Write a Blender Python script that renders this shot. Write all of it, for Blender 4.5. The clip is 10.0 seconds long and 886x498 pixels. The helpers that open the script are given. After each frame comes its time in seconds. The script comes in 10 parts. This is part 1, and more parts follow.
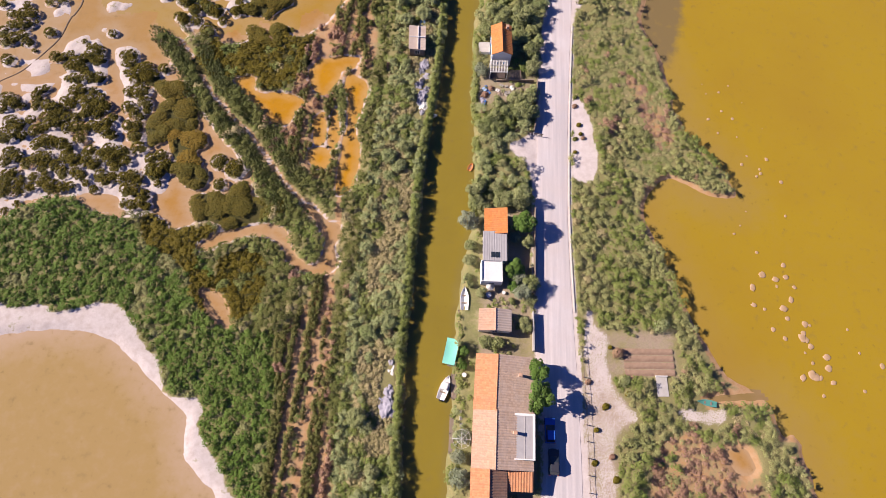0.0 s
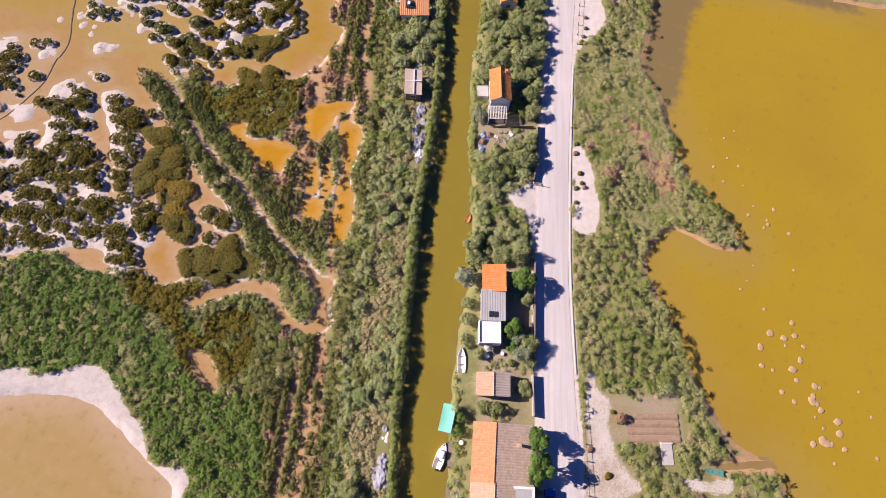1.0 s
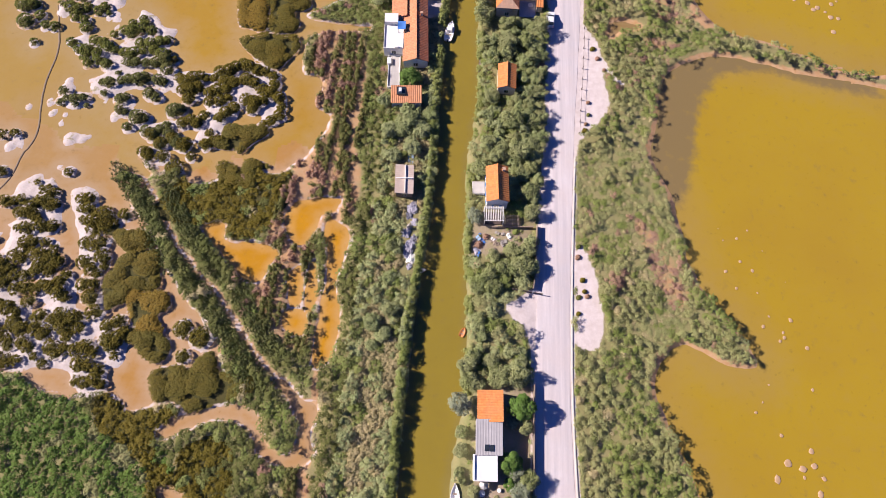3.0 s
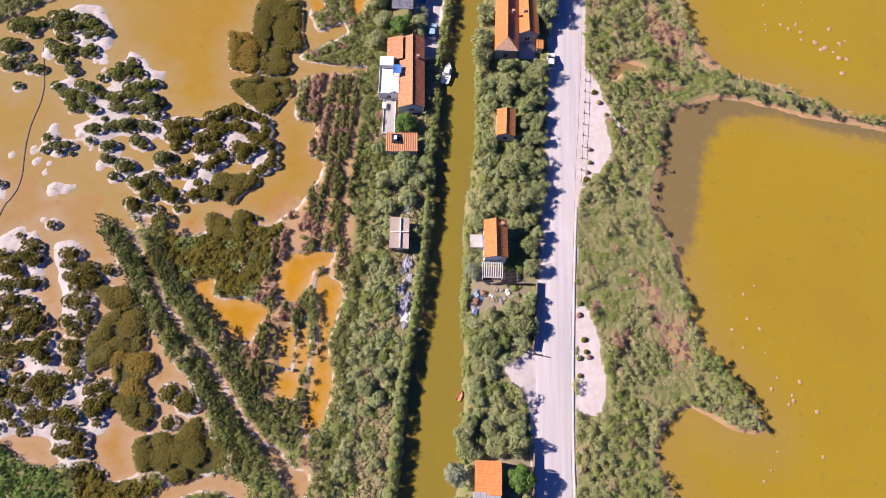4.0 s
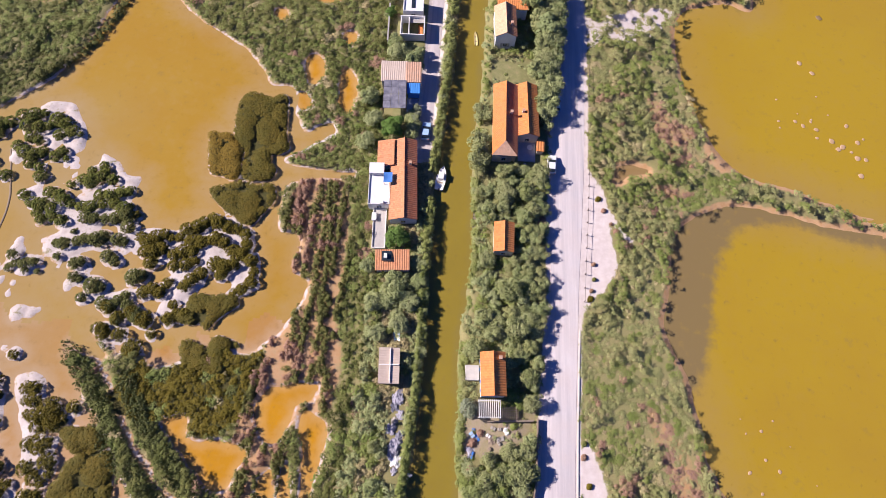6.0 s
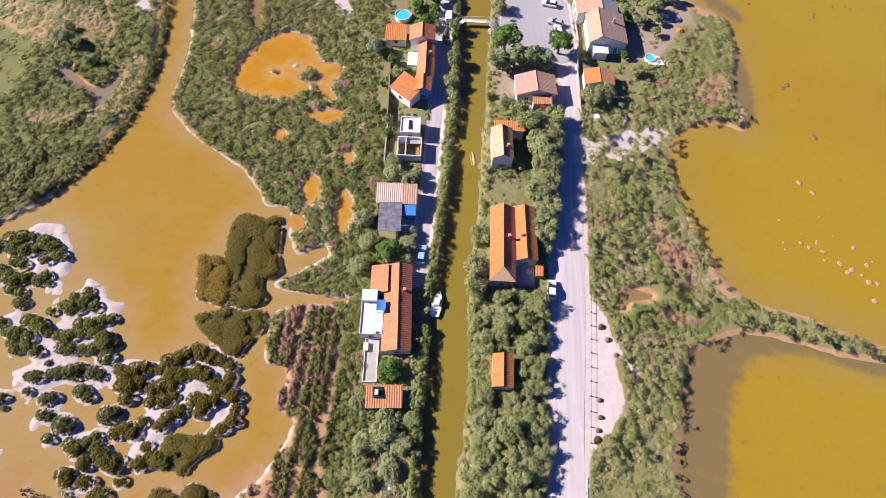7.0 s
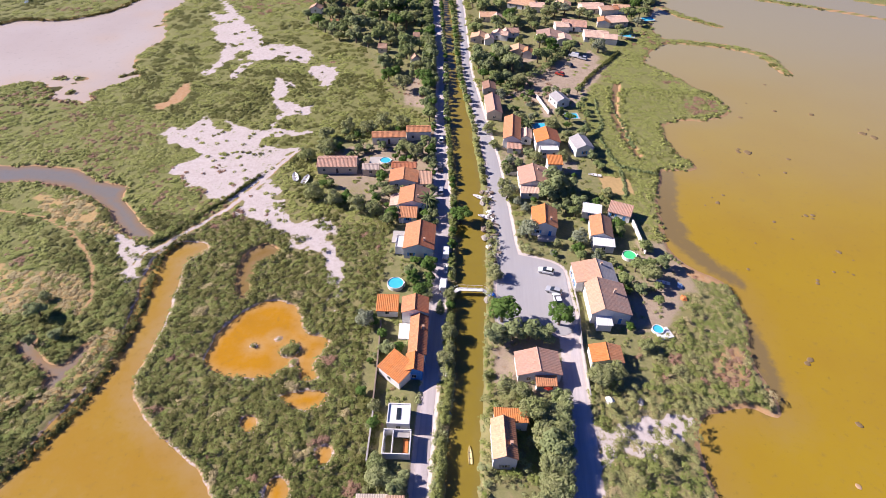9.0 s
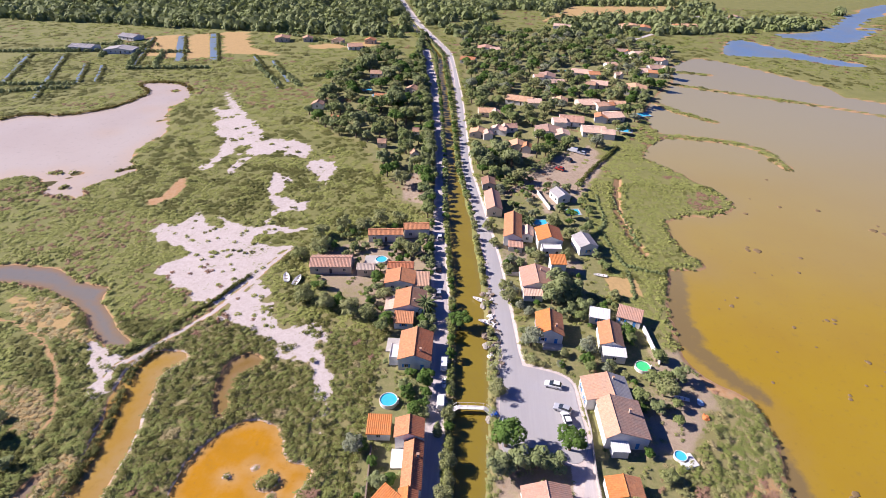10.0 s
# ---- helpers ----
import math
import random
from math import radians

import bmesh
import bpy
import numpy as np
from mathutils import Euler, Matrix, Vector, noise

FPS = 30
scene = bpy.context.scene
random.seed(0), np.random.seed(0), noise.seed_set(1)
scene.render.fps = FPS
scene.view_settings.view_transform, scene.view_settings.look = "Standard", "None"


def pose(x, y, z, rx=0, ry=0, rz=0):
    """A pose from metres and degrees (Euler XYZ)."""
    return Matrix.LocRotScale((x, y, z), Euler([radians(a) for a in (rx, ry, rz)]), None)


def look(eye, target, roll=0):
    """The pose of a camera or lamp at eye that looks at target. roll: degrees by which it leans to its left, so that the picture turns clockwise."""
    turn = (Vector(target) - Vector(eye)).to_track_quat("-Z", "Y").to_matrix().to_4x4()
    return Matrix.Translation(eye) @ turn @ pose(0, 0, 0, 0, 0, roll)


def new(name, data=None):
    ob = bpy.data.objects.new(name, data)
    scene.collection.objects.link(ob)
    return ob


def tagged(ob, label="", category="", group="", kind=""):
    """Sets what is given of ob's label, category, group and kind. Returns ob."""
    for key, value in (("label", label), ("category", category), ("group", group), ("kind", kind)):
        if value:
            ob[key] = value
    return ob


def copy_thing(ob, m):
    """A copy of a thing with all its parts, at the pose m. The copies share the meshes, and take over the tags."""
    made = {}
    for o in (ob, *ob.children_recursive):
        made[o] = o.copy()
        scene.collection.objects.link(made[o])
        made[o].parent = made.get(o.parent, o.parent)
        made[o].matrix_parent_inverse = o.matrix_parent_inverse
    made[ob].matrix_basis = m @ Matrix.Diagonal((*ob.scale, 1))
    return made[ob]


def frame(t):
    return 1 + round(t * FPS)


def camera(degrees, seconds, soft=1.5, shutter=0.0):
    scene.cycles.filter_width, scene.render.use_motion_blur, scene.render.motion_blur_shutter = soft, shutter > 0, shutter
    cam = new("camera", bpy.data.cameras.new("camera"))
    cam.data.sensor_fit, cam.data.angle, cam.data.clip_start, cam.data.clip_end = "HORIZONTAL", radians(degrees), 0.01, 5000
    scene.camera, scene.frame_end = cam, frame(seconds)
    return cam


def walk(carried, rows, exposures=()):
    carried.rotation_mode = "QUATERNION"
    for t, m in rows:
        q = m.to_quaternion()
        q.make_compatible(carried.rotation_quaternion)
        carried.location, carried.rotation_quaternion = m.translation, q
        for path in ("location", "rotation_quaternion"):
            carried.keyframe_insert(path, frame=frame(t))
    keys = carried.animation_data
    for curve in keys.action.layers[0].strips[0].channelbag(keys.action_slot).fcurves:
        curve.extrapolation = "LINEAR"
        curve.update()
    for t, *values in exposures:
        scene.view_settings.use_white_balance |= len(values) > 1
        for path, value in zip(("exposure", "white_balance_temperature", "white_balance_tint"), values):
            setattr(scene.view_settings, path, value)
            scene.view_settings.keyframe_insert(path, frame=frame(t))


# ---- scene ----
cam = camera(77.5, 10.0, soft=0.8)
PATH = [
    (0, (0.39, -24.27, 99.93), (0.47, 8.98, 5.62), 3.78),
    (0.5, (0.38, -18.66, 99.93), (0.47, 14.60, 5.63), 3.79),
    (1, (0.37, -13.05, 99.94), (0.46, 20.23, 5.64), 3.81),
    (1.5, (0.36, -7.44, 99.95), (0.46, 25.85, 5.65), 3.82),
    (2, (0.35, -1.83, 99.96), (0.46, 31.47, 5.67), 3.83),
    (2.5, (0.34, 3.78, 99.97), (0.46, 37.09, 5.68), 3.85),
    (4, (0.31, 20.61, 99.99), (0.45, 53.95, 5.72), 3.89),
    (4.5, (0.30, 26.22, 100.00), (0.44, 59.57, 5.73), 3.91),
    (5, (0.29, 31.83, 100.01), (0.44, 65.20, 5.74), 3.92),
    (5.2, (0.29, 34.08, 100.01), (0.44, 67.44, 5.75), 3.93),
    (6.3, (-0.15, 47.05, 100.20), (0.02, 84.16, 7.34), 3.94),
    (6.5, (0.06, 49.15, 100.15), (-0.05, 88.88, 8.38), 3.60),
    (7, (0.37, 54.94, 100.04), (-0.55, 102.05, 11.84), 2.74),
    (7.5, (0.20, 60.50, 100.02), (-1.14, 115.16, 16.30), 2.55),
    (8, (0.03, 66.39, 100.05), (-1.85, 129.48, 22.48), 2.37),
    (8.5, (0.02, 71.95, 100.00), (-2.38, 141.55, 28.24), 2.14),
    (9, (0.03, 77.56, 99.96), (-2.82, 152.76, 34.11), 1.93),
    (9.5, (0.07, 83.48, 99.99), (-3.30, 163.32, 39.87), 1.84),
    (10, (-0.18, 89.13, 99.93), (-3.84, 172.94, 45.51), 1.85),
]
walk(cam, [(t, look(eye, target, roll)) for t, eye, target, roll in PATH], [(0.0, 0.65, 6700, 20), (3.0, 0.71, 6380, 21), (6.0, 0.72, 6260, 21), (10.0, 0.75, 6220, 21)])

# ---- world and sun ----
SUN_EL, SUN_AZ = 32.5, -83.0  # degrees; azimuth from +y, clockwise positive
world = bpy.data.worlds.new("world")
scene.world = world
world.use_nodes = True
sky = world.node_tree.nodes.new("ShaderNodeTexSky")
sky.sky_type, sky.sun_disc = "NISHITA", False
sky.sun_elevation, sky.sun_rotation = radians(SUN_EL), radians(SUN_AZ)
sky.dust_density, sky.air_density, sky.ozone_density = 0.2, 1.0, 3.0
backg = world.node_tree.nodes["Background"]
deep = world.node_tree.nodes.new("ShaderNodeMix")
deep.data_type, deep.blend_type = "RGBA", "MULTIPLY"
deep.inputs[0].default_value, deep.inputs[7].default_value = 1.0, (0.36, 0.66, 1.5, 1)  # a deep blue clear sky
world.node_tree.links.new(sky.outputs[0], deep.inputs[6])
world.node_tree.links.new(deep.outputs[2], backg.inputs[0])
backg.inputs[1].default_value = 0.039
sun = new("sun", bpy.data.lights.new("sun", "SUN"))
sun.data.energy, sun.data.angle, sun.data.color = 5.7, radians(0.53), (1.0, 0.93, 0.84)
sun_dir = Vector((math.sin(radians(SUN_AZ)) * math.cos(radians(SUN_EL)), math.cos(radians(SUN_AZ)) * math.cos(radians(SUN_EL)), math.sin(radians(SUN_EL))))
sun.matrix_world = look(sun_dir * 400, (0, 0, 0))

# ---- materials ----


def nodes_of(name, rough=0.8, spec=0.3):
    m = bpy.data.materials.new(name)
    m.use_nodes = True
    nt = m.node_tree
    b = nt.nodes["Principled BSDF"]
    b.inputs["Roughness"].default_value = rough
    b.inputs["Specular IOR Level"].default_value = spec
    return m, nt, b


def node(nt, kind, **values):
    n = nt.nodes.new(kind)
    for k, v in values.items():
        n.inputs[k].default_value = v
    return n


def coords(nt, where="world"):
    if where == "world":
        return nt.nodes.new("ShaderNodeNewGeometry").outputs["Position"]
    return nt.nodes.new("ShaderNodeTexCoord").outputs["Object"]


def noise_fac(nt, at, scale, detail=4.0, rough=0.6, lo=0.3, hi=0.7):
    n = node(nt, "ShaderNodeTexNoise", Scale=scale, Detail=detail, Roughness=rough)
    nt.links.new(at, n.inputs["Vector"])
    r = nt.nodes.new("ShaderNodeMapRange")
    r.inputs["From Min"].default_value, r.inputs["From Max"].default_value = lo, hi
    nt.links.new(n.outputs["Fac"], r.inputs["Value"])
    return r.outputs["Result"]


def mixed(nt, fac, a, b, how="MIX"):
    n = nt.nodes.new("ShaderNodeMix")
    n.data_type, n.blend_type = "RGBA", how
    for sock, v in ((n.inputs[0], fac), (n.inputs[6], a), (n.inputs[7], b)):
        if isinstance(v, (int, float)):
            sock.default_value = v
        elif isinstance(v, tuple):
            sock.default_value = (*v, 1)
        else:
            nt.links.new(v, sock)
    return n.outputs[2]


def mathed(nt, how, a, b=0.0):
    n = nt.nodes.new("ShaderNodeMath")
    n.operation = how
    for sock, v in zip(n.inputs, (a, b)):
        if isinstance(v, (int, float)):
            sock.default_value = v
        else:
            nt.links.new(v, sock)
    return n.outputs[0]


def bumped(nt, b, height, strength=0.5, dist=0.05):
    n = node(nt, "ShaderNodeBump", Strength=strength, Distance=dist)
    nt.links.new(height, n.inputs["Height"])
    nt.links.new(n.outputs[0], b.inputs["Normal"])


def attr(nt, name):
    n = nt.nodes.new("ShaderNodeAttribute")
    n.attribute_name = name
    return n.outputs["Fac"]


def edge(nt, value, grain, soft=0.25):
    """A mask with a ragged edge: value is pushed by a grain and sharpened."""
    s = mathed(nt, "ADD", value, mathed(nt, "MULTIPLY", mathed(nt, "SUBTRACT", grain, 0.5), 0.7))
    r = nt.nodes.new("ShaderNodeMapRange")
    r.inputs["From Min"].default_value, r.inputs["From Max"].default_value = 0.5 - soft / 2, 0.5 + soft / 2
    nt.links.new(s, r.inputs["Value"])
    return r.outputs["Result"]


def surface(name, c1, c2, scale=2.0, rough=0.8, grain=20.0, spec=0.3, bump=0.3, where="object", metal=0.0):
    """A plain surface with stains at one scale and grain at another."""
    m, nt, b = nodes_of(name, rough, spec)
    at = coords(nt, where)
    a = noise_fac(nt, at, scale)
    g = noise_fac(nt, at, grain, 2.0)
    col = mixed(nt, a, c1, c2)
    col = mixed(nt, mathed(nt, "MULTIPLY", g, 0.25), col, tuple(v * 0.6 for v in c1))
    nt.links.new(col, b.inputs["Base Color"])
    b.inputs["Metallic"].default_value = metal
    bumped(nt, b, g, bump, 0.01)
    return m


def leafy(name, c1, c2, c3, scale=0.12, trans=0.25):
    """Foliage: colour drifts over metres, every leaf differs, light shines through a little."""
    m, nt, b = nodes_of(name, 0.75, 0.15)
    geo = nt.nodes.new("ShaderNodeNewGeometry")
    at = geo.outputs["Position"]
    drift = noise_fac(nt, at, scale, 3.0, 0.6, 0.35, 0.65)
    patch = noise_fac(nt, at, scale * 5, 3.0, 0.6, 0.35, 0.65)
    col = mixed(nt, drift, c1, c2)
    col = mixed(nt, mathed(nt, "MULTIPLY", patch, 0.6), col, c3)
    lot = geo.outputs["Random Per Island"]
    info = nt.nodes.new("ShaderNodeObjectInfo").outputs["Random"]
    col = mixed(nt, mathed(nt, "MULTIPLY", lot, 0.22), col, tuple(v * 0.6 for v in c1))
    col = mixed(nt, mathed(nt, "MULTIPLY", info, 0.6), col, c2)
    nt.links.new(col, b.inputs["Base Color"])
    t = nt.nodes.new("ShaderNodeBsdfTranslucent")
    nt.links.new(col, t.inputs["Color"])
    mx = nt.nodes.new("ShaderNodeMixShader")
    mx.inputs[0].default_value = trans
    nt.links.new(b.outputs[0], mx.inputs[1])
    nt.links.new(t.outputs[0], mx.inputs[2])
    nt.links.new(mx.outputs[0], nt.nodes["Material Output"].inputs["Surface"])
    return m


def water_of(name, shallow, deep, patch, scale=0.05, rough=0.12, spec=0.5):
    """Turbid water: lighter over the shallows, with drifting silty patches and a slight ripple."""
    m, nt, b = nodes_of(name, rough, spec)
    b.inputs["IOR"].default_value = 1.33
    at = coords(nt)
    near = noise_fac(nt, at, 0.45, 5.0, 0.65, 0.3, 0.7)
    depth = mathed(nt, "ADD", attr(nt, "depth"), mathed(nt, "MULTIPLY", mathed(nt, "SUBTRACT", near, 0.5), 0.5))
    n = nt.nodes.new("ShaderNodeClamp")
    nt.links.new(depth, n.inputs[0])
    col = mixed(nt, n.outputs[0], shallow, deep)
    drift = noise_fac(nt, at, scale, 5.0, 0.6, 0.42, 0.75)
    col = mixed(nt, mathed(nt, "MULTIPLY", drift, 0.7), col, patch)
    spots = noise_fac(nt, at, 0.9, 3.0, 0.5, 0.66, 0.75)
    col = mixed(nt, mathed(nt, "MULTIPLY", spots, 0.2), col, tuple(v * 0.4 for v in deep))
    weed = edge(nt, attr(nt, "weed"), near, 0.75)
    col = mixed(nt, mathed(nt, "MULTIPLY", weed, 0.85), col, (0.165, 0.12, 0.058))
    # Greys far water in colour, for its sky reflection and haze.
    col = mixed(nt, attr(nt, "greyed"), col, (0.315, 0.272, 0.152))
    nt.links.new(col, b.inputs["Base Color"])
    bumped(nt, b, noise_fac(nt, at, 2.2, 3.0), 0.08, 0.05)
    return m


def ground_mat():
    m, nt, b = nodes_of("ground", 0.9, 0.2)
    at = coords(nt)
    g1 = noise_fac(nt, at, 0.12, 5.0, 0.6)
    g2 = noise_fac(nt, at, 0.9, 5.0, 0.65)
    g3 = noise_fac(nt, at, 6.0, 4.0, 0.6)
    col = mixed(nt, g1, (0.25, 0.22, 0.085), (0.33, 0.27, 0.125))
    col = mixed(nt, mathed(nt, "MULTIPLY", g2, 0.8), col, (0.20, 0.20, 0.07))
    meadow = mixed(nt, g1, (0.19, 0.20, 0.055), (0.27, 0.26, 0.085))
    meadow = mixed(nt, mathed(nt, "MULTIPLY", g2, 0.5), meadow, (0.13, 0.15, 0.04))
    col = mixed(nt, attr(nt, "meadow"), col, meadow)
    lawn = mixed(nt, g2, (0.175, 0.19, 0.062), (0.29, 0.26, 0.115))
    col = mixed(nt, edge(nt, attr(nt, "lawn"), g2, 0.5), col, lawn)
    dirt = mixed(nt, g2, (0.50, 0.385, 0.295), (0.33, 0.245, 0.17))
    col = mixed(nt, edge(nt, attr(nt, "dirt"), g2, 0.6), col, dirt)
    col = mixed(nt, mathed(nt, "MULTIPLY", g3, 0.4), col, (0.12, 0.105, 0.05))
    dry = mixed(nt, g2, (0.50, 0.33, 0.14), (0.38, 0.26, 0.11))
    col = mixed(nt, edge(nt, attr(nt, "dry"), g2, 0.4), col, dry)
    mud = mixed(nt, g2, (0.46, 0.295, 0.165), (0.39, 0.215, 0.09))
    col = mixed(nt, edge(nt, attr(nt, "mud"), g2, 0.5), col, mud)
    salt = mixed(nt, g2, (0.585, 0.52, 0.49), (0.45, 0.375, 0.33))
    col = mixed(nt, edge(nt, attr(nt, "salt"), g2, 0.3), col, salt)
    grav = mixed(nt, g2, (0.64, 0.56, 0.52), (0.53, 0.445, 0.40))
    col = mixed(nt, edge(nt, attr(nt, "gravel"), g3, 0.3), col, grav)
    col = mixed(nt, mathed(nt, "MULTIPLY", g3, 0.12), col, (0.16, 0.13, 0.09))
    turf = mixed(nt, g2, (0.055, 0.055, 0.014), (0.085, 0.07, 0.02))
    col = mixed(nt, edge(nt, attr(nt, "turf"), g2, 0.3), col, turf)
    nt.links.new(col, b.inputs["Base Color"])
    bumped(nt, b, g3, 0.3, 0.06)
    return m


def tiled(name, c1, c2, stain):
    """Roman roof tiles: every tile has its tone, lichen and soot lie over them."""
    m, nt, b = nodes_of(name, 0.85, 0.2)
    at = coords(nt, "object")
    s = nt.nodes.new("ShaderNodeVectorMath")
    s.operation = "MULTIPLY"
    s.inputs[1].default_value = (2.6, 2.4, 0.0)
    nt.links.new(at, s.inputs[0])
    f = nt.nodes.new("ShaderNodeVectorMath")
    f.operation = "FLOOR"
    nt.links.new(s.outputs[0], f.inputs[0])
    w = nt.nodes.new("ShaderNodeTexWhiteNoise")
    nt.links.new(f.outputs[0], w.inputs["Vector"])
    info = nt.nodes.new("ShaderNodeObjectInfo").outputs["Random"]
    mv = nt.nodes.new("ShaderNodeVectorMath")
    nt.links.new(at, mv.inputs[0])
    nt.links.new(mathed(nt, "MULTIPLY", info, 90.0), mv.inputs[1])
    moved = mv.outputs[0]
    col = mixed(nt, w.outputs["Value"], c1, c2)
    col = mixed(nt, mathed(nt, "MULTIPLY", noise_fac(nt, moved, 0.5, 5.0, 0.7, 0.42, 0.72), 0.75), col, stain)
    col = mixed(nt, mathed(nt, "MULTIPLY", noise_fac(nt, moved, 4.0, 3.0, 0.6, 0.5, 0.7), 0.35), col, tuple(v * 0.5 for v in stain))
    nt.links.new(col, b.inputs["Base Color"])
    sx = nt.nodes.new("ShaderNodeSeparateXYZ")
    nt.links.new(s.outputs[0], sx.inputs[0])
    bumped(nt, b, mathed(nt, "FRACT", sx.outputs[0]), 0.35, 0.04)
    return m


GROUND = ground_mat()


def gravel_road(name, c1, c2, worn):
    """Pale gravel with long wheel tracks and dusty stains."""
    m, nt, b = nodes_of(name, 0.9, 0.2)
    at = coords(nt)
    st = nt.nodes.new("ShaderNodeVectorMath")
    st.operation = "MULTIPLY"
    st.inputs[1].default_value = (1.0, 0.035, 1.0)
    nt.links.new(at, st.inputs[0])
    tracks = noise_fac(nt, st.outputs[0], 1.3, 3.0, 0.6, 0.35, 0.65)
    stain = noise_fac(nt, at, 0.22, 5.0, 0.65, 0.35, 0.7)
    grit = noise_fac(nt, at, 5.0, 3.0, 0.7)
    col = mixed(nt, tracks, c1, c2)
    col = mixed(nt, mathed(nt, "MULTIPLY", stain, 0.6), col, worn)
    col = mixed(nt, mathed(nt, "MULTIPLY", grit, 0.18), col, tuple(v * 0.55 for v in c2))
    nt.links.new(col, b.inputs["Base Color"])
    bumped(nt, b, grit, 0.3, 0.03)
    return m


ROAD = gravel_road("road_gravel", (0.61, 0.55, 0.53), (0.465, 0.425, 0.42), (0.54, 0.455, 0.415))
ASPHALT = gravel_road("grey_asphalt", (0.395, 0.378, 0.378), (0.36, 0.345, 0.35), (0.385, 0.355, 0.335))
LANEDIRT = gravel_road("dusty_lane", (0.54, 0.48, 0.47), (0.44, 0.39, 0.385), (0.48, 0.41, 0.37))
W_EAST = water_of("golden_lagoon_water", (0.30, 0.20, 0.045), (0.325, 0.213, 0.016), (0.29, 0.175, 0.02), 0.03, 0.15, 0.35)
W_CANAL = water_of("olive_canal_water", (0.20, 0.155, 0.04), (0.225, 0.165, 0.022), (0.20, 0.145, 0.022), 0.1)
W_WEST = water_of("brown_lagoon_water", (0.35, 0.232, 0.09), (0.34, 0.203, 0.028), (0.325, 0.172, 0.014), 0.05)
W_MUD = water_of("tan_marsh_water", (0.40, 0.265, 0.15), (0.36, 0.19, 0.05), (0.34, 0.19, 0.07), 0.08)
W_ORANGE = water_of("orange_pool_water", (0.46, 0.27, 0.09), (0.44, 0.208, 0.010), (0.34, 0.165, 0.014), 0.12)
W_SALT = water_of("tan_salt_pond_water", (0.42, 0.295, 0.19), (0.34, 0.228, 0.088), (0.355, 0.235, 0.10), 0.04)
W_PINK = water_of("pinkish_pond_water", (0.47, 0.375, 0.29), (0.46, 0.395, 0.34), (0.41, 0.335, 0.28), 0.03, 0.3, 0.2)
W_GREY = water_of("grey_creek_water", (0.27, 0.17, 0.085), (0.19, 0.178, 0.16), (0.21, 0.175, 0.13), 0.06)
W_OLIVE = water_of("olive_brown_marsh_water", (0.26, 0.17, 0.08), (0.21, 0.13, 0.035), (0.20, 0.135, 0.035), 0.1)
# Blue of the reflected sky is put into the base colour; specular stays low.
W_SKYTINT = water_of("sky_tinted_pond_water", (0.17, 0.23, 0.30), (0.13, 0.20, 0.31), (0.20, 0.21, 0.20), 0.05, 0.3, 0.1)

F_MARSH = leafy("marsh_shrub_leaves", (0.254, 0.274, 0.089), (0.341, 0.325, 0.141), (0.184, 0.228, 0.068))
F_REED = leafy("green_reed_leaves", (0.100, 0.185, 0.027), (0.147, 0.213, 0.040), (0.071, 0.146, 0.021))
F_DARK = leafy("dark_islet_leaves", (0.13, 0.114, 0.013), (0.17, 0.128, 0.013), (0.095, 0.096, 0.014), 0.25, 0.2)
F_DIAG = leafy("path_hedge_leaves", (0.149, 0.172, 0.051), (0.194, 0.201, 0.072), (0.104, 0.132, 0.036), 0.3)
F_CUSHION = leafy("yellow_green_cushion_leaves", (0.17, 0.185, 0.03), (0.22, 0.21, 0.035), (0.10, 0.13, 0.028), 0.3, 0.2)
F_MAT = leafy("dark_mat_leaves", (0.132, 0.11, 0.017), (0.168, 0.118, 0.015), (0.105, 0.097, 0.017), 0.15, 0.15)
F_MATTAN = leafy("tan_mat_leaves", (0.215, 0.155, 0.024), (0.25, 0.15, 0.018), (0.16, 0.125, 0.023), 0.25, 0.15)
F_GREY = leafy("grey_green_leaves", (0.283, 0.322, 0.124), (0.365, 0.378, 0.178), (0.21, 0.273, 0.085), 0.2)
F_STRAW = leafy("straw_reed_leaves", (0.500, 0.407, 0.220), (0.420, 0.349, 0.176), (0.340, 0.301, 0.132))
F_BROWN = leafy("brown_saltwort_leaves", (0.33, 0.195, 0.125), (0.40, 0.235, 0.165), (0.25, 0.185, 0.09))
F_MEADOW = leafy("meadow_rush_leaves", (0.256, 0.281, 0.072), (0.322, 0.334, 0.102), (0.215, 0.249, 0.063), 0.05)
F_TREE = leafy("tree_leaves", (0.20, 0.25, 0.078), (0.265, 0.295, 0.11), (0.145, 0.208, 0.058), 0.3)
F_TAMARISK = leafy("tamarisk_leaves", (0.262, 0.287, 0.101), (0.329, 0.329, 0.154), (0.193, 0.241, 0.070), 0.3)
F_BRIGHT = leafy("broad_green_leaves", (0.095, 0.174, 0.028), (0.129, 0.207, 0.045), (0.078, 0.146, 0.025), 0.3)
F_SILVER = leafy("olive_leaves", (0.26, 0.285, 0.175), (0.31, 0.325, 0.21), (0.20, 0.235, 0.13), 0.3)
F_WOOD = leafy("woodland_leaves", (0.217, 0.264, 0.101), (0.285, 0.311, 0.138), (0.160, 0.211, 0.077), 0.03)
F_OLIVE = leafy("olive_green_marsh_leaves", (0.138, 0.153, 0.039), (0.184, 0.178, 0.052), (0.099, 0.123, 0.029))
F_HEDGE = leafy("bank_hedge_leaves", (0.212, 0.257, 0.062), (0.285, 0.293, 0.096), (0.143, 0.196, 0.042), 0.2)
BARK = surface("bark", (0.16, 0.12, 0.08), (0.10, 0.075, 0.05), 3.0)

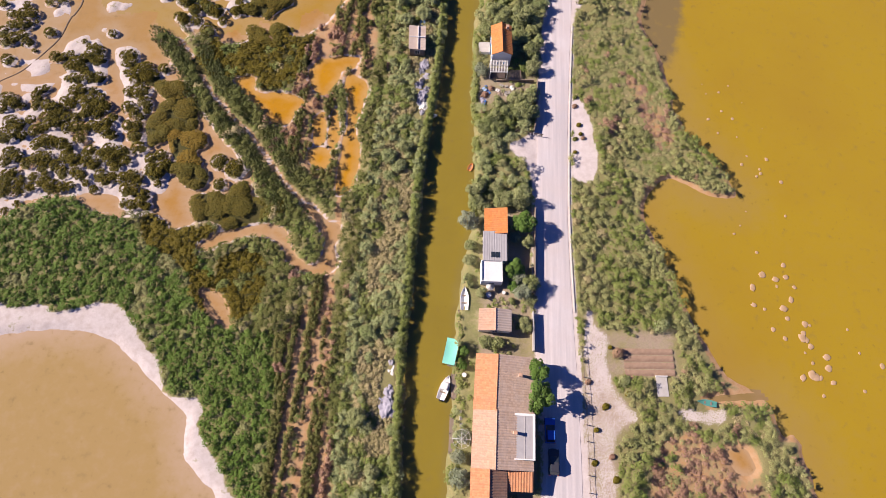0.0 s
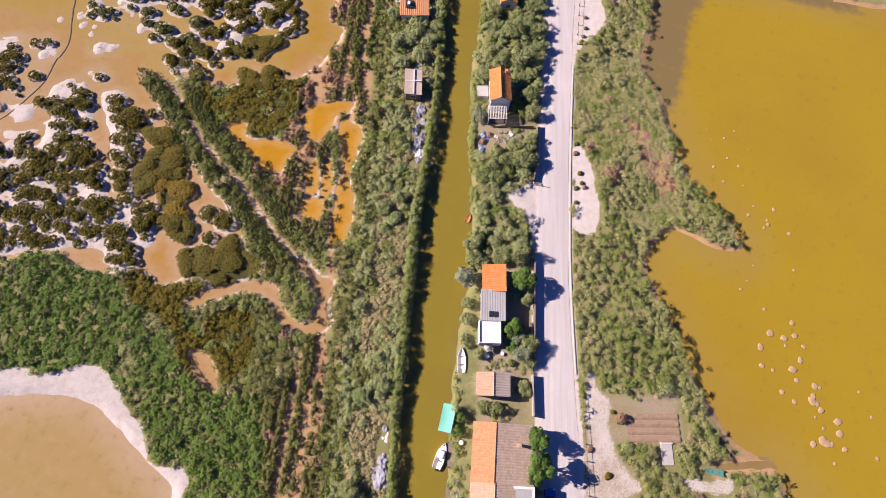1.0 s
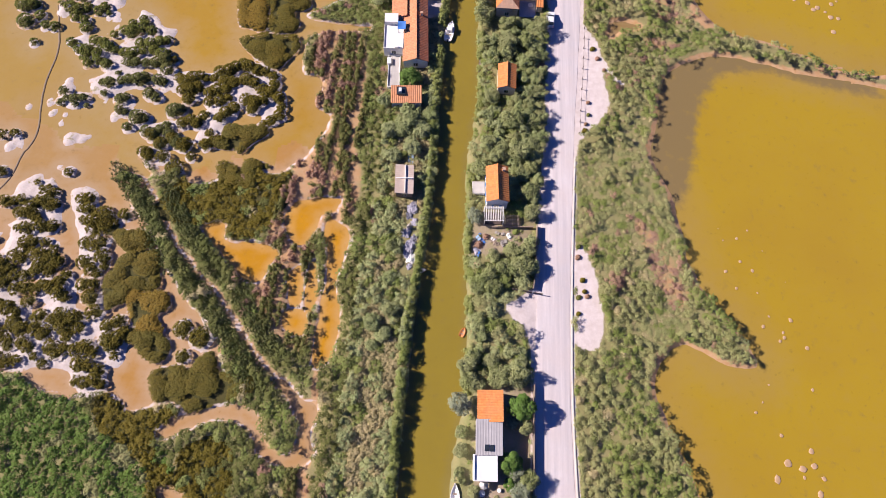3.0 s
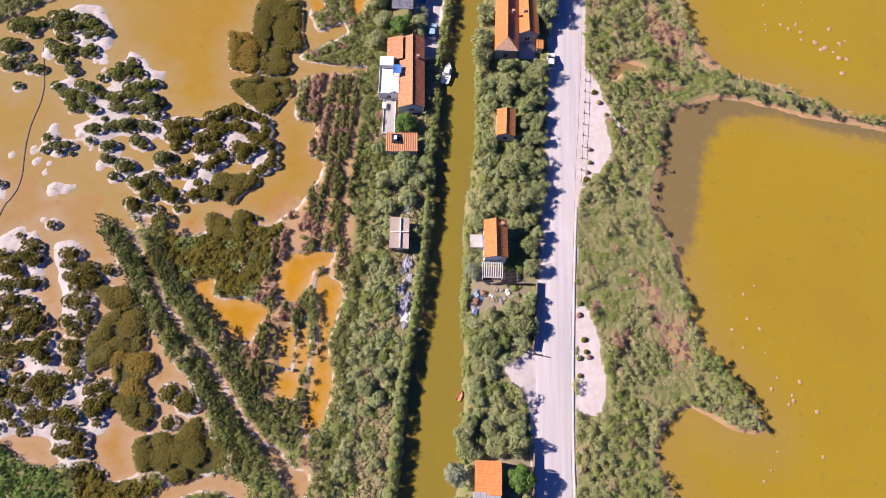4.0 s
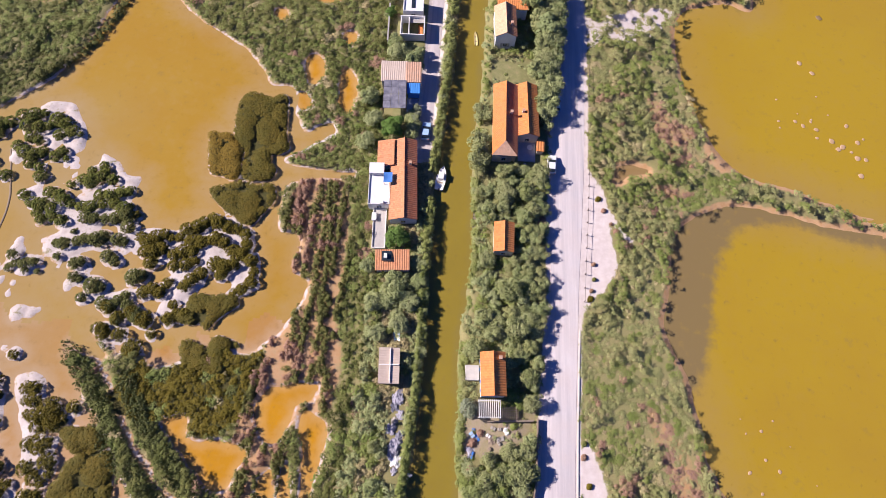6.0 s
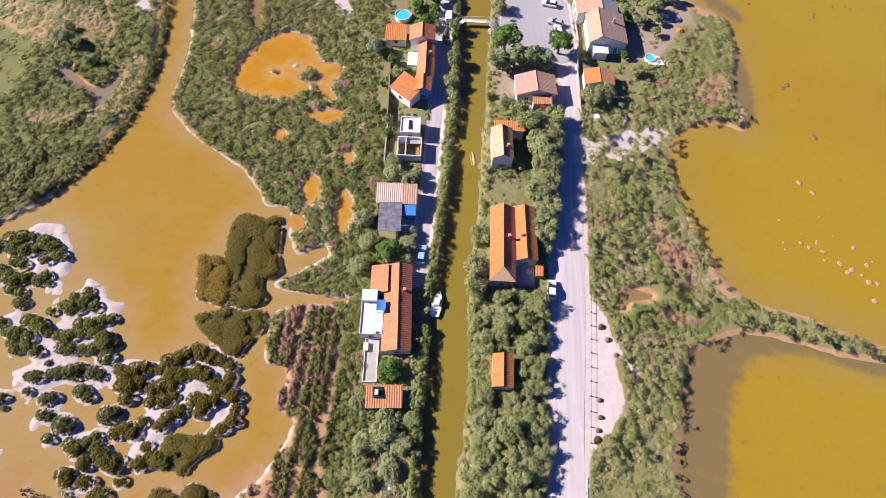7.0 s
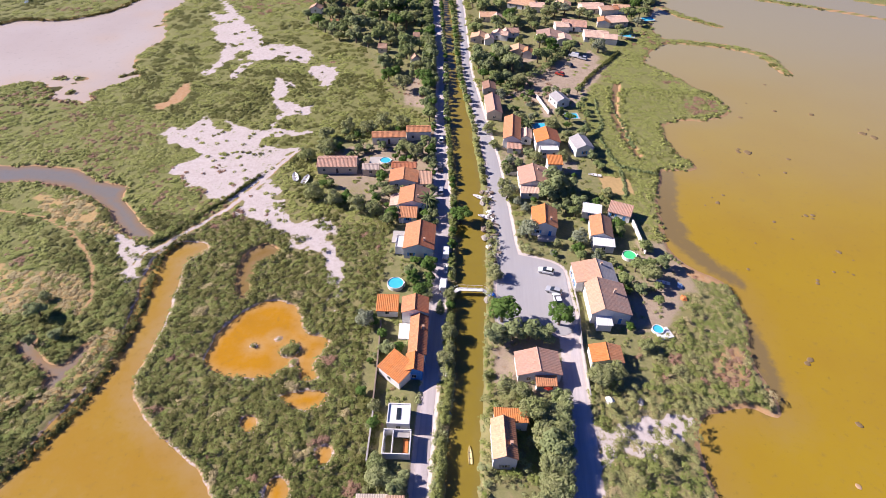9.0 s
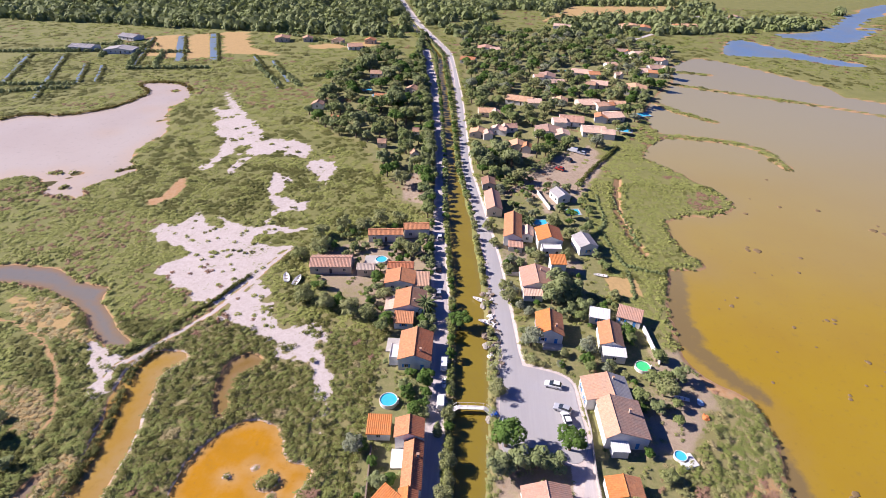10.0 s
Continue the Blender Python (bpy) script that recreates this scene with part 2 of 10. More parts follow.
T_ORANGE = tiled("orange_roof_tiles", (0.575, 0.26, 0.125), (0.47, 0.195, 0.09), (0.40, 0.21, 0.12))
T_BRIGHT = tiled("bright_orange_roof_tiles", (0.60, 0.225, 0.068), (0.52, 0.175, 0.05), (0.44, 0.19, 0.08))
T_PALE = tiled("pale_weathered_roof_tiles", (0.55, 0.325, 0.215), (0.45, 0.26, 0.165), (0.40, 0.285, 0.21))
T_PINK = tiled("pinkish_roof_tiles", (0.55, 0.31, 0.22), (0.45, 0.25, 0.17), (0.40, 0.28, 0.22))
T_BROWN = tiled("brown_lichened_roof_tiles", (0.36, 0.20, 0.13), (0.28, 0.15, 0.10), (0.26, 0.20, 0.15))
T_WORN = tiled("worn_grey_brown_roof_tiles", (0.56, 0.40, 0.29), (0.45, 0.31, 0.22), (0.50, 0.39, 0.32))
T_BROWNISH = tiled("pinkish_brown_lichened_roof_tiles", (0.44, 0.28, 0.21), (0.34, 0.21, 0.16), (0.33, 0.26, 0.22))
T_PEACH = tiled("peach_orange_roof_tiles", (0.66, 0.40, 0.235), (0.56, 0.325, 0.185), (0.50, 0.34, 0.235))
# Orange tiles with an east slope's shade put into the colour.
T_SHADEDRED = tiled("shaded_orange_roof_tiles", (0.40, 0.145, 0.075), (0.32, 0.105, 0.055), (0.28, 0.14, 0.09))
T_FADED = tiled("faded_peach_roof_tiles", (0.70, 0.48, 0.36), (0.60, 0.39, 0.28), (0.48, 0.37, 0.30))
# Red tiles; on orange roofs they also tone the east slope as shaded.
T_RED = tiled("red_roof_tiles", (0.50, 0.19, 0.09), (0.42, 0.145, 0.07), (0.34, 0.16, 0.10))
T_GREY = surface("grey_sheet_roof", (0.42, 0.395, 0.385), (0.33, 0.31, 0.30), 0.6, 0.8, 9.0)
T_TAN = surface("rusty_sheet_roof", (0.60, 0.48, 0.39), (0.48, 0.37, 0.29), 0.6, 0.8, 9.0)
WHITE = surface("white_render", (0.76, 0.74, 0.70), (0.66, 0.63, 0.58), 0.7, 0.85, 14.0)
CREAM = surface("cream_render", (0.62, 0.53, 0.42), (0.54, 0.45, 0.35), 0.7, 0.85, 14.0)
GREYWALL = surface("grey_render", (0.42, 0.39, 0.36), (0.34, 0.31, 0.28), 0.7, 0.85, 14.0)
BLUEP = surface("blue_paint", (0.05, 0.20, 0.52), (0.06, 0.26, 0.60), 2.0, 0.5, 14.0)
SHADE = surface("dark_shade_cloth", (0.10, 0.10, 0.13), (0.26, 0.25, 0.28), 1.1, 0.7, 4.0)
COURT = surface("bluish_concrete", (0.40, 0.41, 0.46), (0.33, 0.34, 0.39), 0.8, 0.8, 8.0)
WOODM = surface("weathered_wood", (0.30, 0.23, 0.17), (0.22, 0.165, 0.12), 2.0, 0.8, 12.0)
DARKWOOD = surface("dark_wood", (0.11, 0.08, 0.065), (0.07, 0.05, 0.045), 2.0, 0.7, 12.0)
CONCRETE = surface("concrete", (0.50, 0.46, 0.42), (0.40, 0.37, 0.33), 1.0, 0.9, 9.0)
STEEL = surface("galvanised_steel", (0.45, 0.45, 0.46), (0.35, 0.35, 0.36), 3.0, 0.45, 20.0, 0.5, 0.1, "object", 0.7)
RUBBER = surface("black_rubber", (0.03, 0.03, 0.03), (0.02, 0.02, 0.02), 3.0, 0.8, 20.0)
GLASS = surface("dark_glass", (0.03, 0.04, 0.05), (0.02, 0.025, 0.03), 1.0, 0.08, 5.0, 0.6, 0.0)
BOATWHITE = surface("white_hull_paint", (0.78, 0.76, 0.72), (0.70, 0.67, 0.62), 1.0, 0.35, 9.0, 0.5, 0.1)
TEALCLOTH = surface("turquoise_tarpaulin", (0.22, 0.66, 0.50), (0.27, 0.72, 0.56), 0.8, 0.6, 6.0)
BLUETARP = surface("blue_tarpaulin", (0.08, 0.22, 0.55), (0.05, 0.17, 0.45), 1.0, 0.5, 8.0)
REDCLOTH = surface("red_cloth", (0.55, 0.06, 0.03), (0.48, 0.05, 0.03), 1.0, 0.7, 8.0)
NETGREY = surface("grey_netting", (0.38, 0.36, 0.40), (0.26, 0.24, 0.28), 1.2, 0.9, 8.0)
STONE = surface("grey_stone", (0.40, 0.36, 0.31), (0.30, 0.27, 0.23), 1.0, 0.9, 7.0)
POOLBLUE = surface("pool_water_blue", (0.05, 0.48, 0.66), (0.08, 0.55, 0.70), 1.0, 0.08, 4.0, 0.5, 0.05)
POOLGREEN = surface("pool_cover_green", (0.06, 0.62, 0.20), (0.08, 0.66, 0.25), 1.0, 0.3, 4.0, 0.5, 0.05)
ORANGEP = surface("orange_paint", (0.60, 0.22, 0.07), (0.50, 0.17, 0.05), 1.0, 0.5, 8.0)


def paint(name, c):
    return surface(name, c, tuple(v * 0.9 for v in c), 1.0, 0.25, 9.0, 0.5, 0.0)


CARBLUE, CARWHITE, CARDARK, CARSILVER, CARRED, CARLIGHT = (paint("car_blue", (0.03, 0.13, 0.50)), paint("car_white", (0.78, 0.78, 0.76)), paint("car_dark", (0.05, 0.05, 0.06)), paint("car_silver", (0.42, 0.43, 0.46)), paint("car_red", (0.40, 0.05, 0.03)), paint("car_pale_blue", (0.35, 0.50, 0.66)))

# ---- plan ----
rng = np.random.default_rng(7)
TABLE = rng.random((256, 256))


def vnoise(x, y, size, seed=0):
    """Smooth value noise, 0 to 1, with cells of that size."""
    x, y = np.asarray(x) / size + seed * 17.3, np.asarray(y) / size + seed * 9.7
    i, j = np.floor(x).astype(int), np.floor(y).astype(int)
    u, v = x - i, y - j
    u, v = u * u * (3 - 2 * u), v * v * (3 - 2 * v)
    t = lambda a, b: TABLE[a % 256, b % 256]
    return (t(i, j) * (1 - u) + t(i + 1, j) * u) * (1 - v) + (t(i, j + 1) * (1 - u) + t(i + 1, j + 1) * u) * v


def fnoise(x, y, size, seed=0):
    return 0.55 * vnoise(x, y, size, seed) + 0.3 * vnoise(x, y, size / 2.1, seed + 1) + 0.15 * vnoise(x, y, size / 4.3, seed + 2)


def bushes(x, y, size, seed=0):
    """The nearest of many scattered centres: distance, and that centre's own two lots."""
    i, j = np.floor(x / size).astype(int), np.floor(y / size).astype(int)
    best, lot, lot2 = np.full(x.shape, 1e9), np.zeros(x.shape), np.zeros(x.shape)
    for dx in (-1, 0, 1):
        for dy in (-1, 0, 1):
            a, b = i + dx + 13 * seed, j + dy + 29 * seed
            px = (i + dx + 0.1 + 0.8 * TABLE[a % 256, b % 256]) * size
            py = (j + dy + 0.1 + 0.8 * TABLE[(a + 71) % 256, (b + 37) % 256]) * size
            d = (x - px) ** 2 + (y - py) ** 2
            near = d < best
            best = np.where(near, d, best)
            lot = np.where(near, TABLE[(a + 151) % 256, (b + 83) % 256], lot)
            lot2 = np.where(near, TABLE[(a + 17) % 256, (b + 199) % 256], lot2)
    return np.sqrt(best), lot, lot2


def rounded(pts, n=4, closed=True):
    """A smooth line through a few corner points."""
    p = np.array(pts, float)
    m = len(p)
    out = []
    for k in range(m if closed else m - 1):
        a, b, c, d = (p[(k + o) % m] for o in (-1, 0, 1, 2)) if closed else (p[max(k - 1, 0)], p[k], p[k + 1], p[min(k + 2, m - 1)])
        for t in np.arange(n) / n:
            out.append(0.5 * ((2 * b) + (c - a) * t + (2 * a - 5 * b + 4 * c - d) * t**2 + (3 * b - a - 3 * c + d) * t**3))
    if not closed:
        out.append(p[-1])
    return np.array(out)


def inside_distance(poly, X, Y, reach=14.0):
    """Distance to a closed outline, negative inside, cut off at reach."""
    poly = np.asarray(poly, float)
    out = np.full(X.shape, reach)
    lo, hi = poly.min(0) - reach, poly.max(0) + reach
    sel = (X > lo[0]) & (X < hi[0]) & (Y > lo[1]) & (Y < hi[1])
    x, y = X[sel], Y[sel]
    best, odd = np.full(x.shape, reach**2), np.zeros(x.shape, bool)
    for (ax, ay), (bx, by) in zip(poly, np.roll(poly, -1, 0)):
        ex, ey = bx - ax, by - ay
        t = np.clip(((x - ax) * ex + (y - ay) * ey) / (ex * ex + ey * ey + 1e-9), 0, 1)
        best = np.minimum(best, (x - ax - t * ex) ** 2 + (y - ay - t * ey) ** 2)
        if ay != by:
            odd ^= ((ay > y) != (by > y)) & (x < ax + (y - ay) * ex / ey)
    out[sel] = np.where(odd, -np.sqrt(best), np.sqrt(best))
    return out


def line_distance(pts, X, Y, reach=14.0):
    pts = np.asarray(pts, float)
    best = np.full(X.shape, reach**2)
    for (ax, ay), (bx, by) in zip(pts[:-1], pts[1:]):
        ex, ey = bx - ax, by - ay
        t = np.clip(((X - ax) * ex + (Y - ay) * ey) / (ex * ex + ey * ey + 1e-9), 0, 1)
        best = np.minimum(best, (X - ax - t * ex) ** 2 + (Y - ay - t * ey) ** 2)
    return np.sqrt(best)


def band(left, right):
    return np.array(list(left) + list(right)[::-1], float)


CANAL_W = [(-4, -120), (-4.2, -33), (-4.8, -18.6), (-5, -6.8), (-4.7, 9.5), (-4.4, 27.6), (-2.7, 46.7), (-1.9, 63), (-2.3, 78.6), (-2.2, 92.5), (-1.2, 106.7), (0, 125), (0.6, 150), (-0.5, 180), (-1.5, 213), (-4, 240), (-7, 271), (-9, 306), (-15, 377), (-27, 496), (-60, 610)]
CANAL_E = [(3.5, -120), (3.2, -32), (3.6, -22.8), (3.5, -12.3), (3.6, -4.2), (4.4, 6.7), (5.5, 16), (5.6, 29.6), (4.6, 45.8), (4.7, 63.7), (5.9, 79), (5.2, 98), (6.2, 126), (7, 156), (8, 178), (7.6, 196), (5, 230), (1.5, 265), (-5, 306), (-11, 377), (-23, 496), (-56, 612)]
ROAD_W = [(20.6, -140), (20.4, -90), (20.3, -60), (20.1, -31.6), (19.6, -15.2), (18.6, -1), (18.3, 14.5), (18.3, 26.7), (18.7, 37.2), (19.4, 50), (20.9, 73), (21.0, 89), (21.6, 107), (23.2, 123), (25.2, 150), (25.6, 168)]
ROAD_E = [(26.8, -140), (26.6, -90), (26.4, -60), (26.2, -31.3), (25.8, -14.8), (25.1, -0.7), (24.5, 15), (24.5, 29.7), (25.1, 50), (26.2, 73.5), (27.3, 89.8), (28.2, 107), (28.6, 123), (28.9, 150), (29, 168)]
SQUARE = [(11, 164), (10.6, 185), (11.5, 191), (17, 190.5), (27, 187), (28.5, 178), (29, 167), (25.6, 163), (20, 165.5)]
LANE_E_W = [(11, 188), (11.3, 196), (9.6, 212), (7.5, 238), (3.5, 265), (-2, 308), (-4, 338), (-9, 407), (-20, 506), (-51, 602), (-80, 715), (-140, 1000)]
LANE_E_E = [(16.8, 188), (15.5, 196), (14, 212), (11.4, 238), (7.4, 265), (0.8, 308), (-1.4, 338), (-6.4, 407), (-17, 506), (-47, 600), (-76, 715), (-136, 1000)]
LANE_W_W = [(-6.2, 100), (-6.2, 114.6), (-5.8, 125), (-5.7, 150), (-5.6, 168), (-5.9, 199), (-8, 218), (-10, 249), (-13, 306), (-16, 337), (-24, 416), (-38, 511)]
LANE_W_E = [(-3.6, 100), (-3.7, 114.6), (-3.4, 125), (-3.0, 150), (-2.6, 175), (-3, 205), (-4.4, 219), (-7, 250), (-10, 307), (-13, 337), (-20.5, 416), (-34.5, 512)]

LAG_SE = [(80, -140), (66.5, -31), (61.4, -19.3), (59.7, -13.7), (53.1, -10.2), (48.8, -2.3), (44.4, 8.2), (41.6, 14.9), (39.8, 20.2), (41.2, 25.2), (45.5, 28.9), (52.6, 26), (58.4, 26.4), (55.1, 33.2), (48.8, 41.4), (47.1, 51), (45.8, 59.4), (42.3, 67.9), (44.2, 76.3), (45.8, 86.4), (52, 91.7), (57.9, 94), (64.5, 93.6), (73, 91.8), (87, 89.8), (120, 86), (420, 60), (600, -140)]
LAG_NE = [(120, 90), (87.7, 93), (78.5, 95.8), (70, 98.9), (63.4, 100.3), (58.2, 103.8), (54.4, 110.8), (51.3, 119.8), (49.8, 129.4), (50, 137.4), (53.3, 143.4), (61.7, 146.7), (69, 145.5), (68.6, 160.3), (71.2, 169.9), (71.5, 177.5), (70.6, 183.3), (67.9, 186.6), (63.7, 189.9), (59.6, 194.3), (58.5, 200.4), (59.7, 209.6), (61.0, 219.7), (64.2, 231.2), (66.8, 237.5), (77.2, 239.2), (77.3, 245.0), (73.7, 251.6), (73.7, 266.7), (76.4, 271.1), (83.6, 274.5), (92.1, 275.0), (103.8, 282.9), (103.6, 292.2), (97.8, 301.7), (91.1, 314.6), (83.5, 322.7), (80.7, 331.8), (88.3, 346.4), (98.0, 357.2), (93.7, 367.6), (96.9, 392.4), (109.3, 422.3), (129.1, 457.0), (137.2, 489.8), (155.6, 514.4), (168.1, 521.5), (188.1, 508.8), (222.7, 465.2), (228.1, 447.8), (255.0, 424.5), (480, 330), (600, 200), (500, 66)]
POND_SW = [(-135.7, -15.2), (-83.3, -11.4), (-77.4, -10.8), (-70.9, -9.6), (-64.4, -8.6), (-59.4, -9.6), (-55.4, -11.8), (-51.2, -14.8), (-47.6, -18.5), (-43.1, -20.8), (-41.4, -22.6), (-41.3, -26.3), (-39.9, -29.8), (-36.0, -33.2), (-33.5, -36.4), (-25.7, -51.8), (-113.5, -56.6)]
BASIN_W = [(-160, 92), (-110, 98), (-87.2, 112.2), (-81.6, 121.5), (-77.4, 136), (-74.6, 149), (-76.8, 161.6), (-79, 173.4), (-79.9, 181.7), (-76.5, 188), (-69.7, 188.4), (-68, 184.8), (-71.1, 181), (-69.8, 172.6), (-68.4, 162), (-67.8, 153), (-66.4, 141), (-57.4, 132), (-46.7, 125.8), (-42.4, 120.5), (-39.1, 115.9), (-34.3, 115), (-32.5, 109), (-29.6, 105), (-25.4, 107.5), (-24.2, 104.3), (-33, 99), (-30.3, 96.7), (-18.9, 96.2), (-21, 95.1), (-31.9, 92.8), (-32.4, 83.3), (-27.7, 81.3), (-27.7, 74.7), (-24.6, 71.7), (-28.7, 63.3), (-35.9, 59.5), (-43, 60.5), (-46, 56.5), (-52, 57.5), (-62, 60), (-66, 58)]
BASIN_WS = [(-177.6, 63.3), (-117.4, 71.6), (-85.9, 74.2), (-66.1, 73.3), (-53.8, 76.9), (-33.1, 78.6), (-27.0, 72.4), (-27.5, 65.8), (-29.0, 62.6), (-32.3, 59.5), (-36.0, 58.6), (-37.5, 60.6), (-40.3, 58.3), (-44.9, 56.4), (-49.7, 55.5), (-52.3, 59.1), (-56.3, 57.3), (-59.4, 60.1), (-61.7, 58.1), (-63.4, 59.5), (-65.6, 57.8), (-63.0, 53.0), (-60.0, 48.8), (-56.3, 44.7), (-53.6, 41.7), (-50.7, 37.2), (-47.2, 33.0), (-44.2, 29.9), (-41.4, 26.9), (-38.3, 23.7), (-37.3, 19.6), (-34.5, 16.5), (-37.3, 13.3), (-41.3, 11.8), (-43.2, 12.9), (-47.1, 13.4), (-49.5, 11.9), (-51.6, 11.5), (-53.1, 13.3), (-56.9, 15.2), (-62.0, 13.8), (-66.0, 14.6), (-69.6, 15.8), (-72.2, 17.2), (-79.5, 15.7), (-84.8, 11.5), (-92.4, 8.6), (-145.5, 3.3)]
OP_BIG = [(-54.2, 149.7), (-54, 158), (-49, 166), (-43, 169), (-38, 166), (-35.4, 160.4), (-29, 157.6), (-29.6, 153.6), (-30.4, 150.2), (-28.4, 147.2), (-31.6, 146.4), (-32.6, 149.6), (-36, 150), (-38.6, 146.6), (-43.7, 145.9), (-49.1, 146.1)]
OP_MID = [(-32.8, 122.8), (-30.9, 124.6), (-28.8, 123.1), (-27.9, 119.2), (-30.2, 116.5), (-32.1, 118.9)]
OP_A = [(-45.9, 46.2), (-42.0, 46.8), (-40.6, 43.5), (-35.5, 43.7), (-32.7, 43.0), (-30.4, 41.7), (-32.1, 38.8), (-33.1, 36.0), (-35.4, 35.6), (-38.1, 38.1), (-40.9, 40.7), (-43.8, 43.5)]
OP_B = [(-30.1, 50.6), (-28.3, 53.0), (-20.8, 54.0), (-20.6, 51.7), (-23.7, 50.1), (-24.0, 47.9), (-25.0, 45.7), (-25.9, 44.0), (-28.3, 43.9), (-29.6, 46.0)]
OP_C = [(-21.6, 49.8), (-18.6, 48.3), (-17.6, 45.5), (-18.3, 41.2), (-19.3, 36.8), (-18.4, 32.4), (-17.7, 27.9), (-18.2, 22.8), (-20.1, 20.8), (-21.5, 21.1), (-22.1, 25.1), (-21.5, 30.2), (-21.7, 33.5), (-20.8, 37.6), (-21.7, 43.8), (-22.6, 46.9)]
OP_E = [(-24, 121), (-21, 119.5), (-20.7, 112), (-22.4, 109.6), (-24.4, 114)]
OP_F = [(-24.6, 131.4), (-22.6, 131.6), (-22.2, 128.6), (-23.8, 127.8)]
OP_G = [(-33.6, 113.6), (-31, 114.2), (-29.4, 111.4), (-31.6, 110.4)]
POND_BROWN = [(-55.6, 174.2), (-57.4, 180.2), (-56.2, 186.1), (-52.4, 189.4), (-49.0, 186.7), (-50.4, 183.7), (-52.7, 182.5), (-53.4, 178.8), (-51.8, 169.6), (-53.9, 169.4)]
POND_GREY = [(-97.5, 151.0), (-95.2, 153.6), (-92.1, 149.3), (-88.7, 146.8), (-85.1, 145.7), (-83.6, 146.2), (-83.4, 149.6), (-81.6, 152.0), (-80.9, 147.3), (-81.6, 143.2), (-83.1, 139.2), (-85.6, 141.0), (-85.6, 143.3), (-89.5, 144.8), (-93.0, 147.0)]
OP_H = [(-35.3, 142.6), (-28, 144), (-25.6, 142), (-27.8, 139.9), (-31.9, 140)]
OP_I = [(-41, 136.6), (-38.6, 137), (-37.6, 134.6), (-40, 133.8)]
OP_D = [(-28.2, 30.0), (-27.5, 30.9), (-24.8, 31.0), (-23.6, 28.8), (-24.8, 26.6), (-27.2, 27.0)]
MUD_C = [(-46.2, 7.8), (-44.3, 7.2), (-41.9, 9.0), (-36.9, 11.3), (-33.1, 11.0), (-30.0, 8.9), (-29.0, 6.1), (-25.1, 4.5), (-21.7, 4.5), (-19.8, 6.7), (-20.4, 9.5), (-20.1, 14.2), (-22.5, 15.5), (-24.7, 17.2), (-26.6, 18.8), (-27.7, 17.9), (-24.3, 14.5), (-22.5, 11.7), (-22.4, 8.3), (-24.2, 6.1), (-27.0, 7.0), (-28.8, 9.0), (-29.8, 11.8), (-33.0, 13.8), (-37.2, 13.0), (-41.3, 11.8), (-43.8, 10.5)]
MUD_D = [(-43.6, -0.9), (-41.2, -0.2), (-36.4, -5.9), (-38.9, -6.4)]
POND_NW = [(-238.1, 325.5), (-229.5, 336.0), (-221.8, 345.2), (-207.5, 345.6), (-196.5, 351.3), (-187.6, 361.4), (-182.9, 375.3), (-182.6, 388.5), (-193.5, 401.0), (-186.2, 406.7), (-169.9, 404.7), (-159.5, 393.0), (-157.1, 377.1), (-159.3, 365.4), (-155.5, 352.8), (-148.4, 343.1), (-144.6, 327.0), (-146.4, 318.4), (-146.5, 307.9), (-143.1, 297.9), (-136.8, 291.2), (-138.0, 285.6), (-143.9, 277.6), (-147.4, 272.3), (-144.0, 263.3), (-149.6, 265.4), (-157.0, 265.0), (-162.6, 271.5), (-172.6, 279.4), (-183.3, 275.0), (-195.1, 272.6)]
CREEK_NW = [(-150.9, 218.2), (-141.4, 219.7), (-131.4, 220.7), (-121.2, 218.7), (-112.8, 213.8), (-103.1, 211.9), (-102.1, 206.7), (-95.3, 199.9), (-88.6, 193.6), (-84.4, 190.7), (-85.9, 188.9), (-89.6, 188.8), (-94.5, 192.0), (-100.2, 197.5), (-105.7, 202.6), (-113.9, 207.7), (-124.7, 211.2), (-135.6, 212.1), (-144.7, 210.6)]
FAR_BLUE = [(192.3, 542.9), (221.3, 597.2), (242.9, 570.5), (262.5, 546.3), (290.8, 521.2), (265.9, 520.2), (240.4, 535.5), (210.9, 535.6)]
FAR_BLUE_B = [(268.2, 628.8), (309.3, 641.6), (365.8, 700.4), (406.9, 755.3), (483.8, 826.3), (502.5, 822.9), (394.5, 712.1), (359.3, 658.8), (403.4, 694.0), (325.1, 605.9), (301.2, 605.7), (275.3, 611.8)]
PATH_SW = [(-20.9, -60), (-20.9, -34), (-20.7, -22.4), (-21, -9.9), (-20.8, 0.6), (-20.2, 8.4), (-22.4, 15.0), (-26.5, 18.6), (-29.6, 20.8), (-35.1, 26.9), (-41.0, 34.1), (-45.1, 37.6), (-48.4, 40.9), (-51.1, 44.1), (-53.3, 47.4), (-55.7, 51.3), (-57.8, 53.8), (-60.4, 56.4), (-63.3, 59.2)]
PATH_NW = [(-56, 238), (-61, 225), (-65, 213), (-68.8, 203.9), (-71.9, 198.1), (-75.2, 193.5), (-80.1, 185.4), (-83, 182), (-83.2, 175)]
PATH_LOOP = [(-140, 197), (-127.5, 196.2), (-118.5, 195.2), (-107.3, 189.5), (-97.1, 180.1), (-90.4, 170.1), (-88, 162)]
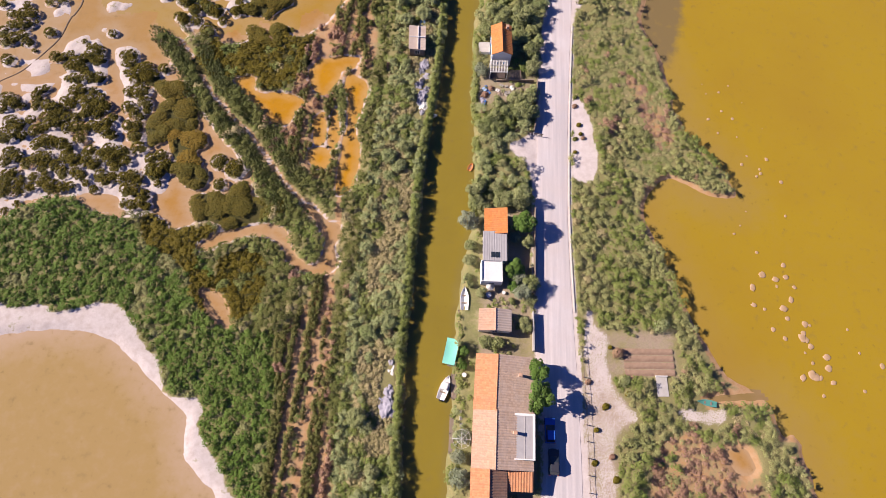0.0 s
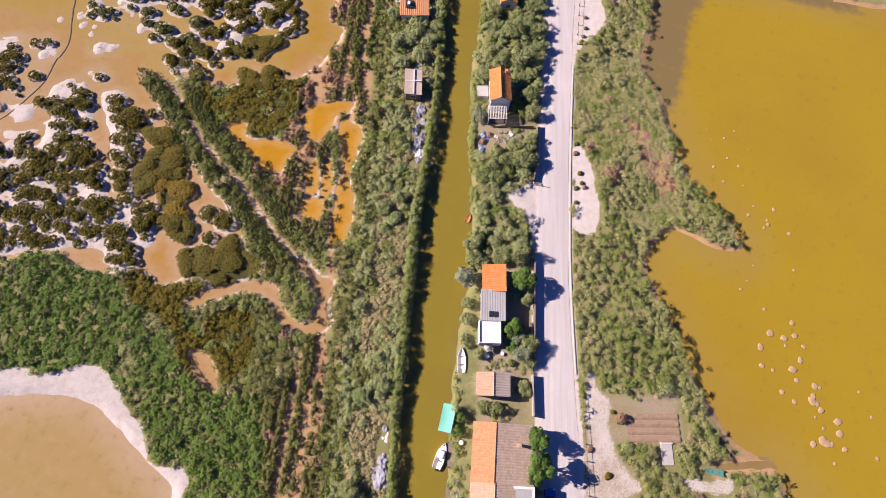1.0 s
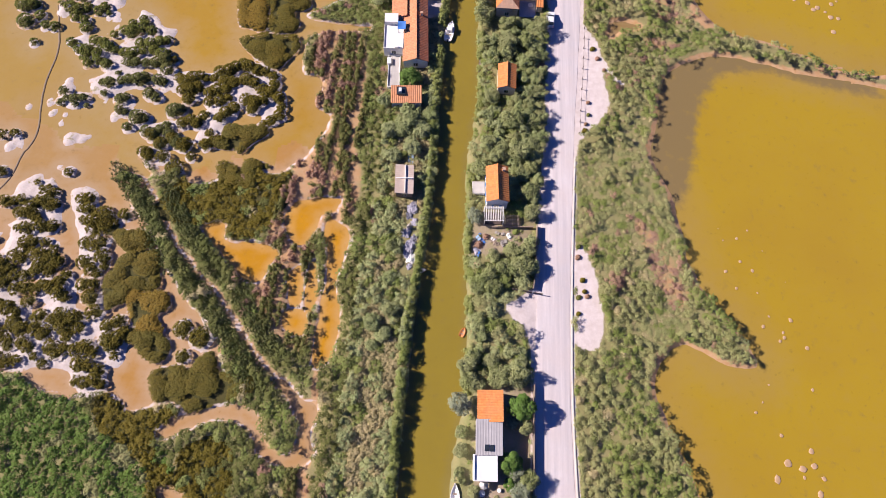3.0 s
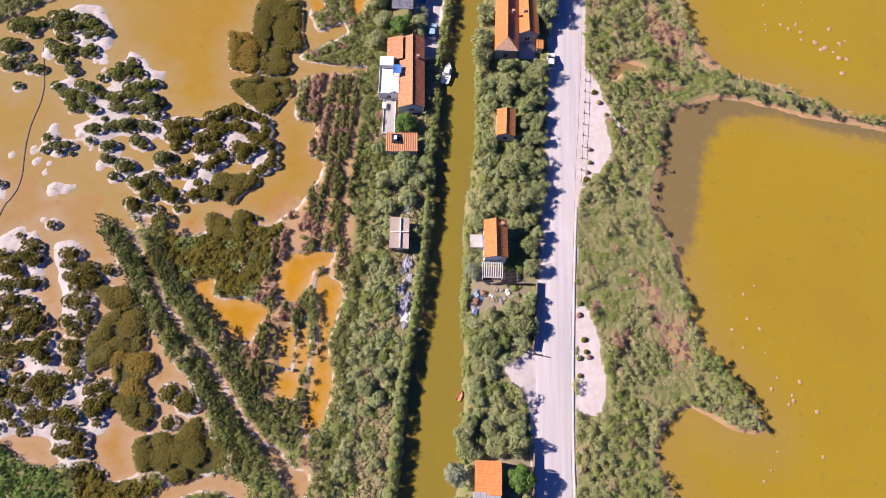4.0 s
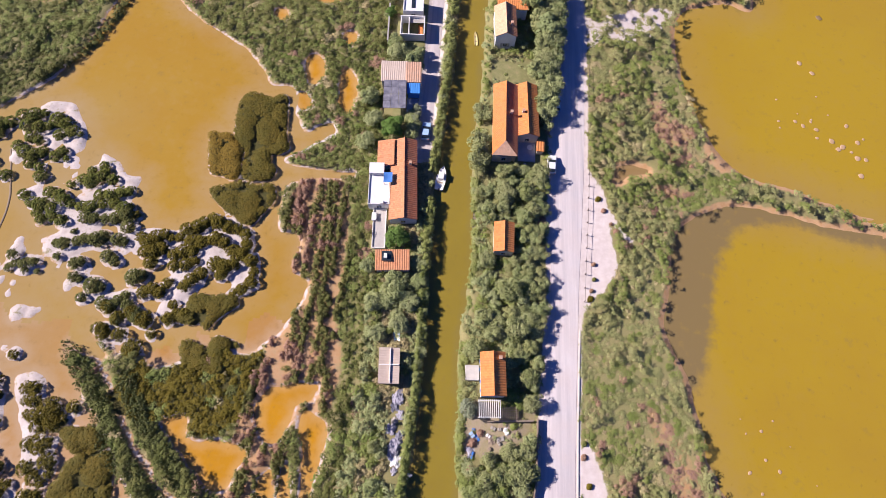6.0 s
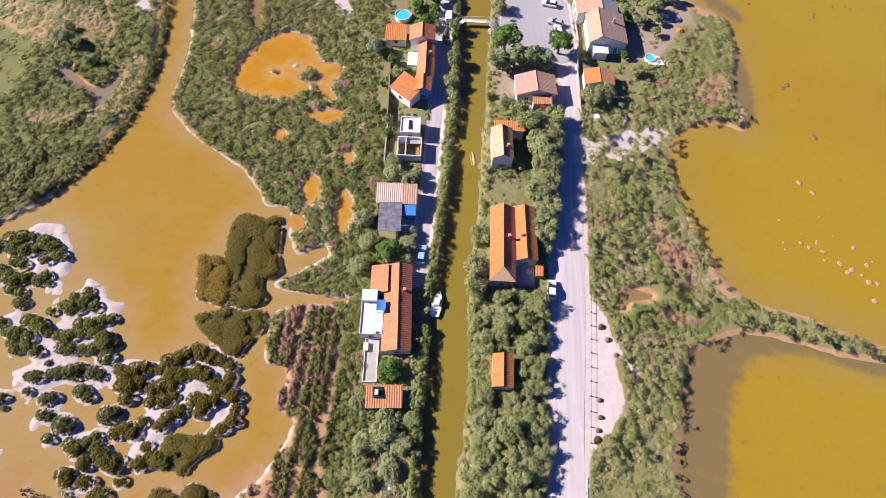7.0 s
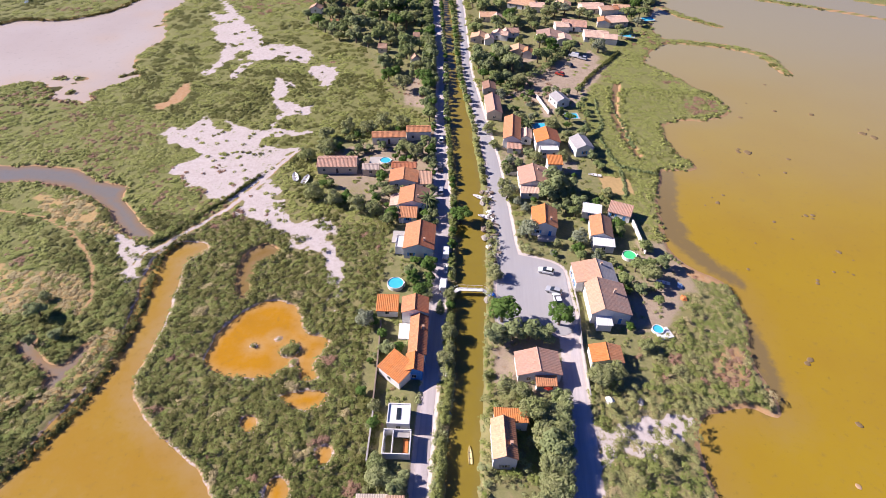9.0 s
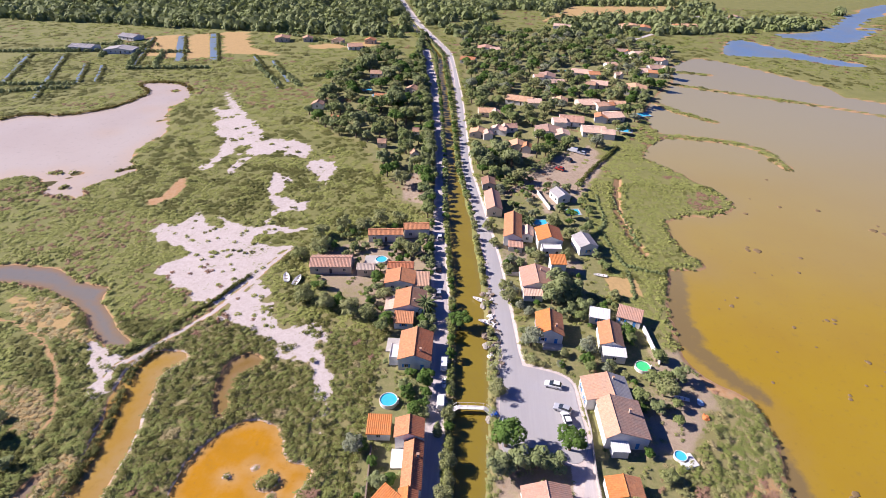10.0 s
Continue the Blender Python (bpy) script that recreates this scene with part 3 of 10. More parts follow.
# straw-coloured dry grass west of the diagonal path
STRAW_A = [(-121.0, 174.4), (-111.4, 173.7), (-102.4, 173.8), (-94.8, 172.3), (-89.2, 165.5), (-88.1, 160.6), (-94.0, 161.1), (-100.5, 162.5), (-103.0, 159.3), (-112.7, 161.4)]
STRAW_B = [(-97.2, 136.9), (-90.1, 137.5), (-83.3, 138.8), (-79.6, 143.8), (-81.3, 151.1), (-80.6, 156.6), (-78.2, 155.8), (-76.3, 153.3), (-76.3, 144.8), (-77.9, 139.2), (-81.4, 135.2), (-95.0, 133.4)]
STRAW_C = [(-126.3, 204.9), (-108.3, 203.8), (-100.5, 194.8), (-92.4, 191.6), (-97.8, 189.3), (-107.1, 191.5), (-118.9, 197.3)]
SALT_FORK = [(-97.1, 189.4), (-93.1, 189.0), (-89.6, 185.5), (-85.5, 184.0), (-80.3, 185.9), (-82.3, 183.3), (-83.8, 181.3), (-81.4, 174.6), (-80.8, 169.9), (-83.6, 172.3), (-86.8, 178.7), (-91.4, 184.2)]
BEACH = [(57.7, 207.2), (58.5, 199.3), (59.6, 193.2), (60.1, 188.5), (61.7, 185.7), (67.4, 184.4), (71.8, 185.1), (69.0, 191.1), (65.2, 198.8), (62.5, 204.5), (60.6, 208.1)]
BEACH_S = [(53.5, 112.4), (57.1, 111.4), (56.4, 108.9), (54.9, 107.3), (56.7, 105.3), (60.5, 103.3), (64.7, 100.8), (60.1, 101.3), (55.9, 102.1), (54.0, 105.7), (53.7, 109.3)]
WHITE_A = [(27.5, 47.6), (30.1, 39.4), (31, 31.5), (29.3, 26.9), (25.4, 29.1), (25.9, 43.2)]
WHITE_B = [(29.4, 99), (31.5, 94.9), (35.5, 87.4), (37.7, 84.1), (35.8, 84.5), (32.8, 88), (33.8, 78.8), (28.7, 72.1), (26.9, 71.5), (27.9, 97)]
WHITE_C = [(27.5, 0.5), (30.6, -3.6), (31.4, -9.5), (33.6, -15.5), (36.6, -18.6), (33.0, -21.6), (32.2, -31), (32, -50), (26, -50), (26.6, -14.8)]
APRON = [(19.5, 38.5), (16.6, 36.6), (11.8, 34.2), (15.4, 30.2), (18.4, 24.5), (20.8, 29.4)]
SALT_N = [(-65.1, 209.7), (-62.0, 218.8), (-56.5, 215.1), (-57.6, 211.0), (-53.2, 207.5), (-47.6, 199.6), (-44.9, 201.0), (-39.0, 202.3), (-33.7, 196.4), (-36.4, 191.9), (-31.6, 184.4), (-28.9, 177.3), (-28.2, 170.0), (-28.5, 166.1), (-31.3, 169.7), (-32.5, 177.0), (-36.4, 183.9), (-40.6, 186.5), (-44.4, 187.1), (-48.8, 194.0), (-53.5, 194.6), (-56.9, 199.9), (-65.4, 201.5), (-65.2, 205.2)]
SALT_FAR = [(-108.7, 243.3), (-104.0, 247.6), (-97.7, 249.1), (-96.3, 257.3), (-91.1, 251.0), (-85.9, 249.6), (-87.4, 258.3), (-83.5, 253.8), (-73.4, 250.9), (-55.4, 250.9), (-58.4, 247.6), (-67.7, 245.8), (-70.2, 241.9), (-65.4, 238.9), (-56.9, 239.1), (-60.4, 229.5), (-62.7, 223.1), (-66.0, 215.6), (-69.4, 209.3), (-75.1, 209.3), (-84.1, 214.4), (-89.1, 217.5), (-93.8, 219.4), (-92.6, 224.6), (-88.6, 231.4), (-93.6, 234.3), (-101.4, 238.6)]
SALT_TOP = [(-141.8, 397.9), (-134.6, 386.3), (-123.3, 370.6), (-112.9, 354.5), (-104.6, 343.5), (-97.1, 331.0), (-97.2, 326.1), (-103.3, 317.2), (-105.1, 305.6), (-108.2, 292.4), (-111.9, 294.2), (-109.9, 308.1), (-113.7, 323.9), (-119.0, 330.3), (-127.8, 348.3), (-136.9, 368.6), (-128.8, 365.2)]
SALT_NW = [(-96.1, 188.6), (-91.8, 190.0), (-86.1, 185.4), (-81.0, 185.8), (-83.8, 181.3), (-81.9, 174.5), (-81.4, 170.8), (-85.5, 176.0), (-90.5, 183.0)]
SALT_E = [(29.5, 141.5), (49, 144), (48.5, 138.4), (39.5, 131.4), (34.8, 132), (29.6, 133)]
REED_BELT = [(-145.2, 3.2), (-92.2, 8.6), (-84.7, 11.8), (-79.4, 15.7), (-72.1, 17.1), (-65.8, 14.3), (-60.8, 13.7), (-55.4, 8.2), (-46.7, 6.5), (-42.3, 3.5), (-40.1, -5.0), (-33.6, -7.2), (-28.7, -8.6), (-26.9, -18.1), (-25.4, -40.1), (-26.5, -51.8), (-37.6, -52.4), (-31.1, -41.2), (-40.1, -24.5), (-48.9, -15.6), (-60.3, -6.3), (-137.5, -11.3)]
ROWS_N = [(-28.8, 66), (-18.2, 67), (-17.2, 49.9), (-23.9, 46.5), (-22.5, 26), (-27, 24), (-33.7, 32), (-33.2, 44.4)]
ROWS_NN = [(-31, 91), (-20, 94), (-17.5, 66), (-28, 66)]
ROWS_S = [(-28.7, -8.9), (-25.9, -4.0), (-22.2, 5.1), (-19.4, 5.3), (-17.3, -17.5), (-15.3, -39.5), (-25.5, -40.1), (-26.9, -18.1)]
PINK_E = [(37.5, 53.4), (41.7, 51.5), (44.9, 44.6), (46.8, 37.9), (43.6, 35.7), (40.1, 44.3)]
PINK_SE = [(40, -22), (50, -22), (58, -30), (60, -50), (36, -50)]
PINK_SHORE = [(60.0, 162.1), (65.7, 163.4), (66.5, 159.1), (64.6, 152.3), (61.4, 150.9), (59.1, 152.6), (58.3, 155.9)]
PINK_NE = [(42.2, 119.3), (44.5, 118.8), (46.7, 114.4), (50.7, 111.5), (51.3, 108.5), (45.9, 106.3), (44.2, 109.2), (42.1, 114.0)]
PINK_MID = [(44.7, 105.6), (49.3, 106.9), (52.7, 104.5), (50.7, 102.6), (45.9, 103.4)]
PINK_LOW = [(41.7, 97.0), (46.0, 97.8), (50.0, 96.5), (48.1, 94.8), (42.9, 94.9)]
CUSHIONS_S1 = [(-99.7, 61.6, 0.82), (-97.4, 59.1, 0.82), (-96.1, 58.9, 0.71), (-94.6, 59.3, 1.17), (-93.0, 59.4, 1.2), (-94.7, 61.8, 0.82), (-89.9, 63.1, 0.94), (-87.4, 63.5, 0.82), (-96.7, 56.3, 0.82), (-95.2, 56.6, 1.05), (-93.7, 56.4, 1.05), (-92.4, 56.5, 0.58), (-91.5, 57.5, 0.35), (-97.8, 54.4, 0.93), (-96.6, 52.0, 1.06), (-95.0, 52.8, 1.2), (-93.4, 53.7, 0.93), (-91.9, 51.9, 0.94), (-87.9, 54.9, 0.93), (-86.7, 54.5, 0.35), (-94.4, 47.1, 1.06), (-84.8, 48.7, 1.05), (-83.9, 48.2, 0.7), (-89.9, 50.1, 0.35), (-82.8, 48.9, 0.71), (-81.4, 49.3, 0.82), (-81.3, 46.5, 0.93), (-79.8, 47.2, 1.47), (-78.5, 46.3, 0.94), (-77.4, 45.4, 0.82), (-80.6, 43.3, 0.59), (-78.9, 43.4, 1.06)]
CUSHIONS_S2 = [(-76.1, 44.0, 1.17), (-74.3, 44.2, 1.06), (-79.8, 53.1, 0.47), (-78.2, 51.9, 0.54), (-77.1, 52.3, 0.47), (-75.8, 51.2, 0.81), (-78.6, 48.9, 0.93), (-77.0, 49.8, 1.34), (-75.8, 48.3, 1.06), (-74.9, 48.8, 0.82), (-70.2, 50.2, 0.94), (-68.7, 50.3, 0.94), (-69.7, 48.1, 0.7), (-68.2, 48.3, 1.06), (-68.8, 45.9, 0.59), (-66.9, 45.7, 1.17), (-65.3, 46.6, 1.88), (-64.1, 44.8, 1.28), (-62.7, 45.5, 0.71), (-66.5, 44.1, 0.94), (-74.3, 55.7, 0.71), (-61.4, 47.6, 0.93), (-85.6, 40.1, 0.71), (-85.8, 38.9, 0.82), (-84.4, 40.9, 0.59), (-85.1, 37.6, 0.93), (-85.4, 36.2, 0.58), (-91.6, 37.5, 1.4), (-89.5, 36.7, 1.05), (-91.8, 35.5, 0.94), (-88.1, 36.2, 0.58), (-82.9, 36.8, 1.05)]
CUSHIONS_S3 = [(-81.4, 35.8, 1.28), (-79.8, 35.4, 0.93), (-82.5, 33.9, 0.93), (-80.8, 34.0, 1.06), (-78.1, 40.6, 1.05), (-77.0, 41.0, 0.94), (-79.6, 37.8, 0.9), (-78.3, 37.2, 0.94), (-78.2, 39.0, 0.94), (-76.4, 38.7, 0.94), (-74.4, 38.1, 1.4), (-72.5, 37.6, 1.41), (-70.9, 37.0, 1.05), (-73.9, 36.1, 1.17), (-71.9, 35.3, 1.0), (-78.0, 34.2, 0.94), (-76.3, 34.3, 0.82), (-74.7, 35.0, 0.94), (-74.6, 40.9, 0.71), (-72.8, 39.9, 0.58), (-67.2, 41.2, 0.94), (-64.9, 41.4, 1.53), (-66.3, 37.4, 1.18), (-64.6, 36.1, 1.05), (-63.1, 38.7, 1.17), (-62.2, 37.0, 0.71), (-63.2, 35.2, 0.71), (-65.2, 33.1, 1.05), (-63.5, 33.3, 0.93), (-63.3, 30.9, 1.18), (-62.0, 28.1, 1.18), (-85.2, 33.0, 0.82), (-68.9, 34.7, 0.82)]
CUSHIONS_S4 = [(-89.0, 32.3, 1.22), (-87.1, 31.8, 0.91), (-89.3, 29.0, 1.32), (-87.3, 29.8, 1.06), (-85.8, 29.5, 0.81), (-83.7, 30.7, 1.06), (-82.4, 31.5, 1.05), (-81.1, 32.0, 0.93), (-79.3, 32.6, 0.93), (-77.0, 31.5, 1.05), (-75.3, 32.0, 1.18), (-73.6, 31.7, 0.94), (-72.4, 32.6, 0.94), (-70.8, 32.3, 1.05), (-69.1, 31.1, 1.17), (-69.8, 33.1, 1.05), (-67.8, 30.6, 0.82), (-74.3, 29.4, 0.93), (-82.3, 27.5, 1.05), (-80.9, 28.3, 1.18), (-79.1, 28.2, 1.1), (-77.3, 27.9, 1.12), (-76.0, 27.1, 1.06), (-86.7, 25.3, 1.18), (-85.1, 24.4, 0.91), (-87.2, 23.3, 1.05), (-82.9, 23.3, 1.05), (-80.8, 24.4, 1.2), (-79.2, 24.6, 1.17), (-79.7, 22.6, 0.91), (-77.1, 23.2, 1.06), (-75.4, 25.1, 1.18), (-73.5, 24.3, 1.17)]
CUSHIONS_S5 = [(-75.3, 21.7, 1.06), (-80.7, 20.4, 0.8), (-78.7, 21.1, 0.58), (-71.4, 27.0, 0.93), (-71.3, 24.5, 1.06), (-69.6, 23.7, 1.05), (-68.6, 26.0, 1.1), (-67.5, 27.3, 1.17), (-66.5, 25.5, 1.41), (-65.1, 26.9, 1.17), (-63.8, 25.0, 0.9), (-65.4, 23.6, 0.93), (-85.5, 19.7, 1.42), (-85.3, 17.3, 1.4), (-82.8, 19.3, 0.91), (-82.6, 17.5, 1.17), (-84.8, 21.0, 0.81), (-80.3, 18.2, 0.93), (-78.4, 19.4, 1.05), (-76.6, 18.5, 1.3), (-74.6, 18.6, 1.0), (-73.0, 18.8, 0.8), (-72.8, 21.9, 0.93), (-71.4, 21.1, 0.91), (-70.2, 19.6, 0.6), (-67.7, 21.6, 1.06), (-66.7, 20.2, 0.91), (-65.3, 21.2, 0.9), (-68.5, 18.5, 0.7), (-82.4, 14.5, 0.58), (-84.1, 12.9, 0.59), (-72.6, 26.6, 0.5)]
CUSHIONS_S6 = [(-63.1, 21.3, 1.01), (-61.6, 21.8, 1.18), (-60.3, 21.1, 0.93), (-62.0, 18.9, 1.18), (-60.3, 18.7, 1.0), (-58.4, 18.0, 0.93), (-61.8, 16.1, 0.8), (-60.1, 15.8, 0.93), (-58.6, 16.4, 1.05), (-57.3, 15.6, 0.71), (-58.8, 25.8, 1.0), (-57.1, 26.8, 1.01), (-58.1, 23.5, 1.17), (-56.4, 23.7, 1.28), (-57.2, 22.1, 0.94), (-55.6, 25.0, 0.82), (-56.3, 20.6, 0.6), (-45.3, 26.2, 1.4), (-41.9, 25.0, 1.52), (-44.4, 21.4, 0.94), (-58.0, 63.3, 1.07), (-60.3, 65.2, 1.07), (-55.7, 64.5, 1.07), (-53.0, 63.4, 1.28), (-56.8, 60.3, 1.07), (-51.2, 60.9, 0.8), (-59.9, 60.4, 1.06), (-61.0, 61.2, 0.93), (-53.8, 57.9, 1.52), (-49.3, 64.0, 0.81), (-47.6, 65.0, 0.71), (-46.0, 64.9, 0.81)]
CUSHIONS_N1 = [(-95.9, 101.1, 1.41), (-94.0, 101.8, 1.75), (-92.3, 101.6, 1.75), (-90.3, 102.5, 1.17), (-91.8, 99.5, 0.94), (-95.5, 95.8, 1.75), (-93.7, 96.0, 1.41), (-91.3, 93.3, 1.05), (-94.0, 91.4, 1.63), (-89.3, 90.7, 0.91), (-87.3, 90.5, 1.05), (-90.6, 86.2, 0.71), (-88.2, 104.2, 1.28), (-86.0, 104.4, 1.53), (-84.0, 105.0, 0.82), (-86.5, 101.8, 1.4), (-84.0, 101.6, 1.3), (-82.3, 102.1, 0.93), (-85.1, 99.3, 1.07), (-83.4, 98.7, 0.94), (-80.9, 103.7, 1.6), (-78.8, 102.7, 1.28), (-77.1, 101.1, 1.3), (-79.3, 100.0, 1.17), (-75.4, 100.5, 0.59), (-87.3, 97.2, 1.06), (-84.9, 95.7, 1.41), (-83.4, 95.4, 1.18), (-83.4, 93.4, 1.18), (-81.4, 92.7, 0.94), (-81.7, 95.9, 1.17), (-78.9, 95.4, 1.05), (-77.8, 96.6, 0.93)]
CUSHIONS_N2 = [(-76.7, 94.9, 0.59), (-80.6, 90.6, 1.17), (-82.5, 86.5, 1.06), (-70.7, 92.5, 0.94), (-68.6, 93.7, 0.93), (-67.8, 92.7, 0.7), (-72.0, 90.6, 1.06), (-70.1, 90.2, 1.41), (-68.3, 91.3, 1.18), (-66.1, 90.8, 1.06), (-74.0, 89.3, 0.82), (-77.5, 87.2, 1.17), (-75.6, 86.6, 1.28), (-74.2, 85.7, 1.17), (-72.9, 85.2, 0.94), (-80.3, 84.9, 1.05), (-78.4, 84.4, 1.41), (-76.0, 83.9, 1.06), (-78.6, 82.8, 1.06), (-67.6, 87.2, 1.17), (-65.6, 87.4, 1.22), (-63.7, 88.2, 1.12), (-62.1, 88.6, 0.94), (-70.4, 84.6, 1.18), (-68.7, 84.8, 1.17), (-66.7, 85.3, 0.9), (-64.3, 85.7, 1.06), (-62.3, 84.7, 1.4), (-61.3, 85.4, 0.71), (-77.6, 81.5, 0.9), (-75.5, 82.2, 1.12), (-73.6, 81.4, 1.05)]
CUSHIONS_N3 = [(-80.5, 74.1, 0.94), (-80.6, 71.5, 0.7), (-79.4, 72.3, 0.71), (-77.8, 72.4, 0.91), (-76.2, 72.7, 0.82), (-75.2, 71.1, 0.47), (-77.4, 71.0, 0.58), (-73.2, 76.9, 0.71), (-71.7, 76.8, 1.1), (-69.3, 77.5, 0.9), (-67.9, 78.0, 1.05), (-65.8, 78.1, 1.32), (-64.9, 78.8, 1.06), (-70.7, 79.4, 0.47), (-72.2, 74.2, 0.71), (-69.2, 82.4, 1.18), (-67.5, 82.3, 1.06), (-65.2, 82.4, 1.0), (-63.4, 82.8, 1.17), (-61.5, 83.7, 1.28), (-60.6, 81.1, 1.22), (-61.9, 78.4, 1.12), (-60.7, 77.8, 0.82), (-68.5, 73.1, 1.06), (-67.5, 73.5, 0.93), (-68.1, 70.5, 0.91), (-66.8, 70.2, 0.6), (-63.0, 74.9, 1.17), (-61.4, 74.0, 0.9), (-64.1, 69.1, 1.4), (-62.6, 68.9, 0.8), (-65.7, 66.7, 0.82)]
CUSHIONS_N4 = [(-56.9, 71.2, 1.52), (-55.8, 71.6, 1.0), (-61.5, 66.0, 1.12), (-59.9, 65.5, 1.01), (-58.7, 66.6, 0.9), (-57.6, 67.5, 0.8), (-56.7, 65.7, 1.05), (-58.0, 63.1, 1.05), (-54.7, 64.1, 1.32), (-53.0, 62.7, 0.81), (-60.2, 61.2, 1.0), (-59.8, 83.8, 0.71), (-57.6, 79.1, 1.01), (-55.9, 78.2, 1.41), (-54.5, 79.3, 1.3), (-53.2, 79.9, 1.05), (-56.3, 76.2, 1.1), (-54.7, 76.4, 1.4), (-53.1, 77.1, 1.18), (-51.9, 79.5, 0.81), (-54.7, 74.1, 1.17), (-50.2, 79.6, 0.9), (-49.2, 81.3, 1.28), (-47.5, 82.0, 1.28), (-46.3, 83.0, 1.17), (-44.8, 84.0, 1.05), (-47.8, 78.8, 1.4), (-46.1, 78.9, 1.3), (-49.1, 76.8, 1.28), (-50.6, 76.0, 1.06), (-50.2, 73.8, 1.0), (-48.0, 74.3, 1.18), (-46.5, 75.0, 0.82)]
CUSHIONS_N5 = [(-47.2, 76.9, 1.06), (-43.4, 83.0, 1.3), (-41.6, 82.5, 1.18), (-39.8, 82.0, 1.05), (-37.9, 81.0, 1.05), (-37.3, 78.9, 1.06), (-43.4, 79.7, 1.4), (-41.6, 79.0, 1.1), (-39.6, 77.4, 1.28), (-37.8, 76.9, 1.17), (-35.9, 75.8, 1.18), (-35.0, 73.6, 0.91), (-35.2, 71.5, 1.06), (-36.6, 70.2, 1.05), (-38.2, 69.5, 0.7), (-42.5, 74.7, 1.3), (-40.7, 74.2, 1.41), (-39.1, 74.9, 1.17), (-41.0, 72.7, 1.06), (-44.9, 72.7, 1.17), (-46.3, 71.3, 1.18), (-47.2, 70.0, 1.1), (-50.6, 70.4, 1.01), (-54.5, 68.3, 1.12), (-53.0, 69.0, 1.22), (-51.5, 68.5, 1.06), (-48.6, 66.5, 0.8), (-48.6, 63.7, 1.06)]
BARE_SPOTS = [(-83.0, 71.2, 1.0), (-81.7, 68.8, 1.01), (-78.8, 68.4, 0.61), (-78.8, 66.6, 0.61), (-76.8, 63.4, 1.41), (-74.1, 63.6, 0.9), (-72.7, 64.3, 0.58), (-87.0, 69.9, 0.81), (-71.6, 72.2, 0.6), (-74.3, 71.8, 0.47), (-80.3, 77.0, 0.93), (-80.3, 75.1, 1.4), (-73.7, 75.6, 1.65), (-66.6, 72.1, 0.94), (-77.6, 71.6, 1.87), (-90.6, 86.2, 1.06), (-79.9, 72.0, 1.22), (-65.7, 66.7, 1.28), (-69.1, 69.1, 1.18), (-91.0, 93.1, 1.22), (-76.3, 63.4, 1.75), (-73.9, 63.6, 1.18), (-74.5, 56.3, 1.41), (-76.5, 56.9, 0.71), (-87.5, 60.6, 1.18)]
MAT_A = [(-61.2, 31.0), (-61.6, 34.3), (-60.2, 36.5), (-60.4, 38.5), (-58.4, 40.0), (-55.1, 41.0), (-53.3, 40.8), (-52.0, 38.5), (-51.3, 35.1), (-51.7, 33.1), (-55.6, 32.5), (-56.3, 30.7), (-58.4, 29.9), (-60.2, 28.8)]
MAT_B = [(-56.6, 32.0), (-51.6, 32.8), (-49.2, 32.6), (-48.4, 30.0), (-49.9, 28.6), (-48.3, 26.1), (-50.0, 25.4), (-53.0, 25.8), (-55.0, 27.3)]
MAT_C = [(-55.3, 26.3), (-53.0, 25.8), (-50.2, 26.0), (-47.0, 24.3), (-46.9, 21.2), (-48.4, 20.3), (-50.9, 21.3), (-53.5, 23.2), (-55.0, 23.8)]
MAT_D = [(-49.6, 18.0), (-48.2, 19.3), (-43.9, 20.2), (-42.6, 19.1), (-41.5, 22.2), (-38.8, 22.4), (-37.7, 19.4), (-37.0, 18.9), (-31.5, 19.2), (-30.6, 16.9), (-33.0, 14.9), (-37.2, 13.5), (-40.1, 11.7), (-41.8, 12.0), (-43.1, 13.0), (-47.0, 13.4), (-48.4, 15.0)]
MAT_E = [(-63.4, 43.9), (-60.7, 44.8), (-56.4, 44.4), (-54.3, 41.7), (-58.5, 40.2), (-61.8, 41.6)]
MAT_F = [(-44.0, 102.5), (-44.8, 110.7), (-42.2, 113.6), (-38.2, 112.3), (-35.2, 113.0), (-33.4, 104.8), (-32.5, 100.7), (-34.3, 99.1), (-36.2, 99.4), (-35.9, 97.3), (-34.5, 96.0), (-35.3, 93.8), (-38.7, 92.6), (-41.0, 93.4), (-41.5, 99.0)]
MAT_G = [(-49.0, 99.9), (-48.9, 102.8), (-44.2, 102.5), (-41.9, 99.0), (-41.6, 93.5), (-44.7, 93.1), (-47.9, 94.3)]
MAT_H = [(-47.3, 90.8), (-43.3, 91.9), (-41.1, 92.8), (-38.6, 91.7), (-35.2, 92.8), (-34.1, 89.7), (-35.3, 86.3), (-37.7, 83.2), (-40.8, 84.5), (-44.9, 87.6)]
MAT_I = [(-47.5, 63.8), (-48.3, 65.1), (-45.8, 65.9), (-43.8, 67.2), (-42.5, 68.9), (-40.8, 68.7), (-38.9, 67.6), (-36.9, 67.4), (-38.1, 65.9), (-41.5, 63.8), (-44.6, 63.0)]
MAT_J = [(-46.0, 66.4), (-45.1, 68.6), (-37.5, 69.2), (-37.5, 66.6), (-39.4, 65.5), (-40.9, 62.8), (-42.9, 63.4), (-45.0, 64.4)]
MAT_K = [(-45.3, 59.3), (-43.6, 60.4), (-41.0, 59.4), (-40.0, 57.5), (-40.4, 57.9), (-39.5, 61.7), (-35.5, 60.1), (-35.0, 58.9), (-37.1, 58.5), (-37.1, 54.7), (-40.9, 55.1), (-44.0, 55.2)]
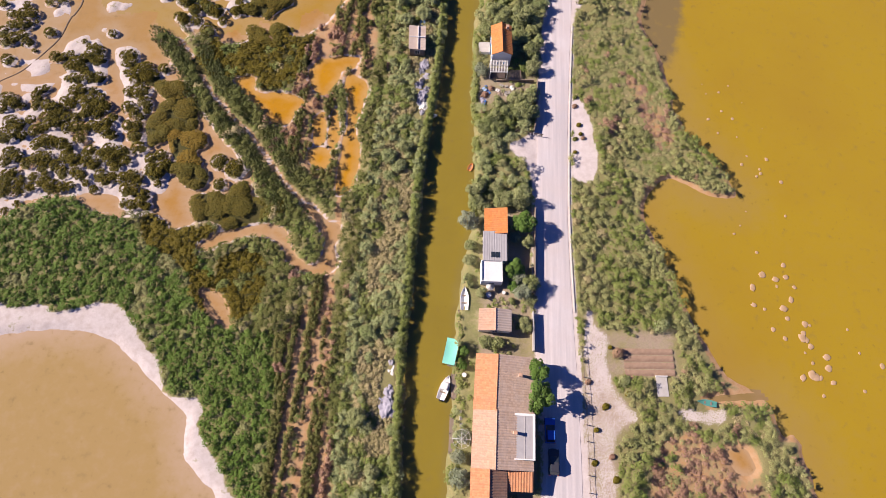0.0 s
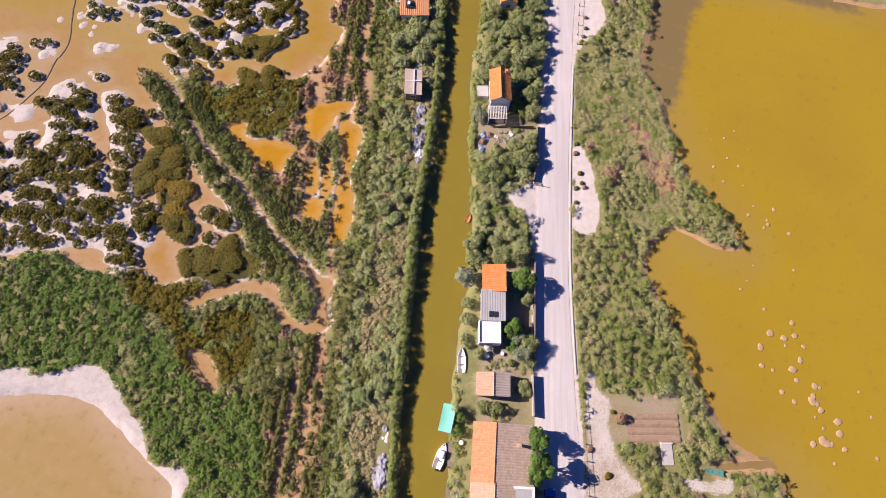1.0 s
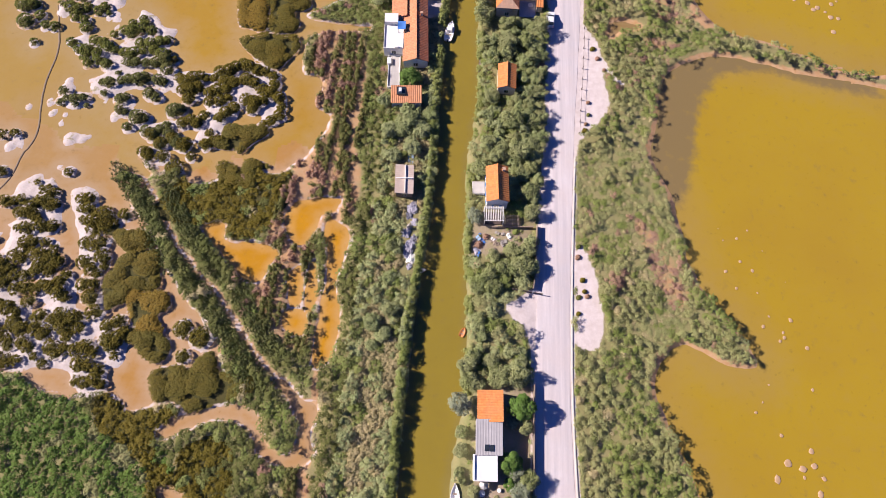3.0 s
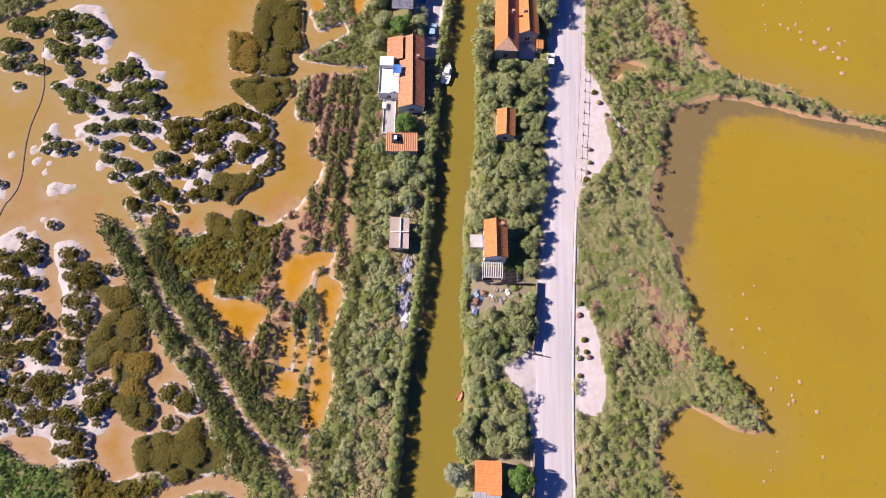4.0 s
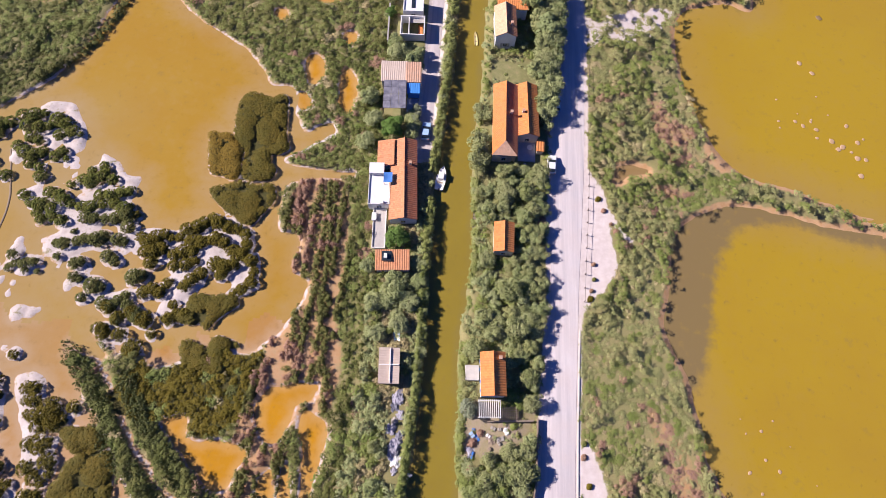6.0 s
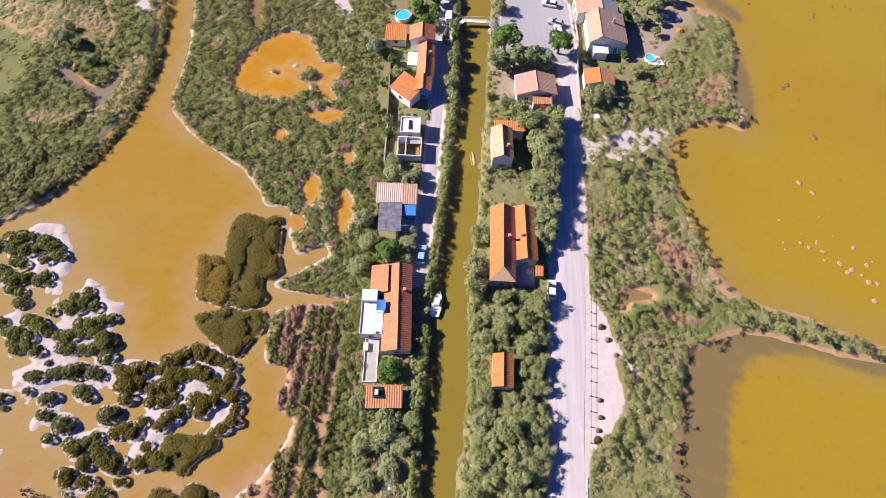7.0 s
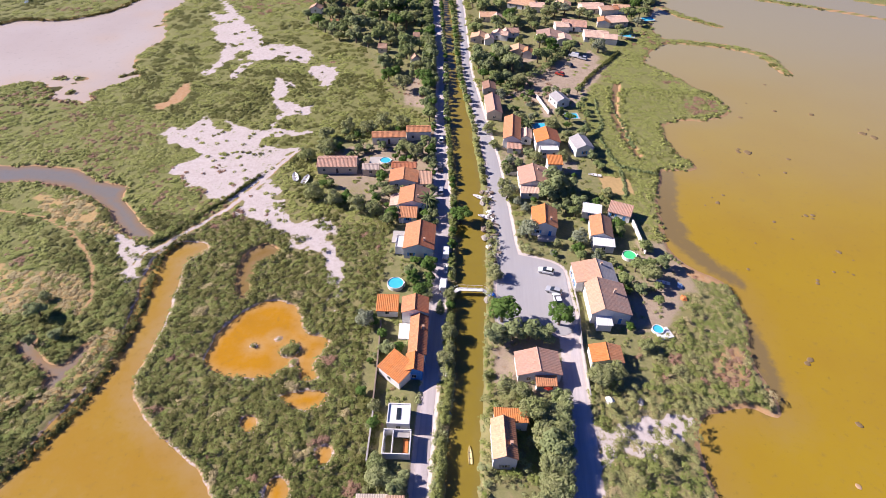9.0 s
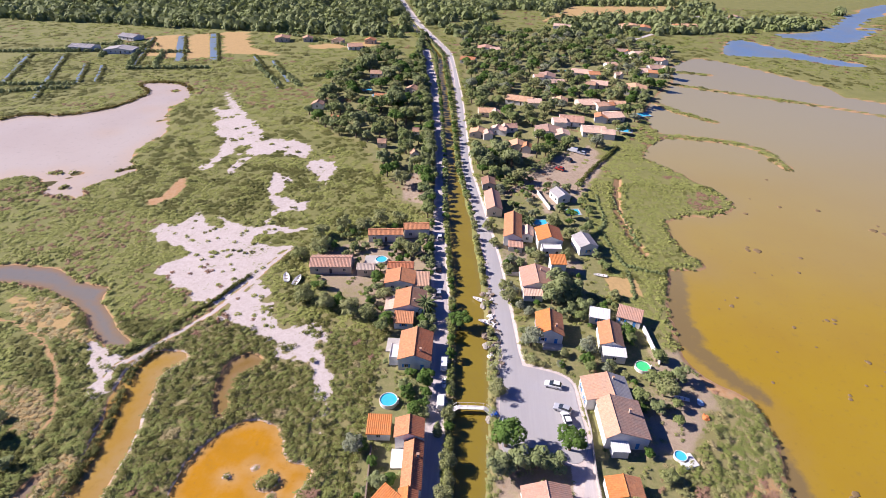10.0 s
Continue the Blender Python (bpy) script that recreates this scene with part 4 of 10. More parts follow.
FLAT_A = [(-102.0, 63.8), (-88.4, 64.9), (-85.2, 60.4), (-87.3, 57.1), (-85.6, 53.5), (-87.5, 49.6), (-85.1, 45.4), (-90.5, 43.5), (-101.9, 41.9), (-109.4, 63.2)]
FLAT_B = [(-82.3, 42.7), (-84.2, 51.3), (-81.2, 55.0), (-77.4, 54.9), (-75.0, 51.3), (-73.1, 44.1), (-74.7, 42.6)]
FLAT_C = [(-101.2, 39.9), (-88.7, 41.5), (-84.2, 42.4), (-78.3, 42.6), (-71.9, 41.1), (-68.8, 36.1), (-66.7, 32.2), (-64.7, 29.1), (-61.4, 24.8), (-59.1, 21.2), (-57.0, 18.2), (-57.0, 14.3), (-60.9, 14.0), (-63.9, 17.8), (-70.1, 17.6), (-79.6, 16.0), (-85.1, 12.5), (-90.9, 10.5)]
FLAT_D = [(-73.2, 52.2), (-68.9, 52.8), (-66.7, 49.0), (-61.6, 46.2), (-63.0, 43.8), (-62.3, 36.6), (-61.5, 29.9), (-59.5, 24.9), (-55.0, 24.0), (-54.4, 20.3), (-57.0, 19.1), (-61.4, 24.8), (-64.7, 30.4), (-66.8, 34.2), (-69.4, 43.0), (-72.3, 48.5)]
FLAT_E = [(-88.3, 95.7), (-87.8, 98.2), (-83.5, 99.0), (-85.9, 107.3), (-81.3, 108.6), (-77.7, 106.9), (-73.9, 100.5), (-73.9, 95.8), (-70.2, 96.7), (-66.2, 95.3), (-64.0, 92.6), (-60.4, 92.2), (-61.5, 87.9), (-60.9, 85.3), (-58.3, 81.5), (-59.3, 76.2), (-62.1, 76.0), (-62.7, 78.2), (-67.7, 75.6), (-70.5, 73.5), (-74.2, 74.5), (-76.4, 77.6), (-73.3, 79.7), (-80.8, 83.8), (-84.4, 86.9), (-82.2, 88.4), (-80.3, 90.0), (-83.4, 92.5), (-87.6, 93.6)]
FLAT_F = [(-59.3, 76.2), (-57.7, 81.5), (-52.0, 81.6), (-45.8, 85.5), (-37.2, 82.6), (-34.0, 73.6), (-35.0, 69.9), (-38.1, 68.4), (-40.9, 71.3), (-43.4, 73.0), (-44.3, 69.0), (-49.5, 64.6), (-51.6, 65.1), (-50.5, 69.4), (-56.6, 66.9), (-62.8, 65.3), (-64.5, 67.8), (-58.0, 68.2), (-51.0, 71.8)]
OP_K = [(-28.1, 35.7), (-27.6, 38.5), (-26.3, 39.3), (-25.0, 32.6), (-27.1, 31.8)]
OP_L = [(-24.8, 39.4), (-23.3, 40.0), (-22.4, 34.8), (-22.9, 31.2), (-24.3, 31.6)]
POND_RIM = [(-138.5, -9.8), (-85.2, -5.8), (-79.3, -5.0), (-76.0, -5.7), (-72.2, -4.6), (-68.4, -5.5), (-60.8, -3.1), (-57.5, -4.0), (-54.0, -7.4), (-51.7, -10.8), (-48.0, -13.6), (-46.4, -18.4), (-42.3, -19.3), (-39.1, -20.4), (-39.0, -24.5), (-36.1, -27.9), (-33.6, -31.3), (-31.3, -34.9), (-22.2, -51.6), (-113.5, -56.6)]
TRAIL = [(-83.8, 64.8), (-84.1, 63.2), (-84.9, 59.3), (-85.7, 54.1), (-87.7, 50.1), (-91.0, 45.1), (-94.8, 42.1), (-98.4, 38.7)]
TRAIL_B = [(-88.6, 96.4), (-87.2, 92.2), (-85.6, 86.8), (-85.1, 82.5), (-85.4, 76.3), (-84.5, 70.0), (-83.5, 64.1), (-84.3, 60.5)]
SALT_BAND = [(-96.2, 326.9), (-74.5, 325.5), (-70.4, 313.0), (-74.1, 310.0), (-83.4, 315.8), (-89.4, 310.6), (-94.4, 306.9), (-96.1, 295.0), (-97.5, 289.4), (-100.3, 293.4), (-99.3, 303.3), (-99.3, 317.0)]
SALT_KNEE = [(-69.5, 306.9), (-58.0, 305.4), (-55.4, 291.7), (-56.5, 283.8), (-61.7, 290.9), (-67.3, 298.5)]
SALT_ARC = [(-79.2, 294.3), (-72.3, 287.1), (-71.1, 277.2), (-74.0, 274.4), (-67.7, 271.9), (-60.6, 269.9), (-60.0, 263.8), (-66.8, 261.8), (-68.5, 254.2), (-71.9, 254.2), (-69.2, 262.8), (-73.6, 269.9), (-77.8, 281.3), (-79.6, 290.4)]
PINK_FAR = [(87.4, 290.4), (94.5, 295.1), (100.1, 291.8), (99.7, 284.7), (92.5, 279.4), (86.7, 281.0)]
MUD_RED = [(-118.9, 264.7), (-114.9, 267.5), (-115.1, 274.5), (-114.2, 284.7), (-110.6, 278.5), (-109.7, 270.4), (-112.2, 264.2), (-115.7, 260.7)]
ISLETS_POND = [(-168.9, 393.5, 3.21), (-166.0, 283.6, 2.61), (-157.0, 284.1, 2.41), (-157.7, 279.8, 1.32), (-163.4, 274.5, 3.07), (-162.4, 268.3, 2.41), (-155.7, 271.5, 2.17), (-138.9, 291.8, 2.19), (-141.9, 288.6, 1.89), (-154.0, 346.0, 2.15), (-170.7, 327.6, 1.26), (-181.2, 278.6, 2.17), (-167.7, 361.2, 1.43)]
DARK_MARSH_B = [(-41.7, 5.7), (-36.3, 8.4), (-32.6, 5.2), (-32.0, -1.3), (-35.0, -4.7), (-38.1, -4.9), (-40.4, -0.8)]
DARK_MARSH_C = [(-57.9, 13.3), (-52.7, 14.2), (-50.0, 11.8), (-45.9, 12.9), (-43.6, 11.3), (-46.4, 7.7), (-45.2, 4.4), (-41.6, 2.4), (-40.6, -5.0), (-43.6, -3.1), (-48.3, 4.2), (-55.6, 8.2)]
DARK_MARSH = [(-56.0, 50.1), (-46.1, 61.2), (-32.5, 61.2), (-29.7, 53.5), (-36.1, 44.2), (-45.3, 46.0), (-52.7, 46.7)]
VILLAGE_W = [(-85, 360), (-88, 456), (-62, 507), (-25, 452), (-8, 290), (-11, 262), (-29, 280), (-49, 330), (-66, 340)]
VILLAGE_E = [(-14, 573), (76, 592), (154, 545), (114, 415), (75, 356), (42, 312), (17, 292), (5, 291), (0, 378)]
# islets of the western lagoon: x, y, radius
ISLETS_POOL = [(-44.6, 154.6, 1.0), (-40.4, 157.2, 0.9), (-36.6, 154.2, 2.2), (-34.8, 151.4, 1.3)] + ISLETS_POND
CUSHIONS_SOUTH = CUSHIONS_S1 + CUSHIONS_S2 + CUSHIONS_S3 + CUSHIONS_S4 + CUSHIONS_S5 + CUSHIONS_S6
CUSHIONS_NORTH = CUSHIONS_N1 + CUSHIONS_N2 + CUSHIONS_N3 + CUSHIONS_N4 + CUSHIONS_N5
MATS_DARK = [MAT_A, MAT_C, MAT_D, MAT_E, MAT_F, MAT_H, MAT_I, MAT_J, MAT_K]
MATS_TAN = [MAT_B, MAT_G]


def axis(lo, a, b, hi, step, grow):
    """Even steps from a to b, growing ones beyond."""
    mid = list(np.arange(a, b + step / 2, step))
    up, s = [b], step
    while up[-1] < hi:
        s *= grow if up[-1] < 640 else 1.06
        up.append(up[-1] + s)
    down, s = [a], step
    while down[-1] > lo:
        s *= max(grow, 1.05)
        down.append(down[-1] - s)
    return np.array(down[:0:-1] + mid + up[1:])


GX = axis(-3000, -98, 92, 3000, 0.6, 1.05)
GY = axis(-1500, -46, 215, 4500, 0.6, 1.0125)
X, Y = np.meshgrid(GX, GY)
WX = X + 1.3 * (fnoise(X, Y, 3.0, 1) - 0.5) + 0.8 * (vnoise(X, Y, 14, 5) - 0.5)
WY = Y + 1.3 * (fnoise(X, Y, 3.0, 3) - 0.5) + 0.8 * (vnoise(X, Y, 14, 8) - 0.5)


def field(pts, n=4, warp=True, reach=14.0):
    p = rounded(pts, n) if n > 1 else np.array(pts, float)
    return inside_distance(p, WX if warp else X, WY if warp else Y, reach)


def islets(rows, swell=0.0):
    best = np.full(X.shape, 14.0)
    wob = 1 + 0.5 * (fnoise(X, Y, 2.0, 11) - 0.5)
    for x, y, r in rows:
        sel = (abs(X - x) < r + 14) & (abs(Y - y) < r + 14)
        best[sel] = np.minimum(best[sel], np.hypot(WX[sel] - x, WY[sel] - y) - (r + swell) * wob[sel])
    return best


MAT_DARK = np.min([field(p, 3) for p in MATS_DARK], 0)
MAT_TAN = np.min([field(p, 3) for p in MATS_TAN], 0)
MATS = np.minimum(MAT_DARK, MAT_TAN)
ISLE_SALT = islets(CUSHIONS_SOUTH + CUSHIONS_NORTH)
ISLE = np.minimum(np.minimum(ISLE_SALT, MATS), islets(ISLETS_POOL))
FLATS = np.min([field(p, 3) for p in (FLAT_B, FLAT_C, FLAT_D, FLAT_E, FLAT_F)], 0)
flat_land = np.minimum(np.maximum(FLATS, 4.0 * (0.4 - fnoise(X, Y, 4.0, 23))), np.maximum(field(FLAT_A, 3), 4.0 * (0.5 - fnoise(X, Y, 5.0, 21))))
BASIN_RAW = np.minimum(field(BASIN_W), field(BASIN_WS))
flat_land = np.minimum(flat_land, islets(BARE_SPOTS))
isle_land = np.minimum(np.minimum(ISLE - 0.15, ISLE_SALT - 0.15 - 0.6 * vnoise(X, Y, 9.0, 25)), flat_land)

LAG_N = field(LAG_NE)
CANAL = field(band(CANAL_W, CANAL_E), 1, True)
BODIES = {
    "lagoon_south_east": (field(LAG_SE), W_EAST, 9.0, "golden brown lagoon water"),
    "lagoon_north_east": (np.maximum(LAG_N, Y - 360 - 0.14 * (170 - X) * 0.35), W_EAST, 9.0, "golden brown lagoon water with weed"),
    "lagoon_north": (np.maximum(LAG_N, 360 + 0.14 * (170 - X) * 0.35 - Y), W_EAST, 9.0, "grey-brown shallow lagoon water"),
    "canal": (CANAL, W_CANAL, 1.5, "still olive green canal water"),
    "salt_pond": (field(POND_SW), W_SALT, 6.0, "tan salt pond with a pale rim"),
    "lagoon_west": (np.maximum(field(BASIN_W), -isle_land), W_WEST, 5.0, "shallow brown lagoon water"),
    "marsh_water": (np.maximum(field(BASIN_WS), -isle_land), W_MUD, 2.5, "shallow tan marsh water between islets"),
    "orange_pool": (np.maximum(field(OP_BIG), -ISLE), W_ORANGE, 3.0, "bright orange marsh pool"),
    "orange_pool.001": (field(OP_MID), W_ORANGE, 2.0, "small orange marsh pool"),
    "orange_pool.002": (field(OP_A), W_ORANGE, 2.0, "small orange marsh pool"),
    "orange_pool.003": (field(OP_B), W_ORANGE, 2.0, "small orange marsh pool"),
    "orange_pool.004": (field(OP_C), W_ORANGE, 2.0, "narrow orange marsh pool"),
    "orange_pool.005": (field(OP_D), W_ORANGE, 2.0, "small orange marsh pool"),
    "orange_pool.011": (field(OP_K), W_ORANGE, 2.0, "small orange marsh pool"),
    "orange_pool.012": (field(OP_L), W_ORANGE, 2.0, "narrow orange marsh pool"),
    "orange_pool.013": (field([(51.1, -22.3), (53.6, -21.6), (55.8, -23.8), (55.6, -25.6), (53.5, -26.6), (51.4, -24.5)]), W_MUD, 2.0, "small orange-brown pool among saltwort"),
    "marsh_pond.002": (field([(34.4, 100.6), (37.1, 102.1), (41.1, 101.8), (40.4, 100.4), (37.1, 99.6), (35.0, 97.5)]), W_OLIVE, 2.0, "small brown pool in the eastern marsh"),
    "creek.001": (line_distance([(63, 304), (60, 291), (57, 273), (58.3, 257), (59.8, 247)], WX, WY) - 0.7, W_OLIVE, 2.0, "narrow muddy creek in the eastern meadow"),
    "orange_pool.006": (field(OP_E), W_ORANGE, 2.0, "narrow orange marsh pool"),
    "orange_pool.007": (field(OP_F), W_ORANGE, 2.0, "small orange marsh pool"),
    "orange_pool.008": (field(OP_G), W_ORANGE, 2.0, "small orange marsh pool"),
    "orange_pool.009": (field(OP_H), W_ORANGE, 2.0, "narrow orange marsh pool"),
    "orange_pool.010": (field(OP_I), W_ORANGE, 2.0, "small orange marsh pool"),
    "marsh_pond": (field(POND_BROWN), W_OLIVE, 2.5, "shallow olive-brown marsh pond"),
    "marsh_pond.001": (field(POND_GREY), W_GREY, 2.5, "dark grey marsh pond"),
    "marsh_water.001": (field(MUD_C), W_MUD, 2.0, "narrow tan marsh channel"),
    "marsh_water.002": (field(MUD_D), W_MUD, 2.0, "small tan marsh pool"),
    "pond_north_west": (np.maximum(field(POND_NW), -ISLE), W_PINK, 8.0, "pale pinkish salt pond"),
    "creek": (field(CREEK_NW), W_GREY, 2.5, "dark grey winding creek"),
    "far_pond": (field(FAR_BLUE), W_SKYTINT, 6.0, "far blue pond"),
    "far_pond.001": (field(FAR_BLUE_B), W_SKYTINT, 6.0, "far blue pond"),
}
BODIES["inlet"] = (line_distance([(61, -13.2), (54, -13.6), (49, -14.4)], WX, WY) - 0.55, W_OLIVE, 2.0, "narrow dark inlet of the lagoon")
SHORE = np.min([b[0] for b in BODIES.values()], 0)
# spits and dams that cross the far lagoon
DIKES = [[(74.4, 365.1), (98.2, 358.0), (124.9, 354.7), (140.1, 345.3), (142.3, 325.5)], [(104.1, 415.2), (114.8, 395.9), (130.4, 382.7)], [(124.2, 452.5), (143.0, 444.4), (161.1, 436.7), (190.1, 425.6), (216.8, 414.1), (240.5, 401.3)], [(159.8, 549.9), (176.7, 534.9), (195.3, 527.8), (221.8, 494.8), (247.8, 471.6), (276.1, 458.6)], [(135.9, 480.9), (149.0, 480.2), (160.7, 477.9)]]
DIKE = np.min([line_distance(d, WX, WY, 20.0) - 3.0 for d in DIKES], 0)
SHORE = np.maximum(SHORE, -DIKE)

ROADS = {"road": (ROAD_W, ROAD_E, ROAD), "lane_east": (LANE_E_W, LANE_E_E, ASPHALT), "lane_west": (LANE_W_W, LANE_W_E, ROAD)}
PAVED = np.minimum(np.min([inside_distance(band(a, b), X, Y) for a, b, _ in ROADS.values()], 0), inside_distance(rounded(SQUARE), X, Y))
SANDY = np.minimum(np.minimum(line_distance(PATH_SW, WX, WY) - 0.5, line_distance([(-24.6, -60), (-24.3, -22), (-24, -4)], WX, WY) - 0.35), line_distance(PATH_NW, WX, WY) - 0.8)
SANDY = np.minimum(SANDY, line_distance([(-20.2, 8.4), (-20.8, 20.2), (-21.7, 29)], WX, WY) - 0.4)
SANDY = np.minimum(np.minimum(SANDY, line_distance(PATH_LOOP, WX, WY) - 0.3), field(MUD_RED, 3))
RIM = field(POND_RIM)
GRAVEL = np.min([field(p, 3) for p in ([(42.5, -16.2), (47.5, -15.9), (51.5, -16.2), (50, -18.2), (44, -18.2)], WHITE_A, WHITE_B, WHITE_C, APRON)], 0) + 1.8 * (fnoise(X, Y, 3.0, 95) - 0.45)
SALTY = np.min([field(p, 3) for p in (SALT_N, SALT_FAR, SALT_TOP, SALT_BAND, SALT_KNEE, SALT_ARC, SALT_NW, SALT_E, SALT_FORK)], 0) + np.where(X > 20, 7.0 * (fnoise(X, Y, 2.4, 44) - 0.30), 0) + 3.0 * (fnoise(X, Y, 10.0, 41) - 0.5) + 5.5 * (fnoise(X, Y, 3.2, 42) - 0.5)
YARD_WEST = [(-26.8, 295.1), (-21.3, 301.1), (-17.8, 287.5), (-13.2, 277.1), (-15.4, 272.4), (-24.1, 275.9)]
YARD_EAST = [(28.5, 307.1), (41.0, 326.1), (53.2, 335.0), (56.3, 324.7), (43.6, 309.3), (38.2, 300.6)]
YARD_LITTLE = [(20.9, 323.5), (30.4, 335.6), (31.1, 327.9), (24.2, 316.1)]
YARDS_DIRT = [YARD_WEST, YARD_EAST, YARD_LITTLE, WHITE_C, [(8, -60), (19, -60), (18.4, 20), (8, 20)], [(5, 43), (14, 43), (18.4, 51), (6, 53)], [(30, -11), (44, -11), (44, -2.5), (30, -3)], [(9, 146), (27, 146), (27, 166), (9, 166)], [(-24, 205), (-7, 205), (-9, 260), (-48, 236), (-44, 222)], [(24, 284), (42, 280), (62, 322), (44, 330), (22, 304)], [(12, 236), (20, 236), (24, 262), (14, 262)], [(28, 232), (38, 232), (38, 240), (28, 240)], [(45, 180), (62, 180), (61, 200), (50, 200)], [(36, 166), (50, 166), (57, 176), (57, 186), (38, 186)], [(31, 304), (49, 328), (56, 340), (60, 331), (44, 300), (32, 270), (29, 271), (28, 293), (13.6, 283), (13.6, 287)]]
YARDS_LAWN = [VILLAGE_W, VILLAGE_E, [(8, 99), (19.5, 99), (21, 126), (8, 126)], [(-12, 100), (-7, 100), (-7, 200), (-19, 200), (-19, 145), (-13, 140)], [(28, 150), (44, 150), (47, 164), (52, 170), (57, 178), (57, 190), (50, 215), (30, 222), (18, 222), (18, 196), (28, 186)], [(12, 222), (44, 222), (44, 276), (30, 284), (10, 284)], [(4, -60), (8, -60), (8, 20), (5.6, 20)], [(-44, 238), (-26, 238), (-26, 246), (-42, 246)]]
DIRT = np.min([inside_distance(p, WX, WY) for p in YARDS_DIRT], 0)
LAWN = np.min([inside_distance(p, WX, WY) for p in YARDS_LAWN], 0)
DRY = np.min([inside_distance(p, X, Y) for p in ([(-248, 519), (-229, 528), (-198, 460), (-231, 464)], [(-224, 529), (-208, 536), (-178, 466), (-193, 459)], [(-203, 542), (-184, 550), (-162, 498), (-133, 478), (-174, 476)], [(60, 640), (180, 700), (240, 760), (100, 730)], [(300, 560), (360, 520), (420, 500), (380, 560)], [(45, 222), (54, 222), (54, 232), (44, 232)], [(-118, 500), (-70, 520), (-74, 535), (-125, 512)])], 0)
smooth = lambda v, a, b: np.clip((v - a) / (b - a), 0, 1) ** 2 * (3 - 2 * np.clip((v - a) / (b - a), 0, 1))
HEIGHT = np.clip(SHORE * 0.3, -0.6, 0.4) + np.where(SHORE > 0, 0.12 * (fnoise(X, Y, 5.0, 31) - 0.5) * smooth(SHORE, 0.2, 2), 0)
bank = 0.35 * (smooth(CANAL, 0.2, 1.0) - smooth(CANAL, 8, 14))
HEIGHT = HEIGHT + np.where(CANAL < 13, bank, 0)
near_road = smooth(PAVED, 0.0, 1.5)
HEIGHT = HEIGHT * near_road + 0.42 * (1 - near_road)
meadow = smooth(Y, 195, 235) * smooth(np.minimum(DIRT, LAWN), 0, 4)
meadow = np.maximum(meadow, smooth(-X, 78, 84) * smooth(Y, 118, 135))
in_west = (BASIN_RAW < 0.5) & (X < -18)
salt_rim = smooth(-RIM, -0.3, 0.5) * (0.62 + 0.5 * fnoise(X, Y, 4.0, 49))
STRAW = np.min([field(p, 3) for p in (STRAW_A, STRAW_B, STRAW_C)], 0) + 5.0 * (fnoise(X, Y, 4.0, 77) - 0.5)
SAND = np.minimum(field(BEACH, 3), field(BEACH_S, 3)) + 1.5 * (fnoise(X, Y, 3.0, 78) - 0.5)
FIELDS = {
    "salt": np.clip(np.maximum.reduce([np.where((X < -11) & (X > -62) & (Y > 2) & (Y < 170), smooth(-np.abs(SHORE - 0.3), -0.5, -0.15) * (0.2 + 0.7 * fnoise(X, Y, 6.0, 48)), 0), smooth(-(line_distance(PATH_SW[5:], WX, WY) - 0.35), -0.4, 0.3) * 0.62, smooth(-(line_distance(PATH_NW, WX, WY) - 0.6), -0.3, 0.3), smooth(-np.maximum(BASIN_RAW - 0.6, -BASIN_RAW), -0.5, 0.2) * (0.1 + 0.8 * fnoise(X, Y, 9.0, 46)), smooth(-SALTY, -0.6, 0.6) * (0.5 + 0.65 * fnoise(X, Y, 5.0, 41)), salt_rim, smooth(-flat_land, -0.6, 0.2) * (0.5 + 0.6 * fnoise(X, Y, 7.0, 43)), np.where(in_west & (ISLE_SALT < 1.4) & (ISLE > -0.5), 0.12 + 0.75 * fnoise(X, Y, 7.0, 45), 0)]), 0, 1),
    "mud": np.clip(np.maximum.reduce([np.where(X > 30, smooth(-SHORE, -1.4, -0.5), smooth(-SHORE, -0.75, -0.15)) * smooth(CANAL, 1, 4), smooth(-field(ROWS_N, 3), -0.5, 1.0) * 0.85, smooth(-field(ROWS_NN, 3), -0.5, 1.0) * 0.75, smooth(-field(ROWS_S, 3), -0.5, 1.0) * 0.7, smooth(-SANDY, -0.5, 0.3), 0.9 * smooth(-SAND, -0.4, 0.4), smooth(-np.min([field(p, 3) for p in (PINK_E, PINK_SE, PINK_NE, PINK_MID, PINK_LOW, PINK_SHORE)], 0), -1, 1) * 0.55]), 0, 1),
    "gravel": smooth(-np.minimum(GRAVEL, PAVED - 0.9), -0.4, 0.4) * np.where((Y < 5) & (PAVED > 0.8), 0.3 + 0.55 * fnoise(X, Y, 5.0, 96), 1),
    "lawn": smooth(-LAWN, -1, 1),
    "dirt": smooth(-DIRT, -1.5, 1.5) * np.where(Y > 268, 0.7 + 0.5 * fnoise(X, Y, 8.0, 47), 0.25 + 0.8 * fnoise(X, Y, 8.0, 47)),
    "dry": np.maximum(smooth(-DRY, -0.5, 0.5), 0.75 * smooth(-STRAW, -1.0, 1.0)),
    "meadow": meadow,
    "turf": np.maximum(np.where(in_west | (Y > 270), smooth(-ISLE, -0.15, 0.35), 0), np.where(SHORE > 0.5, smooth(-np.min([field(p, 4) for p in (DARK_MARSH, DARK_MARSH_B, DARK_MARSH_C)], 0), -0.5, 0.8), 0)),
}


